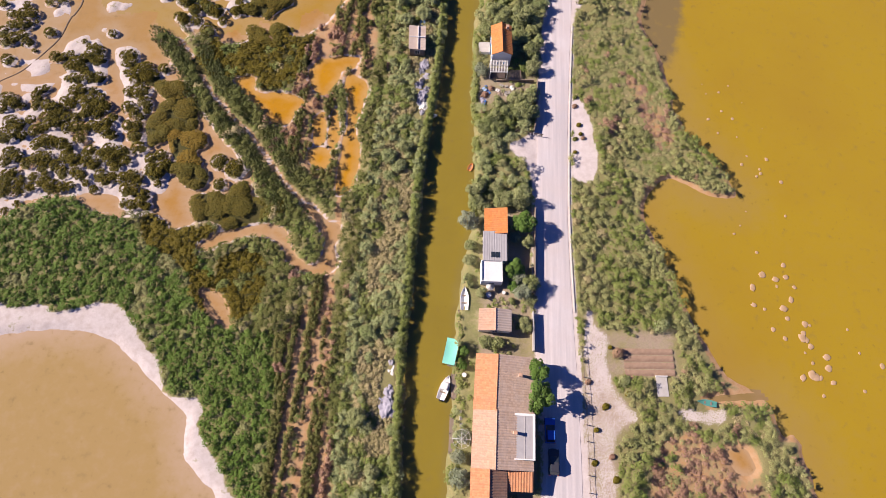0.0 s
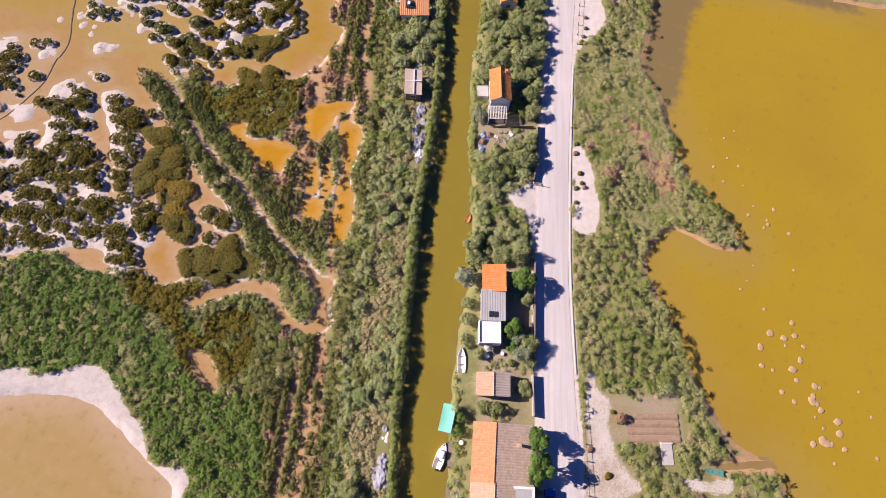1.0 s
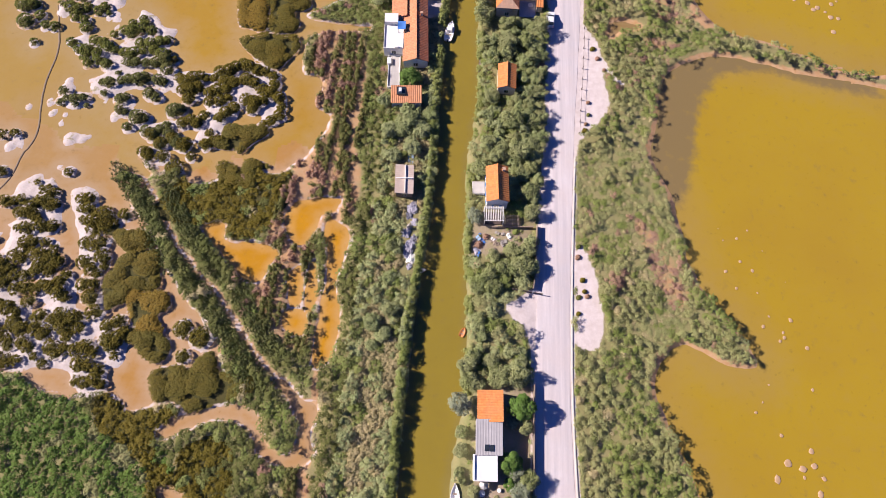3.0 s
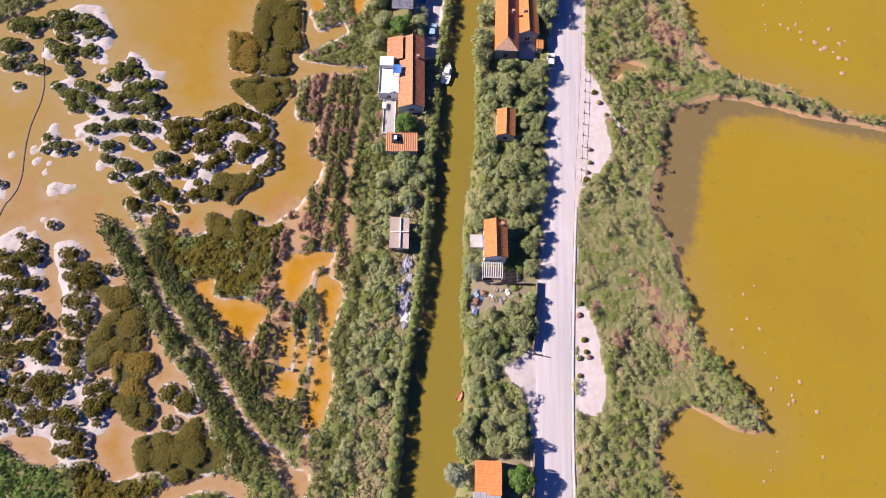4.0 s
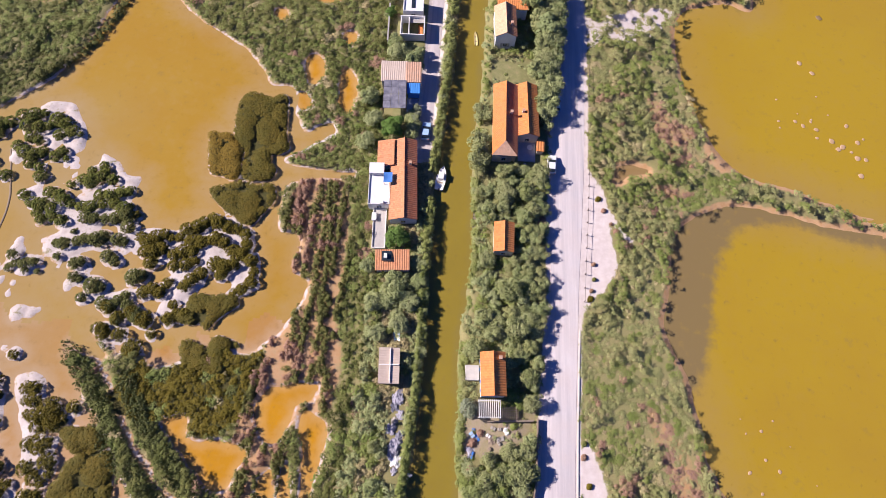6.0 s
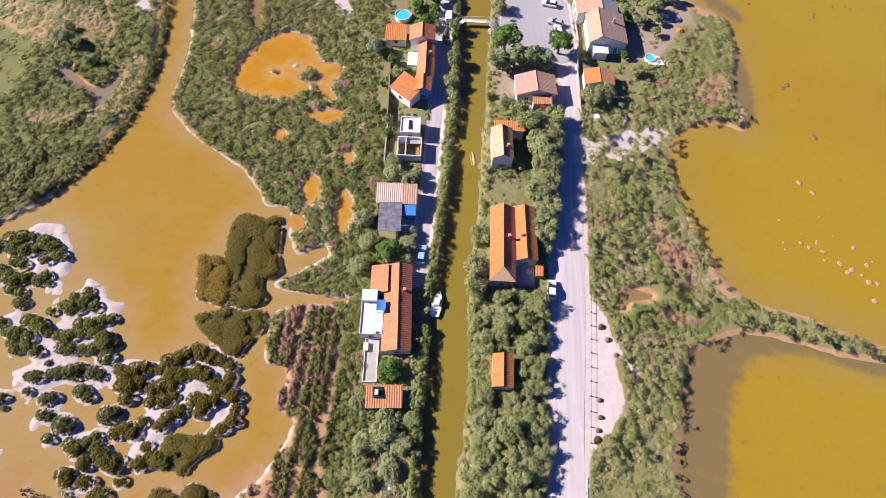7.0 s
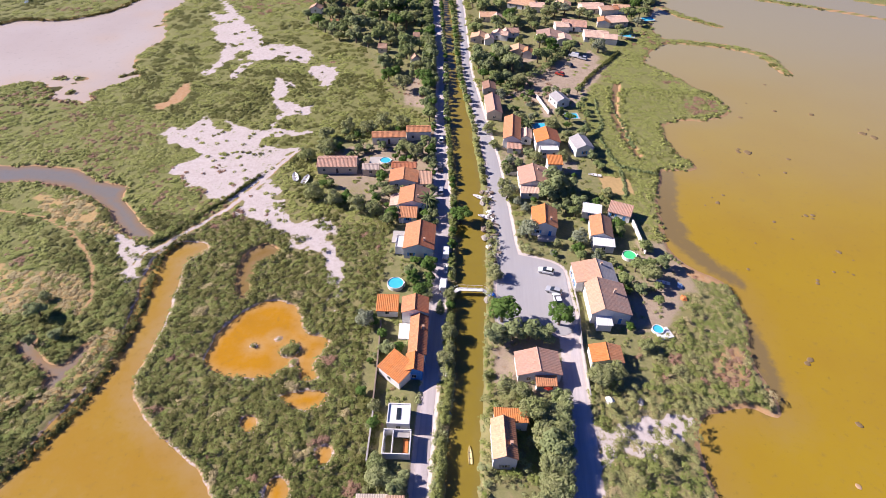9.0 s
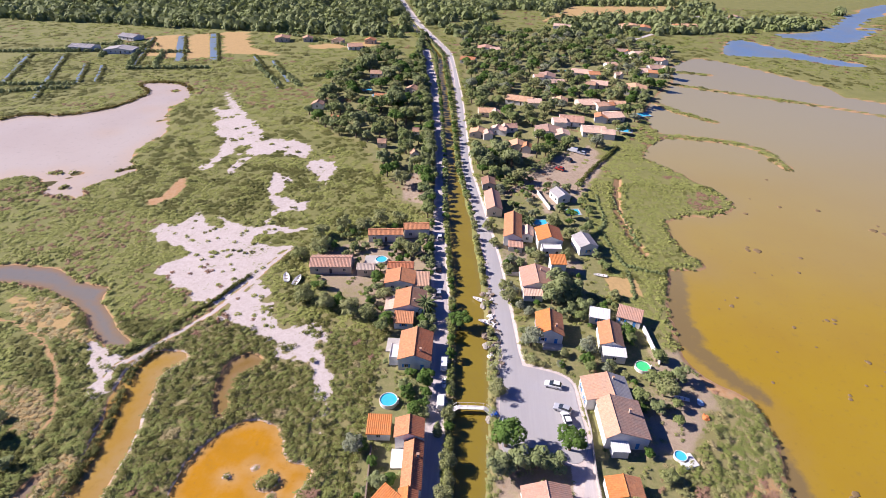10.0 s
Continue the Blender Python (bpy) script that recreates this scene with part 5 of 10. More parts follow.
def plain_object(name, verts, quads, material, attrs=None):
    me = bpy.data.meshes.new(name)
    me.vertices.add(len(verts))
    me.vertices.foreach_set("co", np.asarray(verts, np.float32).ravel())
    k = quads.shape[1]
    me.loops.add(quads.size)
    me.polygons.add(len(quads))
    me.loops.foreach_set("vertex_index", quads.astype(np.int32).ravel())
    me.polygons.foreach_set("loop_start", np.arange(0, quads.size, k, dtype=np.int32))
    me.polygons.foreach_set("loop_total", np.full(len(quads), k, np.int32))
    for key, vals in (attrs or {}).items():
        me.attributes.new(key, "FLOAT", "POINT").data.foreach_set("value", np.asarray(vals, np.float32).ravel())
    me.materials.append(material)
    me.update()
    me.validate()
    return new(name, me)


NY, NX = X.shape
IDX = np.arange(NY * NX).reshape(NY, NX)
CELLS = np.stack([IDX[:-1, :-1], IDX[:-1, 1:], IDX[1:, 1:], IDX[1:, :-1]], -1).reshape(-1, 4)
ground = plain_object("ground", np.stack([X, Y, HEIGHT], -1).reshape(-1, 3), CELLS, GROUND, FIELDS)
ground.data.polygons.foreach_set("use_smooth", np.ones(len(CELLS), bool))
tagged(ground, "flat marsh ground with salt crust, mud and grass", "ground", kind="structure")
# weed beds on the lagoon floor
WEED = np.max([smooth(-field(p, 3), -1.5, 2.0) for p in ([(41, 60), (47, 57), (51, 66), (52.7, 76), (55.5, 84), (61, 90), (74, 91), (74, 94), (58, 97), (44, 90)], [(60, 208), (65, 203), (69, 196), (75, 185.5), (73, 183), (66, 190), (60, 200)], [(60, 238), (70, 237), (66, 215), (66, 203), (58, 203)], [(68, 180), (73, 172), (72, 150), (64, 146), (66, 160)], [(68, 96), (90, 90), (92, 86), (70, 91)])], 0)
# grey mix: far sky reflection and haze painted northward, real grey-tan in the west
GREYED = 0.22 * smooth(-X + 14 * (fnoise(X, Y, 18.0, 92) - 0.5), 52, 74) * smooth(Y, 40, 52) * smooth(-Y, -118, -104) + smooth(Y + 40 * (fnoise(X, Y, 60.0, 91) - 0.5), 190, 410) ** 0.75 * smooth(X, 40, 70)
OWNER = np.argmin([b[0] for b in BODIES.values()], 0).ravel()[CELLS[:, 0]]
for k, (name, (dist, material, reach, label)) in enumerate(BODIES.items()):
    keep = (SHORE.ravel()[CELLS] < 1.6).any(1) & (OWNER == k)
    cells = CELLS[keep]
    used, inv = np.unique(cells, return_inverse=True)
    pts = np.stack([X.ravel()[used], Y.ravel()[used], np.zeros(len(used))], -1)
    ob = plain_object(name, pts, inv.reshape(-1, 4), material, {"depth": np.clip(-dist.ravel()[used] / reach, 0, 1), "weed": WEED.ravel()[used], "greyed": GREYED.ravel()[used] * name.startswith(("lagoon", "marsh_water"))})
    tagged(ob, label, "water", kind="structure")


def ribbon(name, left, right, z, material, label, kerb=0.25):
    a, b = rounded(left, 6, False), rounded(right, 6, False)
    n = min(len(a), len(b))
    a, b = a[:n], b[:n]
    rows = []
    for k, t in ((0, None), (0, 0.0), (0, 0.33), (0, 0.66), (0, 1.0), (0, None)):
        rows.append((a if not rows else b) if t is None else a + (b - a) * t)
    zs = [z - kerb, z, z + 0.04, z + 0.04, z, z - kerb]
    pts = np.concatenate([np.c_[r + 0.12 * (vnoise(r[:, 0], r[:, 1], 1.7, 3)[:, None] - 0.5), np.full(n, h)] for r, h in zip(rows, zs)])
    quads = np.array([[i * n + k, i * n + n + k, i * n + n + k + 1, i * n + k + 1] for i in range(5) for k in range(n - 1)])
    ob = plain_object(name, pts, quads, material)
    ob.data.polygons.foreach_set("use_smooth", np.zeros(len(quads), bool))
    return tagged(ob, label, "road", kind="structure")


DITCHES = [((-271, 393), (-298, 454), 2.6), ((-235, 368), (-276, 458), 2.2), ((-231, 399), (-249, 437), 1.8), ((-221, 401), (-237, 435), 1.8), ((-215, 430), (-244, 514), 1.6), ((-195, 452), (-226, 523), 5.0), ((-174, 458), (-206, 535), 5.0), ((-153, 475), (-113, 404), 1.4), ((-136, 464), (-111, 418), 2.0), ((-215, 430), (-173, 441), 1.4), ((-340, 360), (-380, 440), 2.6)]
for k, ((ax, ay), (bx, by), w) in enumerate(DITCHES):
    n = math.hypot(bx - ax, by - ay)
    dx, dy = -(by - ay) / n * w / 2, (bx - ax) / n * w / 2
    ends = [(ax + (bx - ax) * t + 0.4 * math.sin(9 * t + k), ay + (by - ay) * t) for t in (0, 0.3, 0.6, 1)]
    ribbon("ditch" if k == 0 else "ditch.%03d" % k, [(x + dx, y + dy) for x, y in ends], [(x - dx, y - dy) for x, y in ends], 0.52, W_SKYTINT, "narrow blue drainage ditch between the fields", 0.3)
ribbon("lane_far", [(119, 566), (157, 611.5), (188, 669.5), (225, 702)], [(121, 564), (159, 608.5), (191, 666.5), (226, 698)], 0.5, ROAD, "pale winding lane in the distance")
TRAILMUD = surface("wet_brown_mud", (0.20, 0.14, 0.085), (0.15, 0.10, 0.06), 0.8, 0.7, 6.0, 0.3, 0.3, "world")
TRACK = TRAIL_B + TRAIL[2:]
ribbon("track", [(x - 0.18, y) for x, y in TRACK], [(x + 0.18, y) for x, y in TRACK], 0.05, TRAILMUD, "thin brown track worn across the mudflat", 0.3)
ribbon("road", ROAD_W, ROAD_E, 0.46, ROAD, "pale sun-bleached gravel road")
ribbon("lane_east", LANE_E_W, LANE_E_E, 0.46, ASPHALT, "narrow grey asphalt lane")
ribbon("lane_west", LANE_W_W, LANE_W_E, 0.46, LANEDIRT, "narrow pale lane beside the canal")
sq = rounded(SQUARE, 6)
bm = bmesh.new()
top = bm.faces.new([bm.verts.new((x, y, 0.49)) for x, y in sq])
bmesh.ops.extrude_face_region(bm, geom=[top])
square_me = bpy.data.meshes.new("square")
for v in list(bm.verts)[: len(sq)]:
    v.co.z = 0.2
bm.normal_update()
bm.to_mesh(square_me)
bm.free()
square_me.materials.append(ASPHALT)
tagged(new("square", square_me), "grey gravel parking square", "square", kind="structure")

# ---- helpers for things ----
FOOT = [(40.8, -12.4, 1.5, 2.4, 3), (38.6, -7.4, 5.0, 3.4, 3), (-5.9, 46.0, 1.2, 7.4, 0), (-7.4, -15.6, 1.3, 5.0, 0), (5.0, 1.3, 1.0, 2.4, 0), (48.4, -14.7, 1.9, 0.9, 0), (43, 232, 2.3, 1.0, 0), (53.4, 183, 2.0, 0.9, 0), (33.6, 146, 1.0, 1.0, 0), (40.1, 146, 0.8, 0.8, 0)]  # footprints: x, y, half width, half length, turn


def part(name, bm, material, parent, label=""):
    """Links a bmesh or mesh as one mesh object under a thing or a part."""
    if isinstance(bm, bmesh.types.BMesh):
        me = bpy.data.meshes.new(name)
        bm.normal_update()
        bm.to_mesh(me)
        bm.free()
        me.materials.append(material)
    else:
        me = bm
    ob = new(name, me)
    ob.parent = parent
    if label:
        ob["label"] = label
    return ob


def thing(name, x, y, z, rot, label, category, group=""):
    e = new(name)
    e.empty_display_size = 0.5
    e.matrix_world = pose(x, y, z, 0, 0, rot)
    return tagged(e, label, category, group)


def box(bm, x0, x1, y0, y1, z0, z1, bevel=0.0):
    r = bmesh.ops.create_cube(bm, size=1.0)
    for v in r["verts"]:
        v.co = Vector(((x0 + x1) / 2 + v.co.x * (x1 - x0), (y0 + y1) / 2 + v.co.y * (y1 - y0), (z0 + z1) / 2 + v.co.z * (z1 - z0)))
    if bevel:
        edges = list({e for v in r["verts"] for e in v.link_edges})
        bmesh.ops.bevel(bm, geom=edges, offset=bevel, segments=2, affect="EDGES", profile=0.5)
    return bm


def tube(bm, a, b, r, n=8, r2=None):
    a, b = Vector(a), Vector(b)
    q = (b - a).to_track_quat("Z", "Y").to_matrix().to_4x4()
    m = Matrix.Translation((a + b) / 2) @ q
    bmesh.ops.create_cone(bm, cap_ends=True, segments=n, radius1=r, radius2=r if r2 is None else r2, depth=(b - a).length, matrix=m)
    return bm


def prism(bm, outline, y0, y1):
    """An outline in x and z, drawn out along y."""
    a = [bm.verts.new((x, y0, z)) for x, z in outline]
    b = [bm.verts.new((x, y1, z)) for x, z in outline]
    bm.faces.new(a)
    bm.faces.new(b[::-1])
    for k in range(len(a)):
        bm.faces.new([a[k - 1], b[k - 1], b[k], a[k]])
    bmesh.ops.recalc_face_normals(bm, faces=bm.faces)
    return bm


def slope(x0, z0, x1, z1, y0, y1, wave=0.045, pitch=0.42, thick=0.14):
    """A roof slope from eave to ridge whose tile rows run down it as ridges."""
    bm = bmesh.new()
    n = max(4, int(abs(y1 - y0) / pitch) * 2)
    ys = np.linspace(y0, y1, n + 1)
    lift = np.where(np.arange(n + 1) % 2, wave, -wave)
    grid = []
    for t in (0.0, 0.35, 0.7, 1.0):
        row = []
        for y, d in zip(ys, lift):
            sag = -0.03 * math.sin(math.pi * t) + random.uniform(-0.012, 0.012)
            row.append(bm.verts.new((x0 + (x1 - x0) * t, y, z0 + (z1 - z0) * t + d + sag)))
        grid.append(row)
    for a, b in zip(grid[:-1], grid[1:]):
        for k in range(n):
            bm.faces.new((a[k], a[k + 1], b[k + 1], b[k]))
    low = [bm.verts.new((v.co.x, v.co.y, v.co.z - thick)) for v in (grid[0][0], grid[0][-1], grid[-1][-1], grid[-1][0])]
    bm.faces.new(low)
    bm.faces.new([*grid[0], low[1], low[0]])
    bm.faces.new([*grid[-1], low[2], low[3]])
    bm.faces.new([*(r[0] for r in grid), low[3], low[0]])
    bm.faces.new([*(r[-1] for r in grid), low[2], low[1]])
    bmesh.ops.recalc_face_normals(bm, faces=bm.faces)
    return bm


FACES = {"S": (0, -1, 0), "E": (1, 0, 90), "N": (0, 1, 180), "W": (-1, 0, -90)}


def opening(house, face, off, w, h, z, hw, hl, kind="window", frame_mat=None, shutter=None):
    """A window or a door on a face of a house, off metres from its middle."""
    nx, ny, turn = FACES[face]
    reach = hl if ny else hw
    m = Matrix.Rotation(radians(turn), 4, "Z") @ Matrix.Translation((off, -reach, z))
    bm = bmesh.new()
    d = 0.07
    for x0, x1, z0, z1 in ((-w / 2, -w / 2 + d, 0, h), (w / 2 - d, w / 2, 0, h), (-w / 2 + d, w / 2 - d, 0, d), (-w / 2 + d, w / 2 - d, h - d, h)):
        box(bm, x0, x1, -0.05, 0.06, z0, z1)
    if kind == "window":
        box(bm, -d / 2, d / 2, -0.04, 0.05, d, h - d)
    bm.transform(m)
    fr = part(kind, bm, frame_mat or WHITE, house)
    bm = bmesh.new()
    box(bm, -w / 2 + d, w / 2 - d, -0.02, 0.03, d, h - d)
    bm.transform(m)
    part("pane" if kind == "window" else "door_leaf", bm, GLASS if kind == "window" else (shutter or DARKWOOD), fr)
    if kind == "window" and shutter:
        for s in (-1, 1):
            bm = bmesh.new()
            box(bm, s * w * 0.76 - w * 0.24, s * w * 0.76 + w * 0.24, -0.07, -0.01, 0, h, 0.01)
            bm.transform(m)
            part("shutter", bm, shutter, fr)
    return fr


def auto_openings(e, w, l, eave, faces, shutter):
    for f in faces:
        span = w if f in "SN" else l
        n = max(1, int(span / 3.2))
        for k in range(n):
            off = (k - (n - 1) / 2) * span / n
            if f == "S" and k == n // 2 and n > 1:
                opening(e, f, off, 0.95, 2.05, 0.05, w / 2, l / 2, "door", WHITE, shutter)
            elif eave > 1.9:
                opening(e, f, off, 1.0, 1.1, 0.95, w / 2, l / 2, "window", WHITE, shutter)
                if eave > 4.2:
                    opening(e, f, off, 0.9, 1.0, 3.0, w / 2, l / 2, "window", WHITE, shutter)


def chimney_on(e, x, y, z, h=0.9, s=0.45):
    bm = bmesh.new()
    box(bm, x - s / 2, x + s / 2, y - s / 2, y + s / 2, z - 0.6, z + h, 0.02)
    ch = part("chimney", bm, CREAM, e)
    bm = bmesh.new()
    box(bm, x - s / 2 - 0.08, x + s / 2 + 0.08, y - s / 2 - 0.08, y + s / 2 + 0.08, z + h + 0.003, z + h + 0.1, 0.02)
    part("chimney_cap", bm, T_PALE, ch)


def house(x, y, w, l, rot, eave, rise, roof, wall, label, ridge="y", faces="SEW", shutter=None, over=0.3, chimney=None, name="house", tile=True, roof_b=None, z=0.4, apex=0.0, hip=0.0):
    """A gabled house: w across, l along its turn; the ridge runs along y or x."""
    e = thing(name, x, y, z, rot, label, name.replace("_", " "), "canal village buildings")
    FOOT.append((x, y, w / 2 + 0.3, l / 2 + 0.3, rot))
    a, b = (w, l) if ridge == "y" else (l, w)
    q = Matrix.Identity(4) if ridge == "y" else Matrix.Rotation(radians(90), 4, "Z")
    bm = prism(bmesh.new(), [(-a / 2, -0.5), (a / 2, -0.5), (a / 2, eave), (apex, eave + rise), (-a / 2, eave)], -b / 2, b / 2)
    for v in bm.verts:
        if hip and v.co.z > eave + 0.01 and v.co.y < 0:
            v.co.y += hip
    bm.transform(q)
    part("wall", bm, wall, e)
    # roof_b retiles the second slope; darker reds there paint in its shade.
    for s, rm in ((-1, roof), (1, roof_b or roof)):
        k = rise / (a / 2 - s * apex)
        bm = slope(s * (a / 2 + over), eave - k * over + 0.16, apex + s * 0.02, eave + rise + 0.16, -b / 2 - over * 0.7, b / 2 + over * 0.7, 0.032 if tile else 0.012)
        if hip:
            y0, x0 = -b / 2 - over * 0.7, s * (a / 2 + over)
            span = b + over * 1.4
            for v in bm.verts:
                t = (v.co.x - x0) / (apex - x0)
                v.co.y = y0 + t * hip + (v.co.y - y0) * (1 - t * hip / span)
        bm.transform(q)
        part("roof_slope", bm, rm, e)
    if hip:
        bm = bmesh.new()
        y0, k = -b / 2 - over * 0.7, rise / (a / 2)
        top = [bm.verts.new(c) for c in ((-a / 2 - over, y0, eave - k * over + 0.17), (a / 2 + over, y0, eave - k * over + 0.17), (apex, y0 + hip, eave + rise + 0.17))]
        low = [bm.verts.new(v.co - Vector((0, -0.02, 0.14))) for v in top]
        bm.faces.new(top)
        bm.faces.new(low[::-1])
        for i in range(3):
            bm.faces.new((top[i - 1], low[i - 1], low[i], top[i]))
        bm.transform(q)
        part("hip_slope", bm, T_PALE, e)
    bm = bmesh.new()
    n = max(3, int(b / 0.45))
    for i in range(n):
        y0 = -b / 2 - over * 0.7 + hip + (b + over * 1.4 - hip) * i / n
        tube(bm, (apex, y0, eave + rise + 0.14), (apex, y0 + (b + over * 1.4 - hip) / n + 0.04, eave + rise + 0.17), 0.13, 6, 0.11)
    bm.transform(q)
    part("ridge_tiles", bm, roof, e)
    if chimney:
        cx, cy = chimney
        chimney_on(e, cx, cy, eave + rise * (1 - abs(cx if ridge == "y" else cy) / (a / 2)))
    auto_openings(e, w, l, eave, faces, shutter)
    return e


def annex(x, y, w, l, rot, h, roof, wall, label, drop=0.0, faces="S", shutter=None, rim=0.0, name="annex", tile=True, low="S", z=0.4):
    """A lean-to or flat-roofed building; drop: how far the roof falls towards its low side."""
    e = thing(name, x, y, z, rot, label, name.replace("_", " "), "canal village buildings")
    FOOT.append((x, y, w / 2 + 0.3, l / 2 + 0.3, rot))
    turn = {"S": 0, "E": 90, "N": 180, "W": -90}[low]
    a, b = (w, l) if low in "SN" else (l, w)
    q = Matrix.Rotation(radians(turn), 4, "Z")
    bm = bmesh.new()
    vs = [(-a / 2, -b / 2, h - drop), (a / 2, -b / 2, h - drop), (a / 2, b / 2, h), (-a / 2, b / 2, h)]
    t = [bm.verts.new(v) for v in vs]
    u = [bm.verts.new((v[0], v[1], -0.5)) for v in vs]
    bm.faces.new(t)
    bm.faces.new(u[::-1])
    for i in range(4):
        bm.faces.new([t[i - 1], u[i - 1], u[i], t[i]])
    bmesh.ops.recalc_face_normals(bm, faces=bm.faces)
    bm.transform(q)
    part("wall", bm, wall, e)
    if drop > 0.05:
        bm = slope(0, 0, 1, 0, 0, 1)
        bm.free()
        o = 0.25
        k = drop / b
        bm = slope(-b / 2 - o, h - drop - k * o + 0.16, b / 2 + o, h + k * o + 0.16, -a / 2 - 0.2, a / 2 + 0.2, 0.032 if tile else 0.012)
        bm.transform(q @ Matrix.Rotation(radians(90), 4, "Z"))
        part("roof_slope", bm, roof, e)
    else:
        bm = bmesh.new()
        box(bm, -w / 2 + rim * 1.02, w / 2 - rim * 1.02, -l / 2 + rim * 1.02, l / 2 - rim * 1.02, h + 0.004, h + 0.06)
        part("roof_slab", bm, roof, e)
        if rim:
            for i, (x0, x1, y0, y1) in enumerate(((-w / 2, w / 2, -l / 2, -l / 2 + rim), (-w / 2, w / 2, l / 2 - rim, l / 2), (-w / 2, -w / 2 + rim, -l / 2 + rim, l / 2 - rim), (w / 2 - rim, w / 2, -l / 2 + rim, l / 2 - rim))):
                bm = bmesh.new()
                box(bm, x0, x1, y0, y1, h + 0.002, h + 0.3, 0.02)
                part("parapet", bm, wall, e)
    auto_openings(e, w, l, h - drop, faces, shutter)
    return e


def pergola(x, y, w, l, rot, h, label, n=9, z=0.4, material=DARKWOOD):
    e = thing("pergola", x, y, z, rot, label, "pergola")
    FOOT.append((x, y, w / 2, l / 2, rot))
    for sx in (-1, 1):
        for sy in (-1, 1):
            part("post", tube(bmesh.new(), (sx * (w / 2 - 0.1), sy * (l / 2 - 0.1), -0.4), (sx * (w / 2 - 0.1), sy * (l / 2 - 0.1), h), 0.07), material, e)
        part("beam", box(bmesh.new(), sx * (w / 2 - 0.1) - 0.06, sx * (w / 2 - 0.1) + 0.06, -l / 2, l / 2, h + 0.002, h + 0.16), material, e)
    slat = bpy.data.meshes.new("slat")
    bm = box(bmesh.new(), -w / 2 - 0.1, w / 2 + 0.1, -0.05, 0.05, h + 0.164, h + 0.26)
    bm.transform(Matrix.Identity(4))
    bm.to_mesh(slat)
    bm.free()
    slat.materials.append(material)
    for i in range(n):
        o = part("slat", slat, material, e)
        o.location.y = -l / 2 + 0.1 + (l - 0.2) * i / (n - 1)
    return e


# ---- buildings of the east bank ----
house(12.35, -13.9, 9.7, 9.2, -1, 3.0, 1.4, T_ORANGE, CREAM, "long terraced house with pale tiled roof beside the canal", "y", "NW", None, 0.2, (2.6, 1.5), roof_b=T_WORN, apex=-1.35)
house(12.4, -23.0, 9.9, 9.0, 0, 3.0, 1.5, T_PALE, CREAM, "terraced house with pale and grey-brown tiled roof", "y", "W", None, 0.2, (1.8, 1.2), roof_b=T_WORN, apex=-1.3)
flat = annex(15.9, -22.3, 3.4, 7.3, 0.5, 3.75, T_GREY, CREAM, "flat grey sheet roof with white edging beside the road", 0, "E", None, 0.0)
for x0, x1, y0, y1 in ((-1.7, 1.7, 3.25, 3.65), (1.36, 1.7, -3.65, 3.247), (-1.7, 1.357, -3.65, -3.45)):
    part("parapet", box(bmesh.new(), x0, x1, y0, y1, 3.6, 3.93, 0.02), WHITE, flat)
part("roof_seam", box(bmesh.new(), -0.05, 0.05, -3.4, 3.2, 3.6, 3.85), CONCRETE, flat)
house(10.3, -32.2, 5.6, 9.0, 1, 2.9, 1.1, T_ORANGE, CREAM, "low house with orange and dark brown roof", "y", "W", None, 0.2, None, roof_b=T_BROWN)
annex(15.2, -29.0, 4.2, 3.2, 1, 2.9, T_ORANGE, CREAM, "small lean-to with tan tiled roof", 0.5, "E", None)
house(10.6, -2.8, 5.6, 3.8, 1, 2.2, 0.8, T_PALE, WHITE, "small garden shed with pale orange roof", "y", "S", None, 0.15, None, "shed", roof_b=T_TAN)
annex(10.1, 16.0, 3.8, 4.8, 2, 3.6, T_BRIGHT, WHITE, "small house with bright orange tiled lean-to roof", 0.7, "SW", BLUEP, name="house", low="W")
annex(10.1, 11.0, 4.1, 5.2, 2, 3.2, T_GREY, WHITE, "house wing with grey sheet roof and two skylights", 0.35, "W", None, name="house", tile=False, low="S")
annex(9.7, 6.2, 3.9, 4.1, 2, 2.6, WHITE, WHITE, "white walled terrace beside the canal house", 0, "S", None, 0.15, name="terrace")
house(10.1, 57.1, 4.0, 7.2, 3, 4.1, 1.0, T_BRIGHT, WHITE, "narrow white house with bright orange tiled roof", "y", "SEW", BLUEP, 0.2, (1.2, 2.6))
pergola(9.8, 51.4, 2.9, 3.8, 93, 2.6, "white slatted pergola before the white house", 12, material=WHITE)
# Dark floor added to stand in for the shade between the slats.
annex(9.8, 51.4, 3.4, 2.5, 3, 0.5, DARKWOOD, DARKWOOD, "dark-toned deck standing in for shade under the pergola", 0, "", None, name="deck")
annex(6.7, 57.5, 2.4, 2.6, 3, 1.1, CONCRETE, WHITE, "pale concrete terrace beside the canal", 0, "", None, name="terrace")
house(11.6, 83.0, 3.6, 5.9, 0, 2.6, 0.8, T_BRIGHT, CREAM, "small hut with rusty orange roof among trees", "y", "S", None, 0.15, None, "hut")
house(11.2, 108.7, 4.6, 16.6, 0.5, 3.3, 1.3, T_BRIGHT, CREAM, "long house with orange tiled roof", "y", "SW", None, 0.25, (1.2, 1.0), roof_b=T_RED, hip=2.6)
house(15.7, 111.4, 4.3, 12.2, 2.5, 3.0, 1.1, T_BRIGHT, CREAM, "long side wing with orange tiled roof", "y", "SE", None, 0.2, (-0.9, -1.0))
annex(16.1, 103.4, 3.6, 5.0, 0, 0.35, COURT, COURT, "pale bluish concrete terrace before the long house", 0, "", None, name="terrace")
annex(18.7, 103.9, 1.2, 2.0, 0, 1.9, T_BRIGHT, CREAM, "tiny shed with orange roof beside the terrace", 0.3, "", None, name="shed")
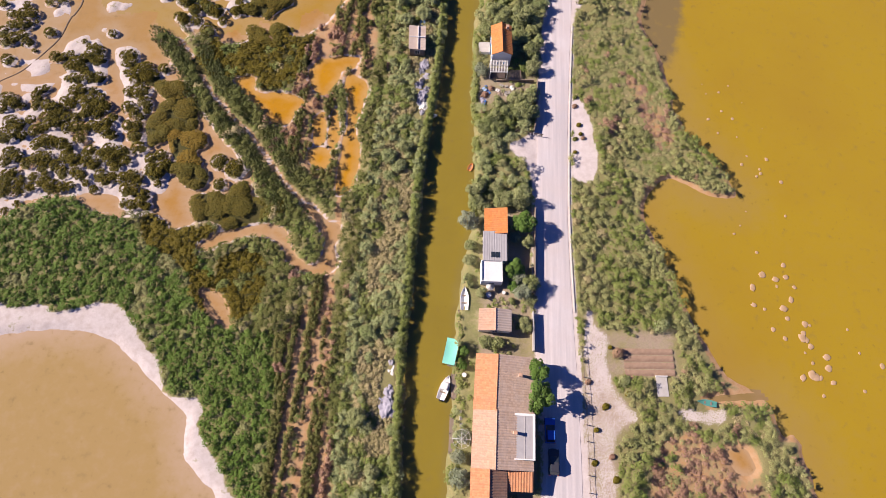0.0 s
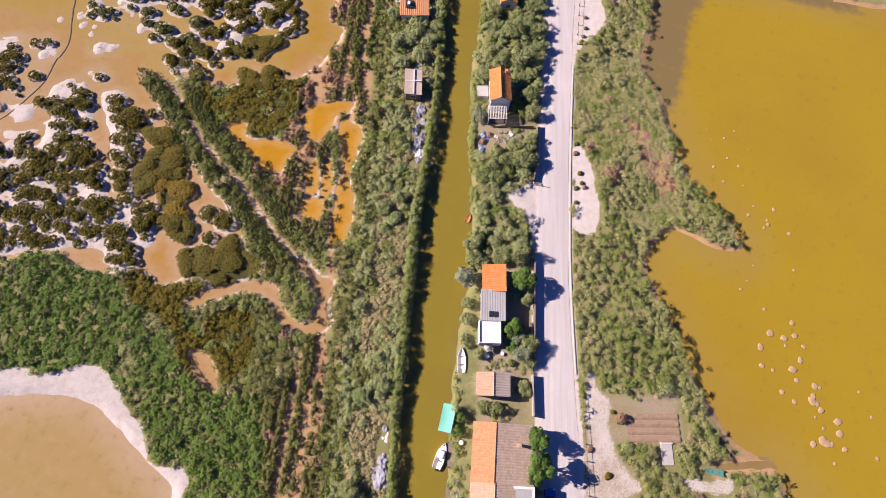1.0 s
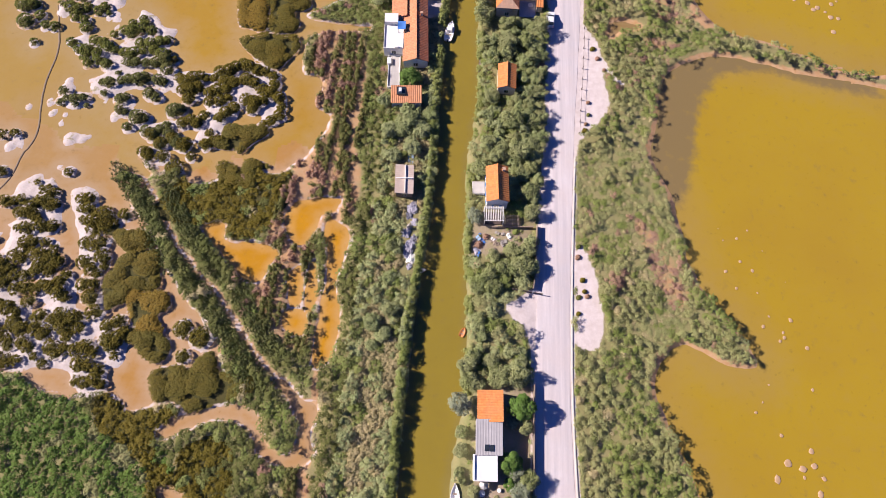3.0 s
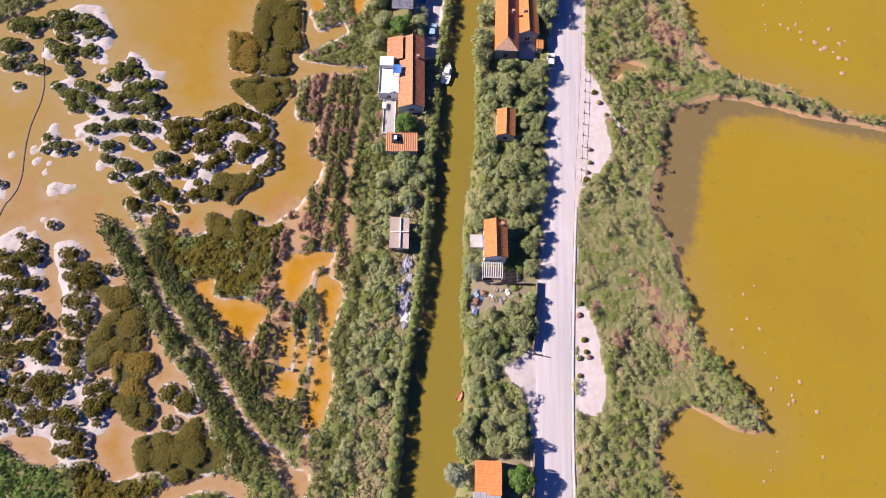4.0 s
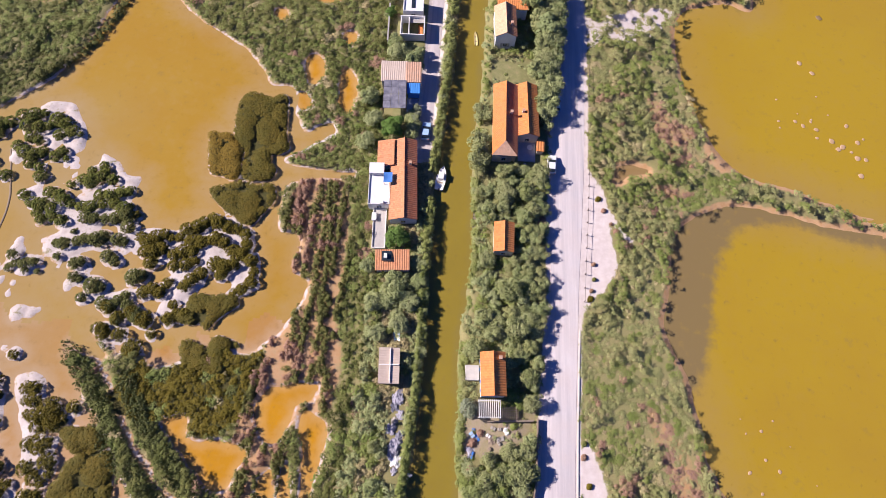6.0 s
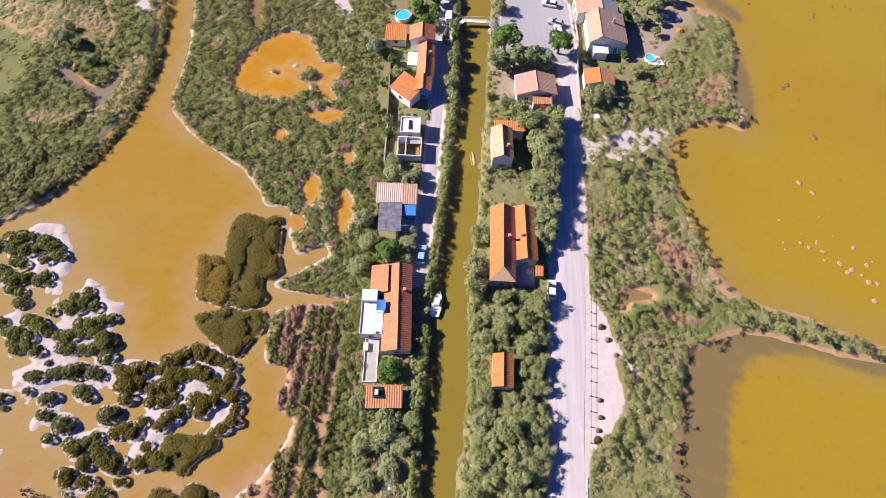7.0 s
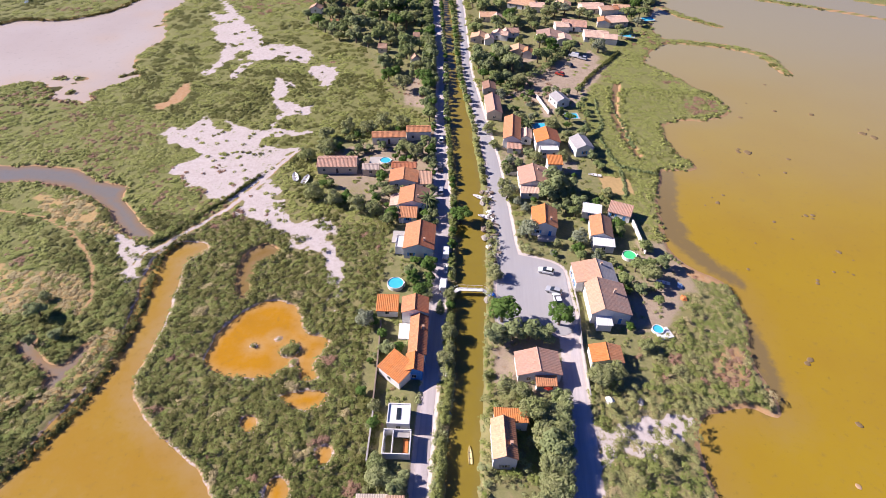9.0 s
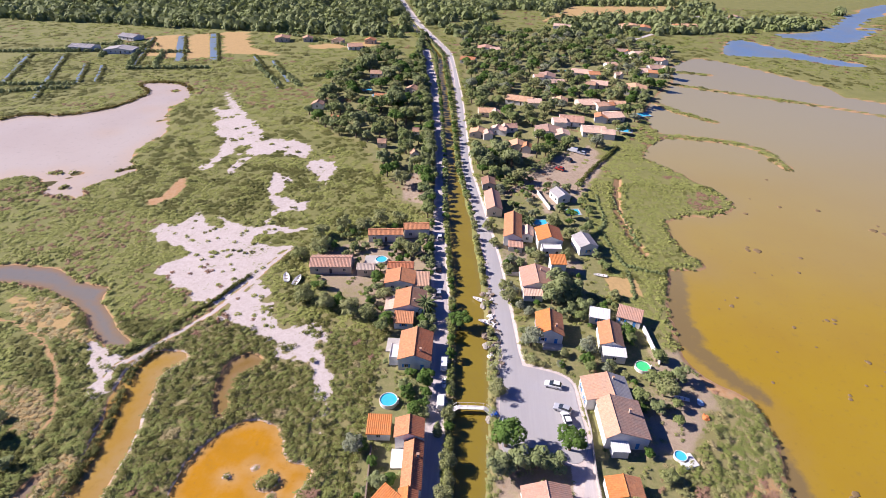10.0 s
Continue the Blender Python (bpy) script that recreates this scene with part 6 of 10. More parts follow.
house(10.7, 133.2, 4.4, 8.2, 3, 4.2, 1.2, T_PEACH, WHITE, "white two-storey house with pale orange roof", "y", "SEW", GREYWALL, 0.2, (1.2, -1.5), roof_b=T_ORANGE)
annex(12.3, 138.9, 6.4, 3.2, 1, 3.6, T_BRIGHT, WHITE, "house wing with bright orange lean-to roof", 0.7, "N", None, name="house", low="N")
house(18.6, 152.4, 9.2, 6.0, 5, 2.8, 1.5, T_PINK, WHITE, "low house with pinkish tiled roof", "y", "SEW", None, 0.3)
annex(20.2, 148.2, 4.2, 1.8, 5, 2.6, T_ORANGE, WHITE, "orange tiled porch of the pink-roofed house", 0.5, "", None, name="porch")
house(34, 156.4, 6.8, 4.7, 2, 2.6, 0.9, T_BRIGHT, WHITE, "garage with bright orange tiled roof", "y", "S", None, 0.2, None, "garage", roof_b=T_ORANGE)
house(36.8, 172.8, 9.2, 10.4, 2, 3.4, 1.9, T_PALE, WHITE, "large white house with pale weathered and brown lichened roof", "y", "SE", BLUEP, 0.25, (1.6, 1.0), roof_b=T_BROWNISH, apex=-2.1)
house(34.9, 181.8, 10.4, 7.2, 4, 3.2, 1.6, T_PALE, WHITE, "north wing of the large house with peach and grey roof", "y", "EW", BLUEP, 0.2, (1.9, 1.8), roof_b=T_GREY, apex=0.8)
annex(35.2, 166.2, 3.4, 2.0, 2, 2.5, BOATWHITE, WHITE, "white slatted veranda roof before the large house", 0.3, "", None, name="veranda", tile=False)
house(23.9, 203.6, 6.8, 8.6, -3, 3.4, 1.6, T_BRIGHT, WHITE, "white house with bright orange roof and blue shutters", "y", "SW", BLUEP, 0.3, (1.6, -2.0), roof_b=T_ORANGE)
house(39.6, 201.1, 5.6, 8.6, -4, 3.2, 1.2, T_ORANGE, WHITE, "white house with orange tiled roof", "y", "SE", None, 0.3, None, roof_b=T_BROWN)
annex(39.6, 195.2, 5.6, 3.0, -4, 2.8, WHITE, WHITE, "white covered porch of the house", 0.4, "S", None, name="porch", tile=False)
annex(47.0, 210.8, 6.4, 4.6, -20, 3.0, T_PINK, WHITE, "small white house with pale pink roof", 0.6, "S", BLUEP, name="house")
house(22.2, 225.0, 9.0, 9.4, 3, 3.2, 1.5, T_PINK, WHITE, "house with pinkish tiled roof beside the lane", "y", "SW", None, 0.3, (1.5, 2.0))
annex(29.5, 233.5, 4.6, 4.2, 3, 4.6, T_BRIGHT, WHITE, "small tower-like white house with orange roof", 0.7, "S", None, name="house", low="S")
house(16.4, 254.0, 5.6, 15.5, -3, 3.8, 1.3, T_ORANGE, WHITE, "long house with tan tiled roof beside the lane", "y", "SW", None, 0.3)
house(28.2, 249.4, 8.0, 8.2, 4, 3.8, 1.5, T_BRIGHT, WHITE, "white house with orange tiled roof", "y", "SE", None, 0.3, None, roof_b=T_RED)
annex(28.6, 243.0, 6.4, 3.0, 4, 2.8, WHITE, WHITE, "white flat-roofed porch of the house", 0, "S", None, 0.1, name="porch")
house(40.0, 247.4, 6.0, 7.6, 14, 3.2, 1.2, T_GREY, WHITE, "white house with pale grey roof and blue trim", "y", "SE", BLUEP, 0.2)
house(9.9, 272.7, 5.6, 14.0, 4, 3.2, 1.4, T_PINK, CREAM, "old house with pale tiled roof beside the lane", "y", "SW", None, 0.2)
house(8.4, 290, 5.0, 6.4, 4, 2.6, 0.9, T_BROWN, GREYWALL, "brown roofed barn beside the lane", "y", "S", None, 0.2, None, "barn")

house(36.0, 282.4, 5.4, 6.6, 24, 2.8, 1.1, T_GREY, WHITE, "small white house with grey roof beside the pool", "y", "SW", None, 0.25)
house(21.4, 252.6, 3.8, 6.0, -3, 2.6, 0.8, T_FADED, WHITE, "low wing with faded peach roof", "y", "SE", None, 0.2)
annex(38.6, 210.4, 5.2, 4.0, -10, 2.6, WHITE, WHITE, "white covered patio between two houses", 0.3, "S", BLUEP, name="porch", tile=False)
annex(20.8, 218.6, 5.4, 3.0, 3, 2.6, T_FADED, WHITE, "peach tiled porch of the pinkish house", 0.5, "S", None, name="porch")
annex(24.6, 198.0, 5.2, 2.4, -3, 0.4, CONCRETE, CONCRETE, "pale concrete terrace before the white house", 0, "", None, name="terrace")
annex(17.0, 244.6, 4.6, 3.2, -3, 2.5, T_PINK, WHITE, "small tiled porch at the end of the long house", 0.5, "S", None, name="porch")

# ---- buildings of the west bank ----
boathouse = annex(-7.9, 57.6, 3.1, 5.8, 3, 2.7, T_TAN, WOODM, "wooden boathouse with tan sheet roof and white battens", 0.35, "S", None, name="boathouse", tile=False, low="E")
part("batten", box(bmesh.new(), -1.7, 1.7, 0.05, 0.2, 2.5, 2.9), WHITE, boathouse)
part("ridge_batten", box(bmesh.new(), 0.1, 0.24, -3.0, 3.0, 2.6, 2.87), WHITE, boathouse)
# East slope's darker red stands in for its turn away from the sun.
house(-8.5, 93.9, 5.1, 17.2, 4.3, 2.6, 1.0, T_ORANGE, WHITE, "long canal house with orange roof, east slope toned dark as shaded", "y", "SEW", None, 0.2, (1.4, 3.0), roof_b=T_SHADEDRED, apex=0.25)
annex(-12.95, 91.3, 4.2, 6.4, 3, 2.55, WHITE, WHITE, "white roof terrace with a blue awning", 0, "WS", None, 0.12, name="terrace")
annex(-12.4, 99.3, 2.9, 5.4, 4, 3.3, T_ORANGE, WHITE, "house wing with red tiled lean-to roof", 0.7, "W", None, name="house", low="W")
annex(-13.8, 95.5, 2.9, 2.3, 3, 3.5, WHITE, WHITE, "small white room on the roof terrace", 0, "", None, 0.0, name="roof_room")
annex(-12.4, 83.9, 2.6, 8.2, 3, 0.6, CONCRETE, WHITE, "pale walled yard beside the canal house", 0, "", None, 0.15, name="terrace")
annex(-9.1, 77.0, 6.0, 3.4, 4, 2.7, T_ORANGE, WHITE, "small annex with orange roof and grey panel", 0.5, "S", None)
annex(-12.5, 119.0, 5.2, 4.2, 3, 3.2, T_TAN, WHITE, "house with weathered tan roof beside the lane", 0.6, "", None, name="house")
annex(-8.4, 119.0, 2.9, 4.2, 3, 3.3, T_PALE, WHITE, "house wing with brownish tiled roof", 0.6, "E", BLUEP, name="house")
shaded = pergola(-11.9, 113.4, 4.8, 7.0, 3, 2.6, "dark pergola with mottled shade cloth beside the house", 14)
for kx in range(3):
    for ky in range(4):
        part("shade_panel", box(bmesh.new(), -2.35 + 1.57 * kx, -0.83 + 1.57 * kx, -3.45 + 1.74 * ky, -1.76 + 1.74 * ky, 2.87 + 0.02 * ((kx + ky) % 2), 2.9 + 0.02 * ((kx + ky) % 2)), SHADE, shaded)
bench = annex(-8.2, 115.6, 2.4, 2.2, 3, 2.5, BLUEP, BLUEP, "blue painted porch with blue roof", 0.3, "", None, name="porch", tile=False)
annex(-8.3, 112.4, 2.3, 3.8, 3, 0.35, COURT, COURT, "bluish concrete terrace beside the pergola", 0, "", None, name="terrace")
annex(-9.9, 137.9, 4.5, 4.6, 2, 2.6, WHITE, WHITE, "white flat-roofed hut beside the lane", 0, "S", None, 0.2, name="hut")
yard = thing("courtyard", -9.7, 132.2, 0.4, 2, "open white-walled courtyard with dark grey floor", "courtyard", "canal village buildings")
FOOT.append((-9.7, 132.2, 2.9, 2.9, 0))
part("floor_slab", box(bmesh.new(), -2.5, 2.5, -2.4, 2.4, -0.3, 0.12), COURT, yard)
for x0, x1, y0, y1, h in ((-2.7, -2.5, -2.4, 2.4, 2.2), (2.5, 2.7, -2.4, 2.4, 2.2), (-2.7, 2.7, -2.6, -2.4, 2.3), (-2.7, 2.7, 2.4, 2.6, 2.4), (-0.9, -0.72, -2.4, 2.4, 2.2)):
    part("wall", box(bmesh.new(), x0, x1, y0, y1, -0.4, h, 0.01), WHITE, yard)
part("cushion", box(bmesh.new(), 1.2, 2.2, -1.4, 1.6, 0.125, 0.7, 0.12), ORANGEP, yard, "faded orange cushion")
part("lean_to", box(bmesh.new(), -0.6, 2.4, 1.2, 2.38, 1.6, 1.7, 0.02), GREYWALL, yard)
annex(-11.7, 149.0, 6.2, 4.8, -38, 3.7, T_BRIGHT, WHITE, "white west wing with bright orange lean-to roof", 1.0, "SW", None, name="house")
# T_RED on these east slopes paints in their shade.
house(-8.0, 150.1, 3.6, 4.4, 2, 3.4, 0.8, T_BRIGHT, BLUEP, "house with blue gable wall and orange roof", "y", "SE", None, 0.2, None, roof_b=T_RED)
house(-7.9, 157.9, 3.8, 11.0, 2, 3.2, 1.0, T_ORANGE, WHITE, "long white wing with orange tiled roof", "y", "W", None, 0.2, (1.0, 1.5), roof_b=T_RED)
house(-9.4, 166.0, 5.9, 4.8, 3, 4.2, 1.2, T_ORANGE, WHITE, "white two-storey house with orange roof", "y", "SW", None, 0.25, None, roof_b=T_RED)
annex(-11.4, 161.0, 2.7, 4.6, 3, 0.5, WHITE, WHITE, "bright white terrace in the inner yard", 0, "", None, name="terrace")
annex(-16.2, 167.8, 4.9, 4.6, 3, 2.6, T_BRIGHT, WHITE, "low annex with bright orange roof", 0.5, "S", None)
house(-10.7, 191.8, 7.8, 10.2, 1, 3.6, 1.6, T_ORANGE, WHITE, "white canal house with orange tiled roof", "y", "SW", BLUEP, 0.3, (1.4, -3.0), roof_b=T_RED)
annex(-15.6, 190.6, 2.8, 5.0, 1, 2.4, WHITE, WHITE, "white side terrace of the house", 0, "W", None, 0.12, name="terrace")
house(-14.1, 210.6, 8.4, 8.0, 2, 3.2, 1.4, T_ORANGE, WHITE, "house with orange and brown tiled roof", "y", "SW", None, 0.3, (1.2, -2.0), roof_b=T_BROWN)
annex(-15.2, 203.8, 5.0, 4.2, 2, 2.6, T_ORANGE, WHITE, "lean-to with orange roof and blue door", 0.5, "S", BLUEP)
house(-18.4, 221.6, 8.6, 6.6, 3, 2.8, 1.1, T_ORANGE, WHITE, "house with orange tiled roof", "y", "SW", None, 0.25)
annex(-12.0, 221.6, 4.4, 6.2, 3, 2.8, T_PALE, WHITE, "white wing with pale tiled roof", 0.5, "SE", None)
house(-19, 227.6, 7.8, 3.4, 4, 3.0, 0.7, T_RED, WHITE, "low house with red tiled roof", "x", "W", None, 0.2)
house(-40.6, 228, 12.4, 6.2, 6, 2.7, 1.1, T_PINK, CREAM, "long low house with pinkish roof", "x", "SW", None, 0.25)
house(-29.6, 226.4, 5.2, 3.4, 5, 2.5, 0.8, T_TAN, CREAM, "small shed with tan roof", "x", "S", None, 0.2, None, "shed")
house(-26.5, 246.8, 11.5, 4.0, 8, 2.8, 0.8, T_ORANGE, WHITE, "long low house with orange roof", "x", "S", None, 0.2)
house(-16.5, 250.6, 8.5, 4.2, 8, 3.4, 0.8, T_ORANGE, WHITE, "house wing with orange roof", "x", "S", None, 0.2)

annex(-28.2, 233.4, 6.0, 4.6, 4, 0.4, CONCRETE, CONCRETE, "pale paved terrace round the garden pool", 0, "", None, name="terrace")
annex(-17.0, 195.0, 3.2, 5.0, 1, 0.35, CONCRETE, CONCRETE, "pale paved terrace beside the canal house", 0, "", None, name="terrace")
annex(-19.6, 210.0, 2.8, 5.6, 2, 2.4, T_FADED, WHITE, "lean-to with faded peach roof", 0.5, "W", None, low="W")

# ---- the village further north ----
far_roofs = [T_ORANGE, T_FADED, T_BRIGHT, T_PALE, T_BROWN]
far_labels = {T_ORANGE: "distant white house with orange tiled roof", T_FADED: "distant white house with faded peach tiled roof", T_BRIGHT: "distant white house with bright orange roof", T_PALE: "distant white house with pale tiled roof", T_BROWN: "distant white house with brown tiled roof", T_PEACH: "distant white house with peach orange tiled roof", T_PINK: "distant white house with pinkish tiled roof", T_BROWNISH: "distant white house with lichened brown tiled roof"}
NORTH_EAST = [(47, 449, 10.4), (71, 462, 13.1), (52, 436, 8.1), (78, 437, 10.4), (94, 484, 7.3), (94, 459, 3.9), (112, 471, 11.7), (124, 481, 10.1), (99, 431, 13.0), (130, 503, 8.8), (122, 520, 9.2), (110, 525, 7.3), (27, 399, 14.2), (50, 400, 7.4), (65, 398, 12.2), (74, 378, 11.1), (81, 398, 8.8), (52, 369, 12.2), (61, 355, 11.5), (38, 351, 12.0), (20, 354, 5.7), (13, 350, 5.7), (4, 345, 8.0), (8, 376, 8.5), (22, 331, 7.5), (8, 517, 12.3), (-4, 482, 10.1), (139, 625, 19.0), (192, 636, 16.9), (256, 690, 12.2), (74, 612, 10.5)]
NORTH_WEST = [(-271, 472, 16.8), (-243, 469, 19.4), (-257, 507, 14.9), (-147, 522, 10.6), (-128, 525, 7.1), (-104, 522, 7.9), (-88, 507, 10.5), (-80, 527, 7.9), (-82, 375, 6.0), (-61, 438, 7.1), (-51, 392, 6.4), (-35, 409, 6.7), (-68, 354, 4.0), (-26, 342, 2.9), (-40, 326, 3.8), (-24, 315, 3.5)]
pick = random.Random(5)
for k, (x, y, w) in enumerate(NORTH_EAST + NORTH_WEST):
    r = far_roofs[pick.choice((0, 0, 0, 1, 3, 3, 3, 4))] if x < 0 else pick.choice((T_FADED, T_FADED, T_PEACH, T_PINK, T_BROWNISH))
    if x < -200:
        r = T_GREY
    house(x, y, w, min(w * 0.85, 10), pick.uniform(-18, 18), 2.5, 1.3, r, pick.choice((WHITE, WHITE, CREAM)), far_labels.get(r, "distant long grey-roofed farm shed"), pick.choice("xxy"), "S", None, 0.3, None, "house" if x > -200 else "farm_shed")
    if x > 0:
        s = pick.choice((-1, 1))
        house(x + s * w * 0.55, y - 0.3 * w, w * 0.55, w * 0.6, pick.uniform(-15, 15), 2.8, 1.0, pick.choice((T_PALE, T_FADED, T_ORANGE)), WHITE, "distant low wing with tiled roof", pick.choice("xy"), "", None, 0.3)

# ---- trees ----


def leaf_cloud(centers, radii, count, size, seed, flat=0.8, slim=1.0):
    """Leaves as small quads over the shells of several lumps; uneven, with gaps."""
    r = np.random.default_rng(seed)
    pick_ = r.choice(len(centers), count, p=np.array(radii) ** 2 / np.sum(np.array(radii) ** 2))
    d = r.normal(size=(count, 3))
    d /= np.linalg.norm(d, axis=1)[:, None]
    d[:, 2] = np.where(d[:, 2] < -0.35, -d[:, 2], d[:, 2])
    c = np.array(centers)[pick_] + d * (np.array(radii)[pick_] * r.uniform(0.62 if slim > 1 else 0.72, 1.14 if slim > 1 else 1.08, count))[:, None] * (1, 1, flat)
    n = d + r.normal(size=(count, 3)) * (0.42 if slim > 1 else 0.24) + (0, 0, 0.45)
    n /= np.linalg.norm(n, axis=1)[:, None]
    u = np.cross(n, r.normal(size=(count, 3)))
    u /= np.linalg.norm(u, axis=1)[:, None]
    v = np.cross(n, u)
    s = size * r.uniform(0.6, 1.3, count)[:, None]
    verts = np.stack([c - u * s / slim - v * s * 0.5, c + u * s / slim - v * s * 0.5, c + v * s * 1.1 * slim - n * s * 0.2], 1).reshape(-1, 3)
    return verts, np.arange(count * 3).reshape(-1, 3)


def crown_mesh(name, r, h, base, leaves, size, material, seed, lumps=7, spread=0.62, flat=0.8, slim=1.0):
    g = np.random.default_rng(seed)
    centers, radii = [(0, 0, base + h * 0.5)], [r * 0.62]
    for k in range(lumps):
        a = 2 * math.pi * (k + g.uniform(-0.3, 0.3)) / lumps
        d = r * spread * g.uniform(0.75, 1.1)
        centers.append((d * math.cos(a), d * math.sin(a), base + h * g.uniform(0.22, 0.72)))
        radii.append(r * g.uniform(0.28, 0.46))
    v, q = leaf_cloud(centers, radii, leaves, size, seed, flat * h / (2 * r) * 1.6 if h > 2 * r else flat, slim)
    ob = plain_object(name, v, q, material)
    me = ob.data
    bpy.data.objects.remove(ob)
    return me


def trunk_mesh(r, h, top, seed, limbs=4):
    g = random.Random(seed)
    bm = bmesh.new()
    bend = Vector((g.uniform(-0.15, 0.15) * r, g.uniform(-0.15, 0.15) * r, h * 0.5))
    tube(bm, (0, 0, -0.4), bend, 0.07 * r + 0.05, 6, 0.05 * r + 0.04)
    tube(bm, bend, (bend.x * 1.5, bend.y * 1.5, h), 0.05 * r + 0.04, 6, 0.03 * r + 0.03)
    for k in range(limbs):
        a = 2 * math.pi * k / limbs + g.uniform(-0.3, 0.3)
        s = Vector((bend.x, bend.y, h * g.uniform(0.45, 0.9)))
        tube(bm, s, (r * 0.6 * math.cos(a), r * 0.6 * math.sin(a), h + (top - h) * g.uniform(0.2, 0.6)), 0.03 * r + 0.02, 4, 0.015)
    me = bpy.data.meshes.new("trunk")
    bm.to_mesh(me)
    bm.free()
    me.materials.append(BARK)
    return me


SPECIES = {  # material, leaves, leaf size, crown height over radius, bare stem over radius, lumps, label
    "tamarisk": (F_TAMARISK, 1500, 0.080, 1.7, 0.12, 11, "feathery grey-green tamarisk tree on the bank"),
    "round_tree": (F_BRIGHT, 1300, 0.084, 1.7, 0.25, 7, "dense bright green broadleaf tree"),
    "olive_tree": (F_SILVER, 950, 0.090, 1.7, 0.2, 8, "silvery grey-green olive tree"),
    "dark_tree": (F_WOOD, 950, 0.098, 1.7, 0.25, 8, "dark green leafy tree"),
    "willow_shrub": (F_GREY, 1500, 0.080, 1.45, 0.05, 12, "dusty grey-green tall shrub on the bank"),
    "holm_oak": (F_WOOD, 950, 0.098, 1.6, 0.2, 9, "dense dark green spreading tree in a garden"),
    "bank_tree": (F_GREY, 1500, 0.080, 1.8, 0.15, 12, "tall dusty olive-green tree along the road"),
    "street_tree": (F_BRIGHT, 1300, 0.084, 1.7, 1.0, 8, "tall bright green tree between house and road"),
    "pine": (F_TREE, 950, 0.098, 1.3, 0.6, 8, "green umbrella-shaped tree in a garden"),
}
FEATHERY = ("tamarisk", "willow_shrub", "bank_tree", "olive_tree")
TREES = {}
tree_rng = random.Random(11)


def tree(kind, x, y, r, z=0.4):
    material, leaves, size, tall, stem, lumps, label = SPECIES[kind]
    key = (kind, tree_rng.randrange(5))
    m = pose(x, y, z, 0, 0, tree_rng.uniform(0, 360)) @ Matrix.Diagonal((r, r, r * tree_rng.uniform(0.85, 1.15), 1))
    if key not in TREES:
        e = thing(kind, x, y, z, 0, label, "tree", kind.replace("_", " ") + "s")
        part("trunk", trunk_mesh(1.0, stem + tall * 0.35, stem + tall, key[1] + 3), BARK, e)
        part("crown", crown_mesh("crown", 1.0, tall, stem, leaves, size, material, hash_of(kind) + key[1], lumps, slim=1.7 if kind in FEATHERY else 1.0), material, e)
        e.matrix_world = m
        TREES[key] = (e, e.scale.copy())
        return e
    src, sc = TREES[key]
    return copy_thing(src, m @ Matrix.Diagonal((1 / sc.x, 1 / sc.y, 1 / sc.z, 1)))


def hash_of(text):
    return sum(ord(c) * (i + 3) for i, c in enumerate(text)) % 1000


def trees(kind, rows):
    for x, y, r in rows:
        tree(kind, x, y, r)


trees("olive_tree", [(4.9, 16.1, 2.3), (5.6, -29.3, 2.0), (5.2, -26.2, 1.4), (6.2, 51.2, 1.9), (18.9, 198, 3.2), (33.4, 196.8, 2.8), (-20.8, 162.5, 2.6), (-7.2, 108.0, 1.2), (-7.25, 109.6, 1.3), (-7.2, 111.3, 1.2)])
trees("round_tree", [(15.4, 16.3, 2.5), (14.1, 7.1, 2.2), (14, 3.6, 1.3), (5.2, -8.4, 1.1), (5, -10.8, 1.1), (-8.7, 81.9, 2.5), (-11.7, 105.8, 2.8), (11.4, 166.3, 4), (24.9, 166.5, 3.3), (-7.4, 182, 2.4), (-9, 173.4, 2.2), (-19.9, 203.6, 2.5), (0.2, 204.2, 3.2), (42.6, 180.6, 1.7), (-12.3, 155.9, 1.5)])
trees("street_tree", [(18.1, -11.4, 2.1), (18.6, -15.4, 2.4), (17.8, -17.4, 1.5)])
trees("tamarisk", [(6.8, 61.5, 2.2), (17.2, 4.6, 1.7), (16.6, 12.9, 1.4), (17, 52.8, 1.7), (12.4, 41.2, 2.3), (15.2, 41.4, 2.4), (9.4, 39.7, 2.0), (16.4, 44.8, 1.9), (13.4, 44.6, 1.8), (10.2, 43.2, 1.6), (7.4, 37.4, 2.0), (10.2, 37.4, 1.9), (5.6, 11.6, 1.3), (6.2, 20.2, 1.8), (6.0, 22.6, 1.9), (5.9, 4.0, 0.8), (8.0, 19.6, 1.6), (11.5, 21.2, 2.0), (14.6, 21.4, 2.1), (9.1, -6.6, 1.5), (11.4, -6.8, 1.4), (16.3, -3.3, 1.3), (5.6, 8.6, 1.4), (5.4, 5.2, 1.0), (16.6, 57, 1.9), (16.8, 62.6, 1.6), (17.4, 67.3, 1.6), (6.9, 111.2, 2.6), (6.6, 103.2, 2.8), (6.2, 99.4, 2.5), (19.6, 136, 3.7), (19.9, 129.5, 3.4), (19.0, 122.5, 3.2), (18.9, 112.6, 2.4), (17.0, 140.7, 3.4), (12, 92.8, 2.2), (15.9, 92.9, 2.2)])
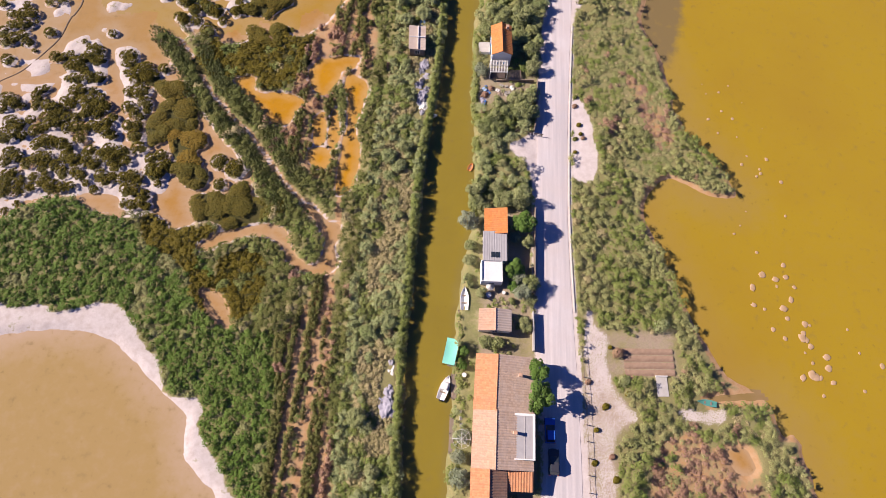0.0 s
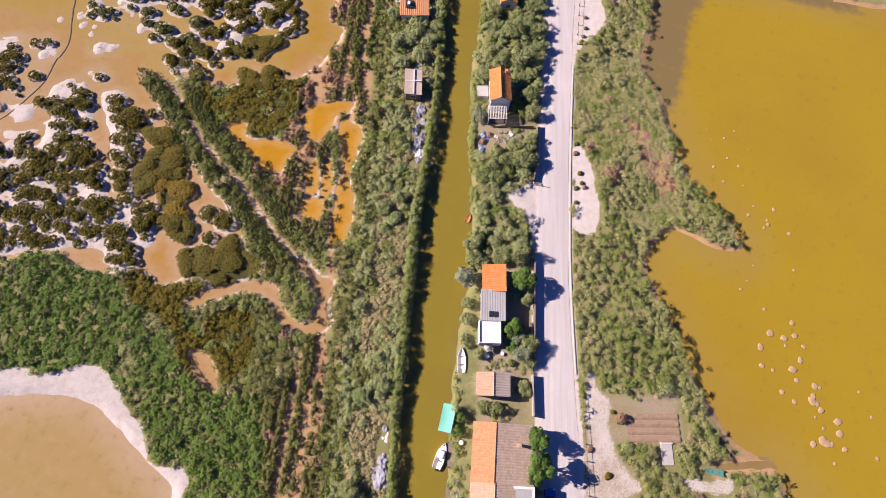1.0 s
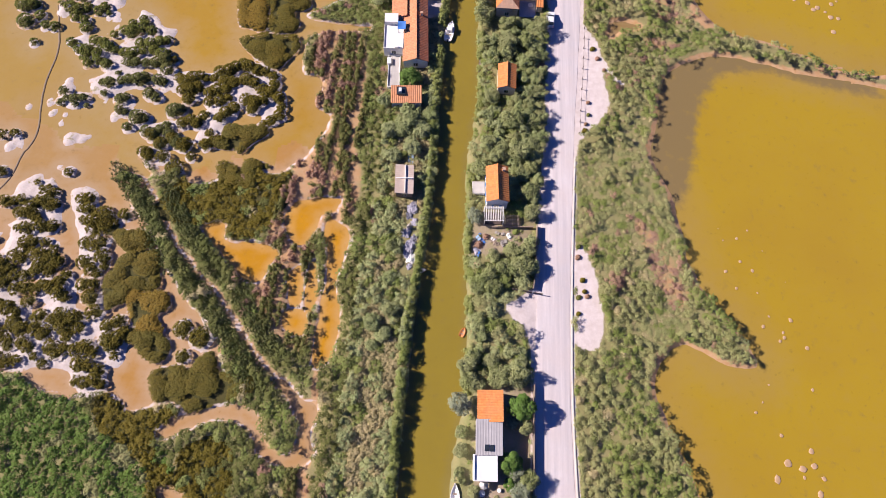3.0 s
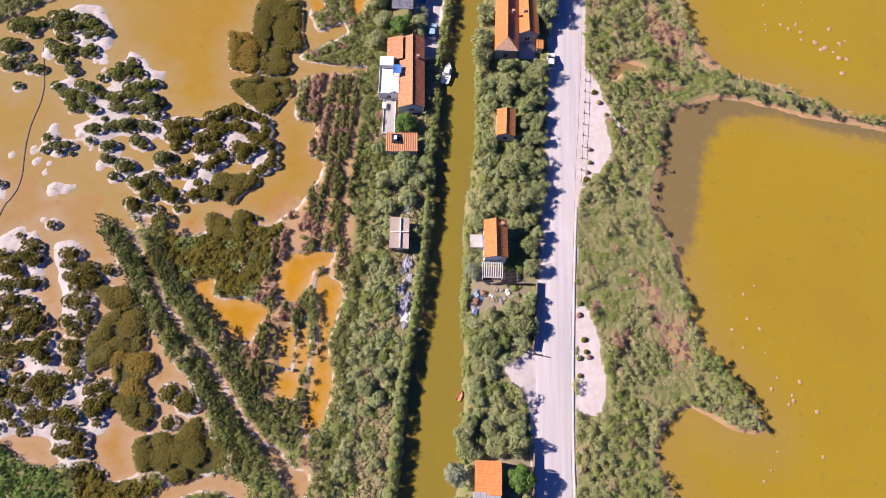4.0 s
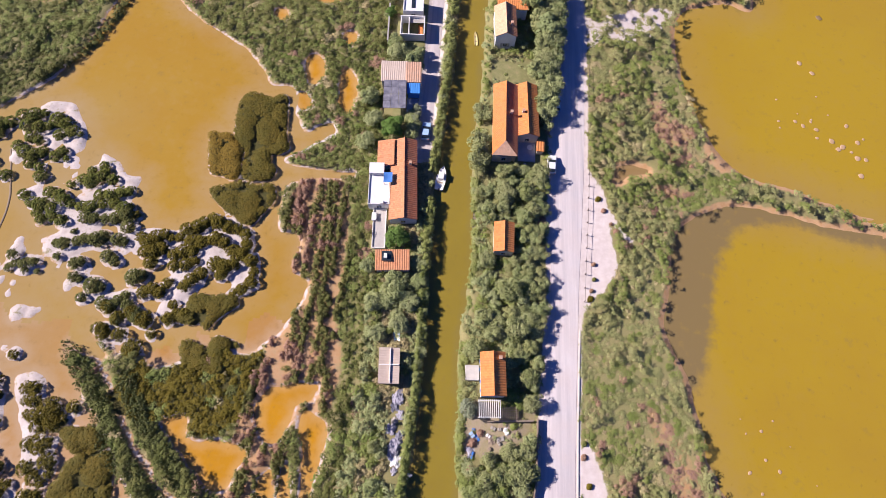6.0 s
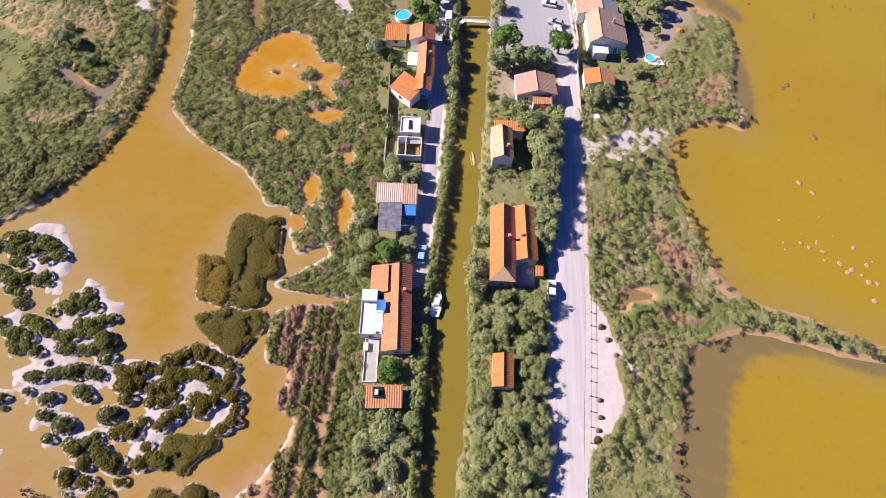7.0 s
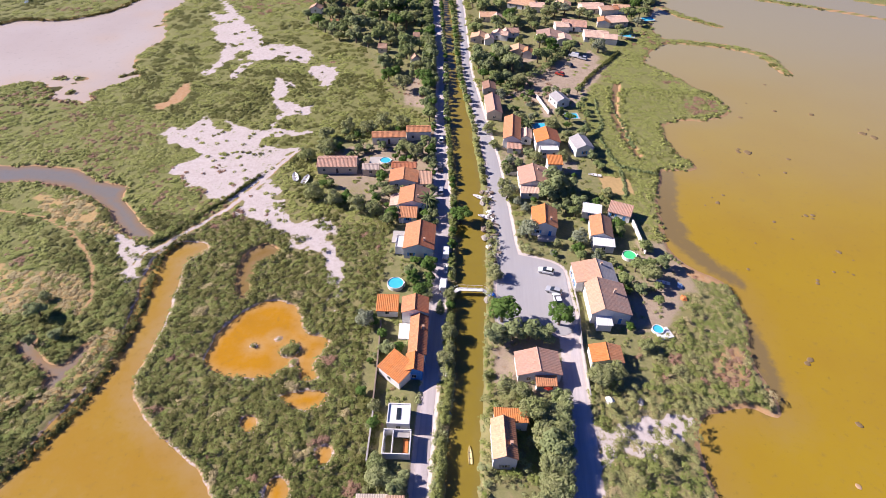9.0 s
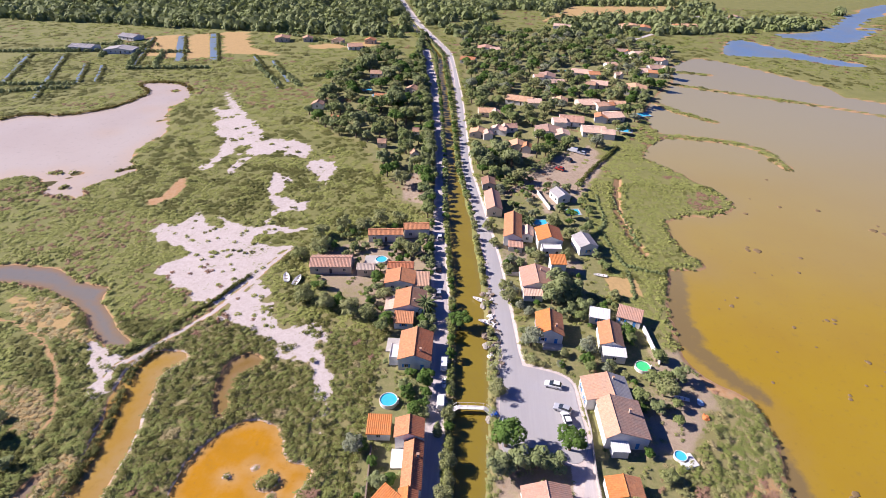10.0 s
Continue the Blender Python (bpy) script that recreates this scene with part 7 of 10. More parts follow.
trees("tamarisk", [(17.4, 89.3, 1.8), (17.2, 85.5, 1.6), (17.8, 80.8, 1.7), (16.6, 77, 1.6), (17.2, 72.9, 1.7), (16.0, 68.8, 1.6), (14.4, 65.5, 2.4), (10.6, 66, 2.3), (8.4, 67.4, 2), (12.8, 72.6, 2.5), (8.6, 78.7, 1.9), (18.6, 97.5, 2.2), (11.6, 97.4, 1.9), (49.6, 183.7, 3.2), (31.7, 150.4, 3), (35, 151.5, 2.6), (44, 160.4, 2), (9.6, 181.1, 2.5), (-1, 160.3, 2.2), (-1.6, 172.3, 1.9), (-1.3, 152.9, 2.1), (23.2, 142.6, 2.2), (14.8, 145.5, 2.4), (11.8, 146.4, 2.2)])
trees("tamarisk", [(-37.7, 209, 3), (-30.5, 206.9, 3.2), (-45, 211.3, 3), (-20.4, 240.3, 3), (-16.3, 237.2, 3), (-46.6, 237.5, 3.4), (-51.6, 232, 3), (-35.2, 252, 2.8), (-25, 205, 2.6), (-22, 214, 2.8), (-42, 252, 3), (-48, 246, 3.2), (-30, 256, 3), (-23, 257, 3), (13.6, 216, 2.6), (12.6, 222, 2), (14, 231, 2.2), (10, 246, 2), (8, 256, 2.4), (24, 238, 2.4), (33, 240, 2.2), (36, 254, 2.4), (20, 264, 3), (31, 262, 2.6), (45, 221, 2)])
trees("tamarisk", [(20.4, 125.8, 3.0), (20.8, 140.2, 3.0), (19.2, 117.2, 2.8)])
trees("dark_tree", [(20.0, 132.8, 3.1), (18.8, 121.6, 2.2)])
trees("dark_tree", [(28.6, 221, 4.6), (31.8, 220, 3.6), (26.2, 216.6, 3.6), (9.6, 159.2, 3.0), (13.4, 160.8, 3.1), (17.2, 161.2, 2.9), (20.8, 161.0, 2.7), (35, 214, 2.6), (-33, 252, 2.4)])
trees("dark_tree", [(-97, 159, 2.6), (-88.9, 152.9, 1.9), (-93.9, 151.1, 1.5), (-40.1, 376.7, 6.5), (-54.9, 346.1, 5.5), (-67.5, 447.1, 6), (-50.7, 428.5, 6.5), (7.1, 399.8, 5), (4.4, 311.1, 5), (-79.6, 392.9, 5), (19, 311, 5), (14, 318, 5), (54, 188.5, 2.6)])
trees("willow_shrub", [(-98.5, 164, 1.6), (-17.2, 113.5, 2.2), (-16, 108.1, 2.1), (-17.1, 102.7, 2.1), (-8.6, 71.2, 2.4), (-5.4, 69.4, 2.1), (-6.8, 65.3, 2.1), (-10.5, 63.5, 1.9), (-4, 73.5, 1.7), (-4.6, 77.2, 1.6), (-8.6, 74, 1.8), (-12.5, 125.5, 2.4), (-9.9, 124.6, 1.9), (-12, 69, 2), (-13.5, 76, 1.8), (-13, 128, 2)])


def free_of(x, y, pad=0.0):
    for fx, fy, hw, hl, rot in FOOT:
        dx, dy = x - fx, y - fy
        if abs(dx) < 14 and abs(dy) < 14:
            c, s = math.cos(radians(rot)), math.sin(radians(rot))
            if abs(c * dx + s * dy) < hw + pad and abs(-s * dx + c * dy) < hl + pad:
                return False
    return True


def sample(F, x, y):
    """A field of the plan at any places."""
    i = np.clip(np.searchsorted(GX, x) - 1, 0, NX - 2)
    j = np.clip(np.searchsorted(GY, y) - 1, 0, NY - 2)
    u, v = np.clip((x - GX[i]) / (GX[i + 1] - GX[i]), 0, 1), np.clip((y - GY[j]) / (GY[j + 1] - GY[j]), 0, 1)
    return (F[j, i] * (1 - u) + F[j, i + 1] * u) * (1 - v) + (F[j + 1, i] * (1 - u) + F[j + 1, i + 1] * u) * v


# rows of shrubs and small trees along the banks
row_rng = random.Random(3)
for y in np.arange(-44, 140, 2.1):
    edge_x = float(np.interp(y, [p[1] for p in CANAL_W], [p[0] for p in CANAL_W]))
    if y < 76:
        x = edge_x - row_rng.uniform(0.6, 1.8)
        if free_of(x, y, 1.2) and not 38 < y < 50:
            tree("willow_shrub", x, y + row_rng.uniform(-0.6, 0.6), row_rng.uniform(0.8, 1.35))
        if row_rng.random() < (0.3 if y < 18 else 0.6):
            x = edge_x - row_rng.uniform(3.5, 8.5)
            if free_of(x, y, 1.0):
                tree(row_rng.choice(("willow_shrub", "willow_shrub", "tamarisk")), x, y, row_rng.uniform(1.1, 1.9))
    elif y > 100:
        hx_ = -7.4 - row_rng.uniform(0, 0.8)
        if free_of(hx_, y, 0.9) and not 128 < y < 136:
            tree(row_rng.choice(("bank_tree", "willow_shrub", "dark_tree")), hx_, y, row_rng.uniform(1.3, 2.0))
        
for y in np.arange(22, 100, 2.0):
    lo = float(np.interp(y, [p[1] for p in CANAL_E], [p[0] for p in CANAL_E]))
    hi = float(np.interp(y, [p[1] for p in ROAD_W], [p[0] for p in ROAD_W]))
    if 33 < y < 60:
        continue
    for k in range(5):
        x = row_rng.uniform(lo + (4.5 if y > 62 and k < 2 else 1.2), hi - 2.8)
        if free_of(x, y, 1.2) and (x < 9.5 or not 27 < y < 39.5):
            tree(row_rng.choice(("tamarisk", "bank_tree", "willow_shrub")), x, y + row_rng.uniform(-0.8, 0.8), row_rng.uniform(0.8, 1.6))
for y in np.concatenate([np.arange(41, 98, 4.9), np.arange(109.5, 147, 2.9)]):
    if 47.5 < y < 53 or 98 < y < 109:
        continue
    hi = float(np.interp(y, [p[1] for p in ROAD_W], [p[0] for p in ROAD_W]))
    tree("bank_tree", hi - row_rng.uniform(1.2, 2.4), y + row_rng.uniform(-0.9, 0.9), row_rng.uniform(1.1, 1.7) + (1.1 if y > 112 else 0))
for y in np.arange(150, 262, 3.2):
    lo = float(np.interp(y, [p[1] for p in CANAL_W], [p[0] for p in CANAL_W]))
    hi = float(np.interp(y, [p[1] for p in CANAL_E], [p[0] for p in CANAL_E]))
    wx = float(np.interp(y, [p[1] for p in LANE_W_W], [p[0] for p in LANE_W_W])) - 1.3
    if free_of(wx, y, 0.9):
        tree(row_rng.choice(("bank_tree", "dark_tree", "round_tree")), wx, y, row_rng.uniform(1.3, 1.9))
    if abs(y - 177) > 3:
        if row_rng.random() < 0.5:
            tree(row_rng.choice(("tamarisk", "round_tree")), lo - 0.9, y, row_rng.uniform(1.0, 1.7))
        if row_rng.random() < 0.5:
            tree("tamarisk", hi + 1.0, y, row_rng.uniform(0.9, 1.5))

# trees of the northern village
village_rng = random.Random(23)
placed = []
for poly, count, kinds in ((VILLAGE_W, 170, ("dark_tree", "tamarisk", "pine", "round_tree")), (VILLAGE_E, 430, ("dark_tree", "tamarisk", "pine", "pine", "round_tree", "olive_tree"))):
    p = np.array(poly, float)
    made = 0
    for _ in range(count * 12):
        if made >= count:
            break
        x, y = village_rng.uniform(p[:, 0].min(), p[:, 0].max()), village_rng.uniform(p[:, 1].min(), p[:, 1].max())
        one = (np.array([x]), np.array([y]))
        if inside_distance(p, *one)[0] > 0 or sample(PAVED, *one)[0] < 2.5 or sample(SHORE, *one)[0] < 2 or not free_of(x, y, 2.5) or not free_of(x, y + 4.0, 1.2) or sample(DIRT, *one)[0] < 0.5:
            continue
        if any((x - a) ** 2 + (y - b) ** 2 < 15 for a, b in placed):
            continue
        placed.append((x, y))
        made += 1
        tree(village_rng.choice(kinds), x, y, village_rng.uniform(2.2, 4.4))

for y in np.arange(262, 560, 3.6):
    for side, row in ((-1, CANAL_W), (1, CANAL_E)):
        bx = float(np.interp(y, [q[1] for q in row], [q[0] for q in row])) + side * 0.8
        tree(village_rng.choice(("pine", "dark_tree", "round_tree")), bx, y + village_rng.uniform(-1, 1), village_rng.uniform(1.0, 1.7))
    bx = float(np.interp(y, [q[1] for q in LANE_W_W], [q[0] for q in LANE_W_W])) - village_rng.uniform(2.5, 5)
    if free_of(bx, y, 1.5):
        tree(village_rng.choice(("holm_oak", "pine")), bx, y, village_rng.uniform(2.0, 3.2))

# ---- low vegetation ----


def tuft(count, size, seed, dome=0.75):
    r = np.random.default_rng(seed)
    d = r.normal(size=(count, 3))
    d[:, 2] = abs(d[:, 2])
    d /= np.linalg.norm(d, axis=1)[:, None]
    c = d * r.uniform(0.45, 1.05, count)[:, None]
    n = d + r.normal(size=(count, 3)) * 0.14 + (0, 0, 0.35)
    n /= np.linalg.norm(n, axis=1)[:, None]
    u = np.cross(n, r.normal(size=(count, 3)))
    u /= np.linalg.norm(u, axis=1)[:, None]
    v = np.cross(n, u)
    s = size * r.uniform(0.6, 1.3, count)[:, None]
    return np.stack([c - u * s - v * s * 0.5, c + u * s - v * s * 0.5, c + v * s * 1.1], 1).reshape(-1, 3)


TUFTS = {"fine": [tuft(28, 0.25, k) for k in range(6)], "coarse": [tuft(16, 0.40, 20 + k) for k in range(6)], "wood": [tuft(34, 0.34, 40 + k) for k in range(6)], "mat": [tuft(16, 0.34, 60 + k) for k in range(6)]}


def grow(name, x, y, radius, height, material, label, tufts="fine", sink=0.12, seed=0, category="shrubs", lift=None):
    """One object of many leafy clumps, at the given places with the given sizes."""
    if not len(x):
        return None
    r = np.random.default_rng(seed + 100)
    base = sample(HEIGHT, x, y) - sink * height + (0 if lift is None else lift)
    kind = r.integers(0, len(TUFTS[tufts]), len(x))
    parts = []
    for k, t in enumerate(TUFTS[tufts]):
        sel = np.flatnonzero(kind == k)
        a = r.uniform(0, 2 * np.pi, len(sel))
        c, s = np.cos(a)[:, None], np.sin(a)[:, None]
        rad, hh = radius[sel][:, None], height[sel][:, None]
        vx = (t[None, :, 0] * c - t[None, :, 1] * s) * rad + x[sel][:, None]
        vy = (t[None, :, 0] * s + t[None, :, 1] * c) * rad + y[sel][:, None]
        vz = t[None, :, 2] * hh + base[sel][:, None]
        parts.append(np.stack([vx, vy, vz], -1).reshape(-1, 3))
    v = np.concatenate(parts)
    ob = plain_object(name, v, np.arange(len(v)).reshape(-1, 3), material)
    return tagged(ob, label, category, kind="stuff")


def hedge_line(name, row, off, y0, y1, half, tall, material, label, seed, gaps=0.0):
    """A clipped or wind-shaped hedge that follows a line of the plan."""
    r = np.random.default_rng(seed)
    n = int((y1 - y0) * 9)
    y = r.uniform(y0, y1, n)
    x = np.interp(y, [p[1] for p in row], [p[0] for p in row]) + off + r.uniform(-half, half, n)
    top = tall * (0.72 + 0.56 * fnoise(x * 0 + 3, y, 5.0, seed))
    keep = (fnoise(x * 0 + 9, y, 4.0, seed + 5) > gaps) & clear_of_houses(x, y, 0.1)
    x, y, top = x[keep], y[keep], top[keep]
    lift = top * r.uniform(0.0, 1.0, len(x)) ** 0.6 - 0.2
    grow(name, x, y, r.uniform(0.4, 0.75, len(x)), r.uniform(0.35, 0.6, len(x)), material, label, "fine", seed=seed, category="hedge", lift=lift)


REED = field(REED_BELT)
ROWS = np.min([field(ROWS_N, 3), field(ROWS_S, 3), field(ROWS_NN, 3)], 0)
PINK = np.min([field(p, 3) for p in (PINK_E, PINK_SE, PINK_NE, PINK_MID, PINK_LOW, PINK_SHORE)], 0)
PINKFAR = field(PINK_FAR, 3)
BUILT = np.minimum(DIRT, LAWN)


def spots(x0, x1, y0, y1, step, seed):
    r = np.random.default_rng(seed)
    gx, gy = np.meshgrid(np.arange(x0, x1, step), np.arange(y0, y1, step))
    x = gx.ravel() + r.uniform(-0.5, 0.5, gx.size) * step
    y = gy.ravel() + r.uniform(-0.5, 0.5, gx.size) * step
    return x, y, r.random(x.size), r.random(x.size)


def clear_of_houses(x, y, pad=0.2):
    ok = np.ones(len(x), bool)
    for fx, fy, hw, hl, rot in FOOT:
        c, s = math.cos(radians(rot)), math.sin(radians(rot))
        dx, dy = x - fx, y - fy
        ok &= ~((abs(c * dx + s * dy) < hw + pad) & (abs(-s * dx + c * dy) < hl + pad))
    return ok


def near_marsh(x0, x1, y0, y1, step, seed, size):
    x, y, u, w = spots(x0, x1, y0, y1, step, seed)
    shore, paved = sample(SHORE, x, y), sample(PAVED, x, y)
    gravel, salty, built, canal = sample(GRAVEL, x, y), sample(SALTY, x, y), sample(BUILT, x, y), sample(CANAL, x, y)
    reed, rows, pink, sandy = sample(REED, x, y), sample(ROWS, x, y), sample(PINK, x, y), sample(SANDY, x, y)
    west = sample(in_west.astype(float), x, y) > 0.5
    land = (shore > np.where((x > 30) & (y > -46), 0.6 + 1.1 * smooth(fnoise(x, y, 9.0, 64), 0.4, 0.6), 0.25)) & (paved > 0.7) & (gravel > 0.2) & (sandy > 0.35) & clear_of_houses(x, y)
    land &= (salty > 0.3) | (fnoise(x, y, 2.2, 61) > np.where(x > 20, 0.5, np.where(y > 160, 0.6, 0.64)))
    land &= (sample(RIM, x, y) > 0.1) & ((sample(SAND, x, y) > 0.2) | (u < 0.03))
    land &= (built > 0.3) | ((w < 0.3) & (fnoise(x, y, 6.0, 63) > 0.5))
    land &= ~west
    swing = np.sin(2 * np.pi * (x + 0.02 * y + 0.5 * fnoise(x, y, 9.0, 68)) / np.where(y > 20, 1.7, 2.3))
    land &= (rows > 0) | (u < 0.06)
    land &= ~((rows < 0) & (y > 20) & (y < 67) & (fnoise(x, y, 3.0, 67) < 0.40))
    land &= (pink > 0) | (u < 0.6)
    drift, patch = fnoise(x, y, 22.0, 51), fnoise(x, y, 6.0, 53)
    big = fnoise(x, y, 11.0, 58) > 0.5
    f1, la, lb = bushes(x, y, 1.7, seed)
    f2, lc, ld = bushes(x, y, 2.9, seed + 3)
    f1, la, lb = np.where(big, f2, f1), np.where(big, lc, la), np.where(big, ld, lb)
    cell = np.where(big, 2.9, 1.7)
    dome = np.clip(1 - (f1 / (cell * (0.40 + 0.22 * lb))) ** 2, 0, 1)
    dome = np.where(rows < 0, np.clip(swing + 0.5, 0.1, 1), dome)
    full = cell * (0.36 + 0.56 * la) * (0.6 + 0.8 * patch)
    hgt = np.full(len(x), 0.32)
    kind = np.where((la > 0.95) & (drift > 0.5), 3, 0)
    kind = np.where(lb < 0.04, 2, kind)
    kind = np.where((x < -9) & (kind == 0), 6, kind)
    kind = np.where((la < 0.22) & (drift > 0.45), 7, kind)
    kind = np.where((rows < 0) & (w < np.where(fnoise(x, y, 7.0, 59) > 0.57, 0.4, 0.05)), 3, kind)
    kind = np.where(pink < 0, np.where(lb < 0.75, 3, 0), kind)
    dark = (x > 20) & (fnoise(x, y, 4.5, 75) > 0.585)
    kind = np.where(dark & (kind == 0), 7, kind)
    full = np.where(dark, 1.3 * full + 0.2, full)
    nw = (x < -76) & (y > 118)
    straw = sample(STRAW, x, y) < 0
    kind = np.where(nw, np.where(straw, np.where(w < 0.72, 2, 7), np.where(la > 0.5, 7, np.where(w < 0.06, 2, 6))), kind)
    bank_w = (canal < 11) & (x < 2)
    inner = (x > -76) & (x < -9) & (y > 96) & ~west
    kind = np.where(inner & (kind == 6) & (w < 0.5), 7, kind)
    full = np.where(inner, full * 0.5, full)
    kind = np.where(bank_w, np.where((patch > 0.41 + 0.15 * smooth(y, 15, 30)) & (lb > 0.2) & (canal < 8.5), 2, np.where(la < 0.35, 7, 1)), kind)
    kind = np.where((canal < 13) & (x > 2) & (x < 20), np.where(la < 0.4, 7, np.where(la < 0.7, 1, 0)), kind)
    kind = np.where(reed < 0, np.where(la < 0.12, 0, 4), kind)
    sour = np.min([inside_distance(rounded(p, 4), x, y) for p in (DARK_MARSH, DARK_MARSH_B, DARK_MARSH_C)], 0) < 2.0 * (fnoise(x, y, 4.0, 55) - 0.5)
    kind = np.where(sour & (lb > 0.12), 5, kind)
    full = np.where(sour, 0.35 + 0.35 * la, full)
    kind = np.where((x > 42) & (y > 150) & (kind == 0) & (la < 0.5), 7, kind)
    full = np.where((x > 42) & (y > 150), full * 0.45, full)
    full = np.where(bank_w, np.where(kind == 2, 0.15 + 0.3 * la, 0.7 + 1.0 * la), full)
    full = np.where(nw, full * np.where(straw, 0.18, 0.6), full)
    full = np.where(nw & (shore < 3.0), 0.9 + 0.5 * la, full)
    full = np.where(reed < 0, 0.5 + 0.7 * la, full)
    full = np.where(rows < 0, 0.5 + 0.6 * patch, full)
    full = np.where((pink < 0) | (kind == 3), full * 0.45, full)
    rim = (shore < 2.2) & ~west & (canal > 4) & (sample(RIM, x, y) > 3)
    full = np.where(rim, np.maximum(full, 0.7), full)
    dome = np.where(rim, np.maximum(dome, 0.45 + 0.4 * u), dome)
    hgt = np.where(bank_w | (reed < 0), 0.5, hgt)
    open_grass = (fnoise(x, y, 13.0, 66) > 0.57) & (x > 20) & ~rim
    land &= ~open_grass | (u < 0.85)
    full = np.where(open_grass & (la < 0.88), full * 0.12, full)
    hgt = np.where(open_grass & (la < 0.88), 0.14, hgt)
    kind = np.where(open_grass & (w < 0.18), 2, kind)
    land &= (dome > 0) | (u < np.where(x < -9, 0.9, 0.5)) | bank_w | (reed < 0)
    lift = full * dome * np.where(built < 0.3, 0.5, 1.0)
    looks = ((F_MARSH, "marsh_shrubs", "dense grey-green salt marsh shrubs"), (F_GREY, "bank_shrubs", "dusty grey-green shrubs along the canal bank"), (F_STRAW, "dry_reeds", "straw-coloured dry reeds and grass"), (F_BROWN, "brown_saltwort", "low reddish brown saltwort cushions"), (F_REED, "green_reeds", "lush green reed belt round the salt pond"), (F_DARK, "islet_shrubs", "dark olive shrubs on the salt islets"), (F_OLIVE, "olive_marsh_shrubs", "dense olive-green salt marsh shrubs"), (F_HEDGE, "green_shrubs", "fresh green shrubs of the marsh"))
    for k, (material, name, label) in enumerate(looks):
        sel = land & (kind == k)
        grow(name, x[sel], y[sel], size * (0.75 + 0.6 * w[sel]), hgt[sel] * (0.7 + 0.6 * u[sel]), material, label, "fine", seed=seed + k, lift=lift[sel])


near_marsh(-104, 92, -46, 128, 0.74, 1, 0.62)
near_marsh(-104, 92, 128, 200, 0.95, 2, 0.78)

row_plants = np.random.default_rng(83)
px, py, pk = [], [], []
for poly, gap, fill in ((ROWS_N, 1.9, 0.38), (ROWS_NN, 1.85, 0.33), (ROWS_S, 1.75, 0.18)):
    p = np.array(poly, float)
    for x0 in np.arange(p[:, 0].min(), p[:, 0].max(), gap):
        yy = np.arange(p[:, 1].min(), p[:, 1].max(), 0.15)
        wide = 0.14 + 0.36 * fnoise(yy * 0 + x0, yy, 5.0, 66)
        xx = x0 + 0.5 * np.sin(yy / 13.0 + x0) + 0.02 * (yy - yy.mean()) + row_plants.normal(0, 1, len(yy)) * wide
        ok = (inside_distance(rounded(poly, 3), xx, yy) < 0) & (fnoise(yy * 0 + 7 * x0, yy, 4.5, 67) > fill)
        px.append(xx[ok])
        py.append(yy[ok] + row_plants.normal(0, 0.15, ok.sum()))
px, py = np.concatenate(px), np.concatenate(py)
keep = (sample(SHORE, px, py) > 0.1) & (sample(SANDY, px, py) > 0.2)
px, py = px[keep], py[keep]
lot = fnoise(px, py, 6.0, 59)
for k, (material, name, label) in enumerate(((F_OLIVE, "row_shrubs", "olive-green saltwort growing in long rows"), (F_BROWN, "brown_row_shrubs", "brownish saltwort growing in long rows"))):
    sel = (lot < 0.6) == (k == 0)
    n = sel.sum()
    grow(name, px[sel], py[sel], row_plants.uniform(0.34, 0.6, n), row_plants.uniform(0.4, 0.7, n), material, label, "fine", seed=84 + k, lift=row_plants.uniform(0, 0.8, n))

hedge_line("bank_hedge", CANAL_W, -0.75, -46, 76, 0.6, 1.6, F_HEDGE, "tall wind-cut hedge along the canal edge", 61)
hedge_line("bank_hedge", CANAL_W, -0.55, 76, 92, 0.6, 1.9, F_HEDGE, "green hedge between house and canal", 62)
hedge_line("bank_hedge", CANAL_W, -0.95, 97, 174, 0.7, 1.7, F_HEDGE, "green hedge between lane and canal", 63, 0.3)
hedge_line("bank_hedge", CANAL_W, -0.9, 179, 262, 0.8, 1.6, F_HEDGE, "green hedge between lane and canal", 64, 0.36)
hedge_line("bank_reeds", CANAL_E, 0.5, 18, 98, 0.5, 0.8, F_HEDGE, "fresh green reeds at the water's edge", 65, 0.4)

def hedge_path(name, pts, half, tall, material, label, seed, gaps=0.0, dense=7):
    p = rounded(pts, 24, False)
    r = np.random.default_rng(seed)
    seg = np.hypot(*np.diff(p, axis=0).T)
    at = np.r_[0, np.cumsum(seg)]
    d = r.uniform(0, at[-1], int(at[-1] * dense))
    x = np.interp(d, at, p[:, 0]) + r.uniform(-half, half, len(d))
    y = np.interp(d, at, p[:, 1]) + r.uniform(-half, half, len(d))
    top = tall * (0.7 + 0.6 * fnoise(x, y, 5.0, seed))
    keep = fnoise(x, y, 4.0, seed + 5) > gaps
    x, y, top = x[keep], y[keep], top[keep]
    grow(name, x, y, r.uniform(0.45, 0.8, len(x)) * (7 / dense) ** 0.5, r.uniform(0.35, 0.6, len(x)), material, label, "fine", seed=seed, category="hedge", lift=top * r.uniform(0, 1, len(x)) ** 0.6 - 0.1)


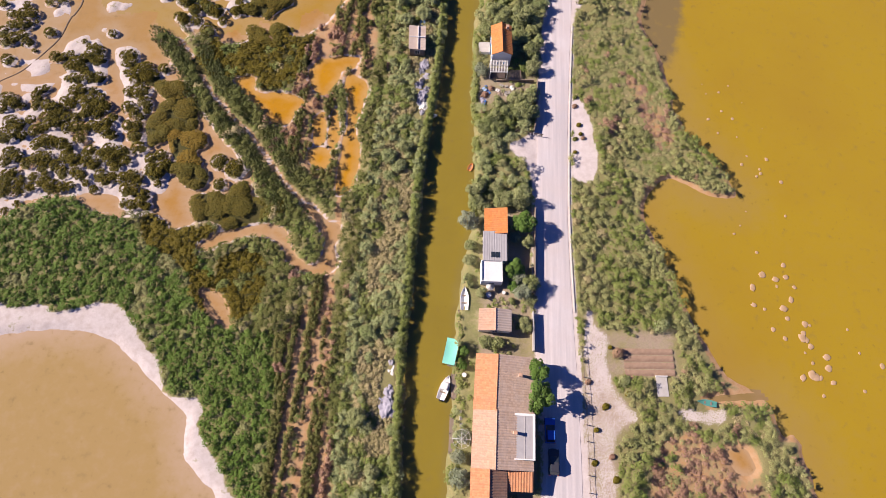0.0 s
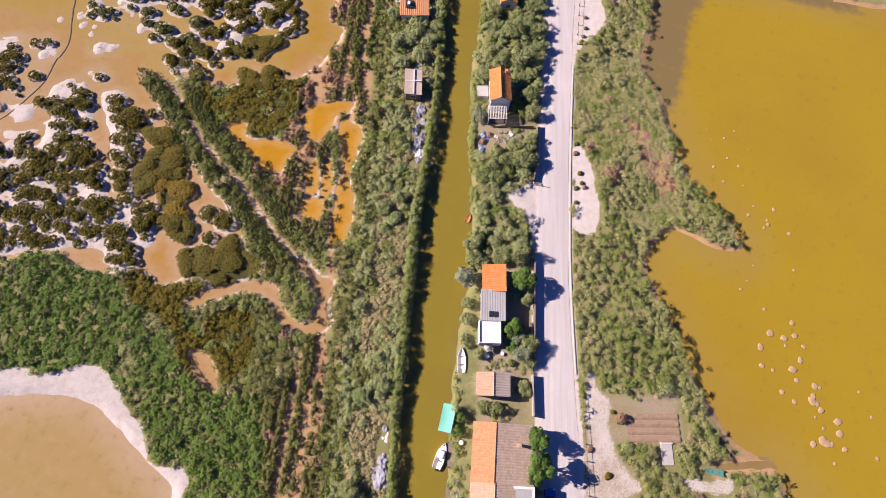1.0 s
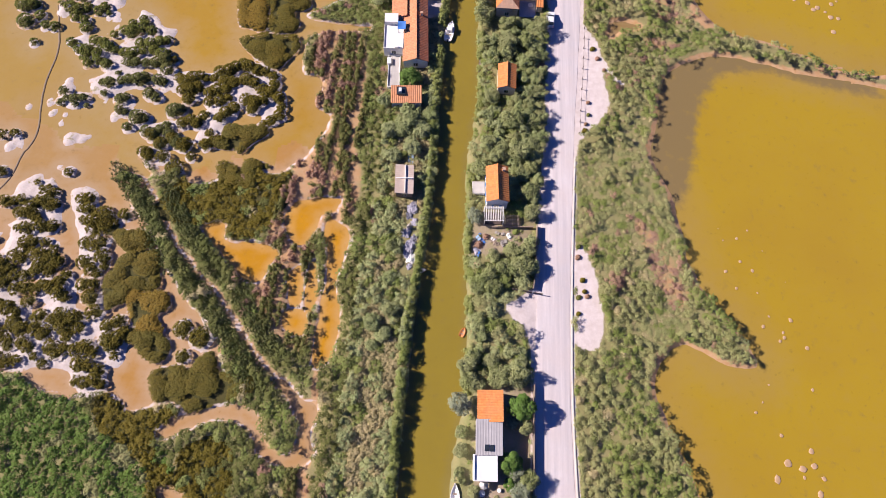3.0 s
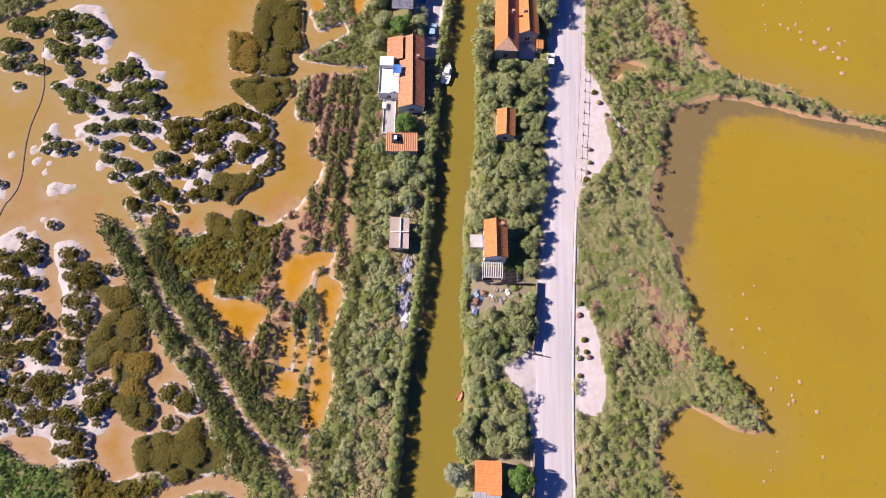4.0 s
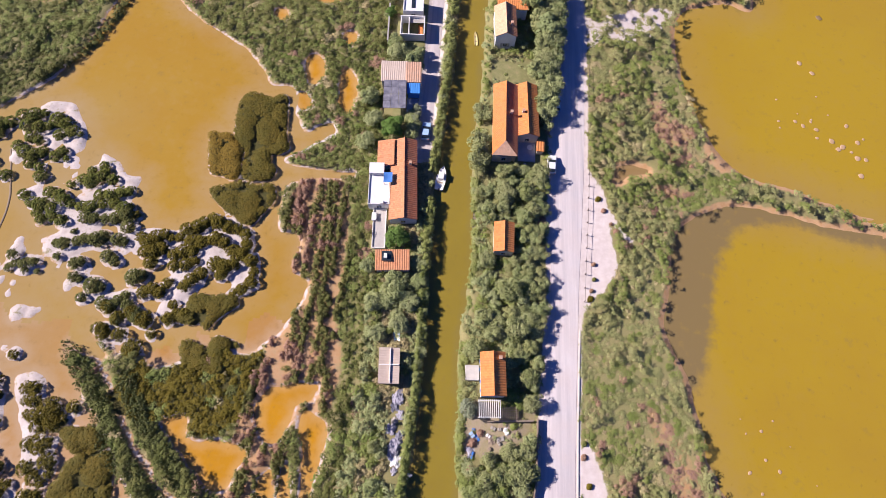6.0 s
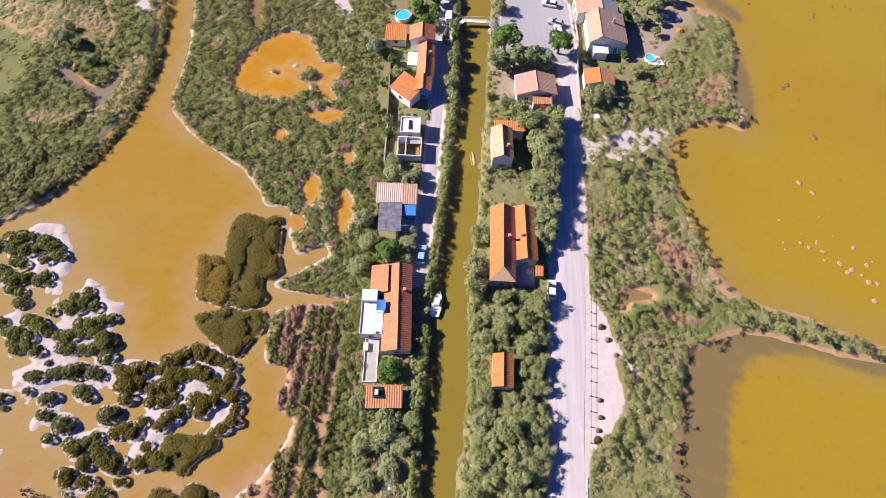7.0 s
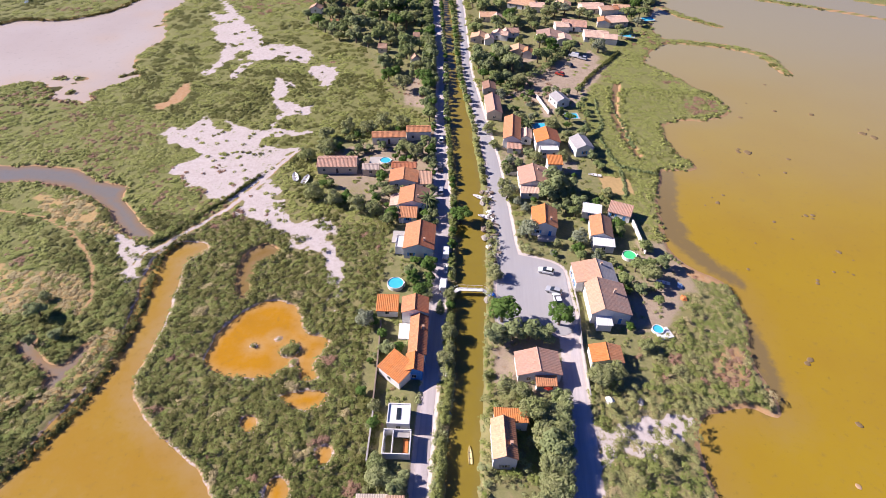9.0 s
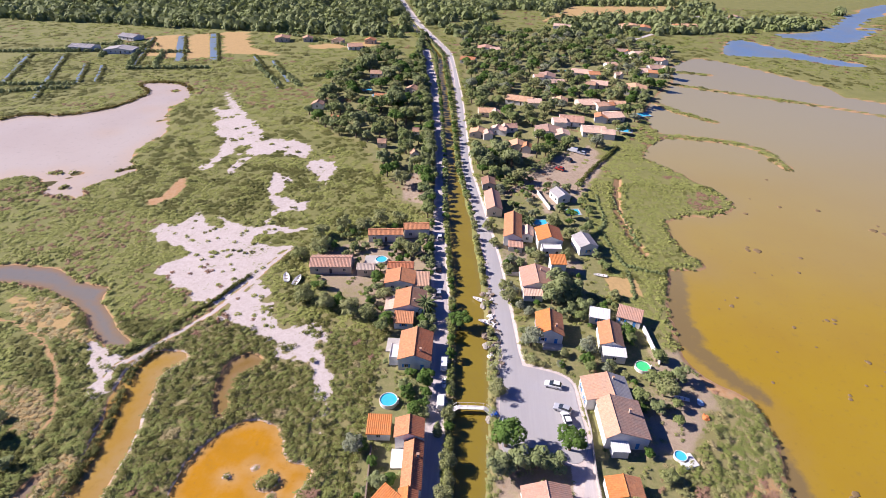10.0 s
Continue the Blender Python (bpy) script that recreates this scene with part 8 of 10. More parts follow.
hedge_path("channel_reeds", [(-88, 113.5), (-80.2, 122.3), (-75.0, 137.3), (-74.3, 153.5), (-75.0, 162.8), (-77.0, 172.9), (-78.6, 181.3), (-77.2, 185.5), (-74.5, 189.4)], 0.8, 1.5, F_OLIVE, "tall dark reeds along the channel", 71)
hedge_path("path_hedge", [(-83.2, 186.6), (-78.8, 192.6), (-74.5, 201.1), (-70.6, 207.1), (-67.8, 213.5), (-64.0, 222)], 0.35, 0.7, F_OLIVE, "dark hedge beside the marsh path", 72)
DIAGONAL = PATH_SW[6:]
hedge_path("path_hedge", [(x - 2.1, y - 1.95) for x, y in DIAGONAL[1:]], 1.75, 1.0, F_DIAG, "dense olive-green hedge along the marsh path", 78, 0.0, 46)
hedge_path("path_hedge", [(x + 2.0, y + 1.85) for x, y in DIAGONAL[2:-3]], 1.5, 1.0, F_DIAG, "dense olive-green hedge along the marsh path", 79, 0.0, 42)
hedge_path("pond_rim", POND_NW[1:12], 1.2, 0.9, F_MAT, "dark brown glasswort rim of the salt pond", 77, 0.0, 3)
hedge_path("village_hedge", [(13.6, 287.3), (23.2, 300.4), (33.7, 314.7), (46.7, 342.3)], 1.8, 3.6, F_TREE, "tall green hedge beside the dirt yard", 74)
hedge_path("ditch_hedge", [(45.4, 296.4), (56.4, 316.8), (69.6, 338.3)], 0.7, 1.1, F_OLIVE, "dark reeds along a ditch", 75)
for k, ((ax, ay), (bx, by), w) in enumerate(DITCHES):
    hedge_path("ditch_hedge", [(ax + w / 2 + 1, ay), (bx + w / 2 + 1, by)], 0.7, 1.0, F_OLIVE, "dark rushes along a field ditch", 90 + k, 0.0, 2)
hedge_path("shore_hedge", [(-92, 118), (-88, 133), (-84, 139)], 0.8, 0.9, F_OLIVE, "dark shrubs beside the marsh path", 76, 0.3)

# flat dark mats on the larger islets
x, y, u, w = spots(-62, -28, 8, 118, 0.36, 9)
for k, (F, material, label) in enumerate(((MAT_DARK, F_MAT, "low dense dark olive mats on the islets"), (MAT_TAN, F_MATTAN, "low dense brown-orange mats on the islets"))):
    d = sample(F, x, y)
    fa, la, lb = bushes(x, y, 3.6, 5)
    sel = (d < -0.05) & (fa < 1.95 + 0.6 * lb)
    lift = np.clip(-d / 0.7, 0, 1) ** 0.5 * 0.45 + 0.1 * fnoise(x, y, 3.0, 29) + 0.35 * np.clip(1 - (fa / 2.3) ** 2, 0, 1)
    grow("islet_mats", x[sel], y[sel], 0.3 + 0.14 * w[sel], 0.08 + 0.05 * u[sel], material, label, "mat", seed=9 + k, lift=lift[sel])


def cushions(rows, material, label, seed, swell=1.05):
    """Rounded shrub cushions: every one a dome of small leafy tufts."""
    r = np.random.default_rng(seed)
    n = np.array([int(20 * math.pi * q * q) + 10 for _, _, q in rows])
    cx, cy, cr = (np.repeat(np.array(rows)[:, i], n) * (swell if i == 2 else 1) for i in range(3))
    tall = np.repeat(r.uniform(0.7, 1.0, len(rows)), n) * np.minimum(cr, 1.4)
    a, q = r.uniform(0, 2 * np.pi, len(cx)), r.uniform(0, 1, len(cx)) ** 0.5
    q *= 0.98 + 0.16 * vnoise(3 * np.cos(a) + cx, 3 * np.sin(a) + cy, 1.3, seed)
    x, y = cx + q * cr * np.cos(a), cy + q * cr * np.sin(a)
    lift = tall * np.sqrt(np.clip(1.25 - q * q, 0.02, 1)) + 0.03
    grow("islet_cushions", x, y, r.uniform(0.19, 0.3, len(x)), r.uniform(0.16, 0.27, len(x)), material, label, "fine", seed=seed, lift=lift)


cushions(CUSHIONS_SOUTH, F_DARK, "dark olive saltbush cushions on white salt", 29, 1.18)
cushions(CUSHIONS_N1 + CUSHIONS_N2, F_CUSHION, "yellow-green saltbush cushions on pale islets", 30)
cushions(CUSHIONS_N3 + CUSHIONS_N4[:9], F_OLIVE, "olive-green saltbush cushions on pale islets", 31)
cushions(CUSHIONS_N4[9:] + CUSHIONS_N5, F_DARK, "dark olive saltbush cushions on pale islets", 32)


def far_meadow(x0, x1, y0, y1, step, seed, size):
    x, y, u, w = spots(x0, x1, y0, y1, step, seed)
    shore, paved, salty, built = sample(SHORE, x, y), sample(PAVED, x, y), sample(SALTY, x, y), sample(BUILT, x, y)
    patch, drift = fnoise(x, y, 9.0, 71), fnoise(x, y, 40.0, 73)
    land = (shore > 0.4) & (paved > 1.2) & (sample(DRY, x, y) > 0) & (sample(SANDY, x, y) > 0.4) & clear_of_houses(x, y, 0.5)
    land &= ((salty > 0.3) & (u < 0.25 + 0.9 * patch)) | ((w < 0.5) & (fnoise(x, y, 2.6, 76) > 0.6))
    land &= (built > 0.5) | (w < 0.16)
    edgey = shore < 3.0
    f1, la, lb = bushes(x, y, 3.1 * step, seed)
    dome = np.clip(1 - (f1 / (step * (1.2 + 0.8 * lb))) ** 2, 0, 1)
    lift = dome * (0.2 + 0.8 * la) * np.minimum(step, 3.0) * 0.2
    lift = np.where(y > 300, 0.4 * lift, lift)
    hgt = np.where(edgey & (y < 300), 0.7, 0.2 + 0.4 * np.clip(patch - 0.35, 0, 1) * 2)
    kind = np.where((drift > 0.5) & (la > 0.45), 1, 0)
    kind = np.where((drift < 0.4) & (w < 0.4), 2, kind)
    east = (x > 40) & (x < 112) & (y < 345)
    kind = np.where(east & (la < 0.93), 0, kind)
    dry = (sample(STRAW, x, y) < 0) & (w < 0.75)
    kind = np.where(dry, 3, kind)
    hgt = np.where(dry, 0.2, hgt)
    kind = np.where((sample(PINKFAR, x, y) < 0) & (la < 0.8), 2, kind)
    lift = np.where(east, 0.35 * lift, lift)
    hgt = np.where(east & ~edgey, 0.6 * hgt, hgt)
    for k, (material, name, label) in enumerate(((F_MEADOW, "meadow_rushes", "low yellow-green rushes of the marsh meadow"), (F_OLIVE, "olive_marsh_shrubs", "scattered olive-green marsh shrubs"), (F_BROWN, "brown_saltwort", "low reddish brown saltwort cushions"), (F_STRAW, "dry_grass", "straw-coloured dry grass of the marsh meadow"))):
        sel = land & (kind == k)
        grow(name, x[sel], y[sel], size * (0.7 + 0.7 * w[sel]), hgt[sel] * (0.6 + 0.7 * u[sel]), material, label, "coarse", seed=seed + k, lift=lift[sel])


far_meadow(-150, 112, 200, 300, 1.35, 11, 1.0)
far_meadow(-240, -150, 170, 300, 2.2, 16, 1.5)
far_meadow(-150, -104, 60, 200, 1.5, 15, 1.1)
far_meadow(-300, 200, 300, 460, 2.9, 12, 1.9)
far_meadow(-460, 420, 460, 760, 6.0, 13, 3.0)

# ---- distant woods ----
x, y, u, w = spots(-760, 620, 505, 1150, 6.8, 31)
dens = fnoise(x, y, 60.0, 81)
limit = np.where(x < -60, 545 - 0.03 * x, 560 + 0.25 * np.abs(x))
wooded = (y > limit) & (dens > np.where(x < -40, 0.27, np.where(x < 250, 0.40, 0.6))) & (sample(PAVED, x, y) > 5) & (sample(DRY, x, y) > 3) & (sample(SHORE, x, y) > 5) & clear_of_houses(x, y, 5)
sel = wooded & (w < 0.75)
grow("far_woods", x[sel], y[sel], 3.2 + 2.6 * u[sel], 5.0 + 4.5 * u[sel], F_WOOD, "distant dark green woods", "wood", 0.0, 31, "woods")
sel = wooded & (w >= 0.75)
grow("far_woods", x[sel], y[sel], 3.0 + 2.2 * u[sel], 4.0 + 3.5 * u[sel], F_TREE, "distant lighter green woods", "wood", 0.0, 32, "woods")
# hedges along field edges
hx, hy = [], []
for a, b, c, d in ((-300, 462, -200, 476), (-262, 500, -250, 455), (-75, 505, -50, 470), (-240, 490, -280, 484), (-230, 490, -258, 476), (-320, 456, -280, 464), (-269, 388, -230, 395), (-259, 375, -229, 388), (-217, 430, -171, 440), (-232, 469, -217, 430), (-216, 472, -203, 435), (-144, 454, -115, 410), (-103, 412, -129, 448), (-285, 475, -278, 464), (-238, 497, -233, 469), (-149, 544, -60, 495), (-97, 431, -57, 469)):
    n = int(math.hypot(c - a, d - b) / 2.4)
    t = np.linspace(0, 1, n)
    hx.append(a + (c - a) * t + np.random.default_rng(n).normal(0, 0.7, n))
    hy.append(b + (d - b) * t)
for line in ([(51.2, 286.8), (50.4, 266.7), (47.8, 260.9)], [(47.8, 260.9), (50.6, 244.2), (53, 238.2), (63.8, 234.8)], [(52.1, 235.1), (51.4, 221.6)], [(57.2, 287.4), (58.7, 262.1), (59.5, 251.7)]):
    p = rounded(line, 14, False)
    hx.append(np.repeat(p[:, 0], 2) + np.random.default_rng(len(p)).normal(0, 0.3, 2 * len(p)))
    hy.append(np.repeat(p[:, 1], 2) + np.random.default_rng(len(p) + 1).normal(0, 0.4, 2 * len(p)))
hx, hy = np.concatenate(hx), np.concatenate(hy)
grow("field_hedges", hx, hy, np.where(hx > 0, 0.6, 1.9), np.where(hx > 0, 0.7, 2.4), F_WOOD, "dark hedges between the far fields", "wood", 0.0, 33, "hedge")

# ---- vehicles ----


def car(x, y, rot, material, label, kind="car", z=0.5):
    """A car or a van, its nose along its own +y."""
    van = kind == "van"
    L, W, H = (4.9, 1.95, 2.0) if van else (4.2, 1.75, 1.48)
    e = thing(kind, x, y, z, rot, label, kind, "parked vehicles")
    side = [(-L / 2, 0.32), (-L / 2 + 0.05, 0.85), (-L / 2 + 0.25, 0.98), (L / 2 - 1.1, 0.95), (L / 2 - 0.1, 0.75), (L / 2, 0.5), (L / 2 - 0.05, 0.3)]
    cabin = [(-L / 2 + 0.15, 0.95), (-L / 2 + (0.2 if van else 0.55), H), (L / 2 - (1.5 if van else 2.1), H), (L / 2 - (0.75 if van else 1.15), 0.95)]
    turn = Matrix.Rotation(radians(90), 4, "Z")
    bm = prism(bmesh.new(), side, -W / 2, W / 2)
    bmesh.ops.bevel(bm, geom=list(bm.edges), offset=0.07, segments=2, affect="EDGES", profile=0.5)
    bm.transform(turn)
    body = part("body", bm, material, e)
    bm = prism(bmesh.new(), cabin, -W / 2 + 0.1, W / 2 - 0.1)
    for v in bm.verts:
        if v.co.z > 1.2:
            v.co.y *= 0.84
    bmesh.ops.bevel(bm, geom=list(bm.edges), offset=0.05, segments=2, affect="EDGES", profile=0.5)
    bm.transform(turn)
    part("cabin", bm, material if van else GLASS, e)
    bm = bmesh.new()
    x0, x1 = cabin[1][0] + 0.06, cabin[2][0] - 0.02
    box(bm, x0, x1, -W * 0.36, W * 0.36, H + 0.003, H + 0.05, 0.015)
    bm.transform(turn)
    part("roof", bm, material, e)
    bm = bmesh.new()
    if van:
        v = [bm.verts.new(c) for c in ((L / 2 - 1.44, -0.7, H - 0.08), (L / 2 - 1.44, 0.7, H - 0.08), (L / 2 - 0.76, 0.78, 1.05), (L / 2 - 0.76, -0.78, 1.05))]
        bm.faces.new(v)
        bmesh.ops.solidify(bm, geom=bm.faces[:], thickness=0.06)
        bmesh.ops.translate(bm, verts=bm.verts, vec=(0.05, 0, 0.03))
    else:
        box(bm, L / 2 - 0.06, L / 2 + 0.02, -0.5, 0.5, 0.4, 0.52, 0.01)
    bm.transform(turn)
    part("windscreen" if van else "grille", bm, GLASS, e)
    for sx in (-1, 1):
        for sy in (-1, 1):
            wheel = part("wheel", tube(bmesh.new(), (sx * (W / 2 - 0.2), sy * L * 0.31, 0.3), (sx * (W / 2 + 0.01), sy * L * 0.31, 0.3), 0.31, 14), RUBBER, e)
            part("rim", tube(bmesh.new(), (sx * (W / 2 - 0.02), sy * L * 0.31, 0.3), (sx * (W / 2 + 0.025), sy * L * 0.31, 0.3), 0.18, 10), STEEL, wheel)
        part("headlight", box(bmesh.new(), sx * 0.62 - 0.16, sx * 0.62 + 0.16, L / 2 - 0.12, L / 2 - 0.01, 0.56, 0.7, 0.02), BOATWHITE, e)
        part("tail_light", box(bmesh.new(), sx * 0.68 - 0.1, sx * 0.68 + 0.1, -L / 2 - 0.015, -L / 2 + 0.06, 0.62, 0.82, 0.01), REDCLOTH, e)
    return e


car(20.7, -21.0, 2, CARBLUE, "dark blue car parked beside the terraced house")
car(21.3, -26.0, 0, CARDARK, "black car parked behind the blue one")
car(22.6, 120.6, -6, CARLIGHT, "pale blue car parked under the trees")
car(22.4, 115.0, -6, CARLIGHT, "pale blue car parked at the roadside")
car(21.2, 100.4, -3, CARWHITE, "white car in the driveway by the road")
car(-4.9, 106.3, -2, CARLIGHT, "pale blue small car on the canal lane")
car(23.2, 184.3, 78, CARWHITE, "white car parked on the gravel square")
car(24.6, 177.1, 68, CARSILVER, "silver car parked on the gravel square")
car(25.2, 174.2, 10, CARWHITE, "white hatchback parked on the gravel square")
car(-3.3, 189.0, 1, CARWHITE, "white van parked on the canal lane", "van")
car(-3.3, 176.6, 1, CARWHITE, "white van parked near the footbridge", "van")
car(-6.6, 217.8, 3, CARSILVER, "silver car on the canal lane")
car(-7.6, 230.6, 6, CARDARK, "dark car on the canal lane")
car(-8.4, 249.0, 6, CARWHITE, "white car on the canal lane")
car(39.2, 309.9, 60, CARRED, "red car on the dusty yard")
car(44.3, 320.3, 35, CARDARK, "dark car parked on the dusty yard")
car(47.6, 331.0, 70, CARWHITE, "white van parked beside the dusty yard", "van")
car(51.4, 328.6, 62, CARSILVER, "silver car parked at the end of the dusty yard")
car(-19.0, 284.0, 20, CARDARK, "dark car parked on the village yard")

# ---- boats ----


def hull_mesh(L, W, H, inset=0.12):
    bm = bmesh.new()
    n = 9
    rings = []
    for k in range(n):
        t = k / (n - 1)
        w = W / 2 * (1 - max(0, (t - 0.45) / 0.55) ** 2.2) * (0.85 + 0.15 * min(1, t * 4))
        y = -L / 2 + L * t
        zt = H * (0.8 + 0.25 * t * t)
        w = max(w, 0.03)
        rings.append([bm.verts.new(c) for c in ((-w, y, zt), (-w * 0.8, y, zt * 0.35), (0, y, 0), (w * 0.8, y, zt * 0.35), (w, y, zt), (max(w - inset, 0.01), y, zt - 0.01), (0, y, zt * 0.45), (-max(w - inset, 0.01), y, zt - 0.01))])
    for a, b in zip(rings[:-1], rings[1:]):
        for k in range(8):
            bm.faces.new((a[k - 1], a[k], b[k], b[k - 1]))
    bm.faces.new(rings[0])
    bm.faces.new(rings[-1][::-1])
    bmesh.ops.recalc_face_normals(bm, faces=bm.faces)
    return bm


def boat(x, y, rot, L, W, H, material, label, cabin=None, z=-0.12, name="boat"):
    e = thing(name, x, y, z, rot, label, name.replace("_", " "), "small boats")
    FOOT.append((x, y, W / 2, L / 2, rot))
    part("hull", hull_mesh(L, W, H), material, e)
    for k, t in enumerate((-0.2, 0.12)):
        part("bench", box(bmesh.new(), -W * 0.38, W * 0.38, L * t - 0.13, L * t + 0.13, H * 0.62, H * 0.7, 0.01), WOODM, e)
    if cabin:
        part("cabin", box(bmesh.new(), -W * 0.3, W * 0.3, -0.1 * L, 0.2 * L, H * 0.72, H * 0.72 + 0.75, 0.12), BOATWHITE, e)
        part("windscreen", box(bmesh.new(), -W * 0.31, W * 0.31, -0.02 * L, 0.1 * L, H * 0.72 + 0.34, H * 0.72 + 0.62, 0.05), GLASS, e)
        part("foredeck", box(bmesh.new(), -W * 0.3, W * 0.3, 0.2 * L + 0.003, 0.38 * L, H * 0.78, H * 0.9, 0.04), BOATWHITE, e)
        part("outboard", box(bmesh.new(), -0.16, 0.16, -L / 2 - 0.32, -L / 2 - 0.01, H * 0.4, H * 1.25, 0.06), CARDARK, e)
    return e


boat(5.0, 1.3, 2, 4.4, 1.6, 0.7, BOATWHITE, "white open boat drawn up on the bank", z=0.42)
boat(2.3, -14.9, -18, 4.4, 1.7, 0.75, BOATWHITE, "small white cabin boat moored at the jetty", True)
boat(-1.1, 96.0, -8, 5.2, 2.0, 0.85, BOATWHITE, "white motorboat with a low cabin", True)
boat(4.5, 131.9, 6, 3.8, 0.85, 0.35, surface("yellow_canoe_paint", (0.62, 0.50, 0.22), (0.55, 0.44, 0.18), 1.0, 0.4), "slim pale yellow canoe at the bank", name="canoe")
boat(5.0, 28.9, -20, 1.8, 1.0, 0.4, ORANGEP, "tiny orange dinghy at the bank", name="dinghy")
boat(-4.2, 39.7, -75, 3.6, 1.3, 0.5, BOATWHITE, "white skiff drawn up on the bank", z=0.25, name="skiff")
boat(-1.6, 149.6, -8, 3.4, 1.3, 0.5, BOATWHITE, "white skiff on the bank beside the hedge", z=0.45, name="skiff")
boat(-0.6, 140.6, 40, 2.4, 1.2, 0.45, BLUETARP, "small blue covered dinghy on the bank", z=0.3, name="dinghy")
boat(5.4, 216.0, 60, 4.6, 1.5, 0.6, BOATWHITE, "white rowing boat drawn up on the bank", z=0.35, name="rowing_boat")
boat(7.4, 206.2, 70, 4.8, 1.6, 0.6, BOATWHITE, "white rowing boat among lumber on the bank", z=0.4, name="rowing_boat")
boat(-4.4, 232.6, -10, 5.2, 1.8, 0.7, BOATWHITE, "white cabin boat moored in the canal", True)
boat(48.4, -14.7, 82, 3.4, 1.1, 0.45, surface("green_boat_paint", (0.10, 0.32, 0.26), (0.08, 0.27, 0.22), 1.0, 0.5), "faded green rowing boat lying on the marsh", z=0.45, name="rowing_boat")
boat(43, 232, 80, 4.2, 1.4, 0.5, BOATWHITE, "white boat lying in the grass", z=0.4)
boat(53.4, 183.0, 75, 3.6, 1.2, 0.45, BOATWHITE, "pale rowing boat lying in the garden", z=0.4, name="rowing_boat")
boat(-3.0, 183.2, 4, 3.2, 1.2, 0.5, BOATWHITE, "white dinghy beside the lane", z=0.5, name="dinghy")
boat(-53.0, 221.4, 20, 4.6, 1.9, 0.7, BOATWHITE, "white boat hull stored beside the long house", z=0.5)
boat(-49.3, 220.3, -8, 5.0, 1.9, 0.7, BOATWHITE, "white boat hull stored on the yard", z=0.5)
boat(-7.3, 64.0, 10, 3.6, 1.2, 0.5, CARLIGHT, "pale blue boat among the bank shrubs", z=0.5)

# ---- canal bank things ----


def awning(x, y, w, l, rot, h, material, label, z=0.0):
    e = thing("awning", x, y, z, rot, label, "awning")
    for sx in (-1, 1):
        for sy in (-1, 1):
            part("post", tube(bmesh.new(), (sx * (w / 2 - 0.1), sy * (l / 2 - 0.1), -0.7), (sx * (w / 2 - 0.1), sy * (l / 2 - 0.1), h), 0.05), WOODM, e)
    bm = bmesh.new()
    bmesh.ops.create_grid(bm, x_segments=6, y_segments=10, size=0.5)
    for v in bm.verts:
        sag = 0.12 * (1 - (2 * v.co.x) ** 2) * (1 - (2 * v.co.y) ** 2)
        v.co = Vector((v.co.x * w, v.co.y * l, h + 0.06 - sag + 0.04 * math.sin(9 * v.co.y)))
    bmesh.ops.solidify(bm, geom=bm.faces[:], thickness=0.03)
    part("cloth", bm, material, e)
    return e


awning(3.0, -8.8, 2.2, 4.6, -9, 2.1, TEALCLOTH, "turquoise cloth awning over a jetty")
awning(-11.4, 93.5, 1.7, 2.2, 3, 1.0, BLUETARP, "small blue awning on the white terrace", 3.1)


def jetty(x, y, w, l, rot, label):
    e = thing("jetty", x, y, 0.0, rot, label, "jetty", "canal jetties")
    me = bpy.data.meshes.new("plank")
    bm = box(bmesh.new(), -w / 2, w / 2, -0.07, 0.07, 0.36, 0.41)
    bm.to_mesh(me)
    bm.free()
    me.materials.append(WOODM)
    n = int(l / 0.16)
    for k in range(n):
        o = part("plank", me, WOODM, e)
        o.location.y = -l / 2 + 0.16 * (k + 0.5)
        o.rotation_euler.z = 0.02 * math.sin(k * 2.3)
    for sx in (-1, 1):
        part("stringer", box(bmesh.new(), sx * w * 0.38 - 0.05, sx * w * 0.38 + 0.05, -l / 2, l / 2, 0.22, 0.357), WOODM, e)
        for sy in (-1, 0, 1):
            part("pile", tube(bmesh.new(), (sx * w * 0.48, sy * l * 0.45, -0.8), (sx * w * 0.48, sy * l * 0.45, 0.62), 0.07), DARKWOOD, e)


jetty(4.6, -3.0, 0.9, 4.6, 4, "weathered plank jetty beside the white boat")
jetty(3.6, -9.2, 1.6, 4.2, -9, "plank jetty under the turquoise awning")
jetty(3.9, -14.6, 1.0, 4.4, 4, "plank jetty with the cabin boat")
jetty(3.9, -22.5, 0.8, 6.6, 1, "long weathered plank jetty along the garden")
jetty(5.6, 55.0, 0.8, 4.0, 4, "short plank jetty below the white house")
jetty(6.0, 88.0, 0.6, 5.0, 0, "narrow plank walk at the water's edge")


def heap(name, x, y, r, h, material, label, seed=1, z=0.4, category="heap"):
    bm = bmesh.new()
    bmesh.ops.create_icosphere(bm, subdivisions=4, radius=1.0)
    for v in bm.verts:
        n = noise.fractal(v.co * 1.6 + Vector((seed * 3.1, 0, 0)), 0.7, 2.1, 4) * 0.35
        v.co = v.co * (1 + n)
        v.co = Vector((v.co.x * r, v.co.y * r * 1.25, max(v.co.z, -0.15) * h))
    me = bpy.data.meshes.new(name)
    bm.to_mesh(me)
    bm.free()
    me.materials.append(material)
    ob = new(name, me)
    ob.location = (x, y, z)
    FOOT.append((x, y, r, r, 0))
    return tagged(ob, label, category)


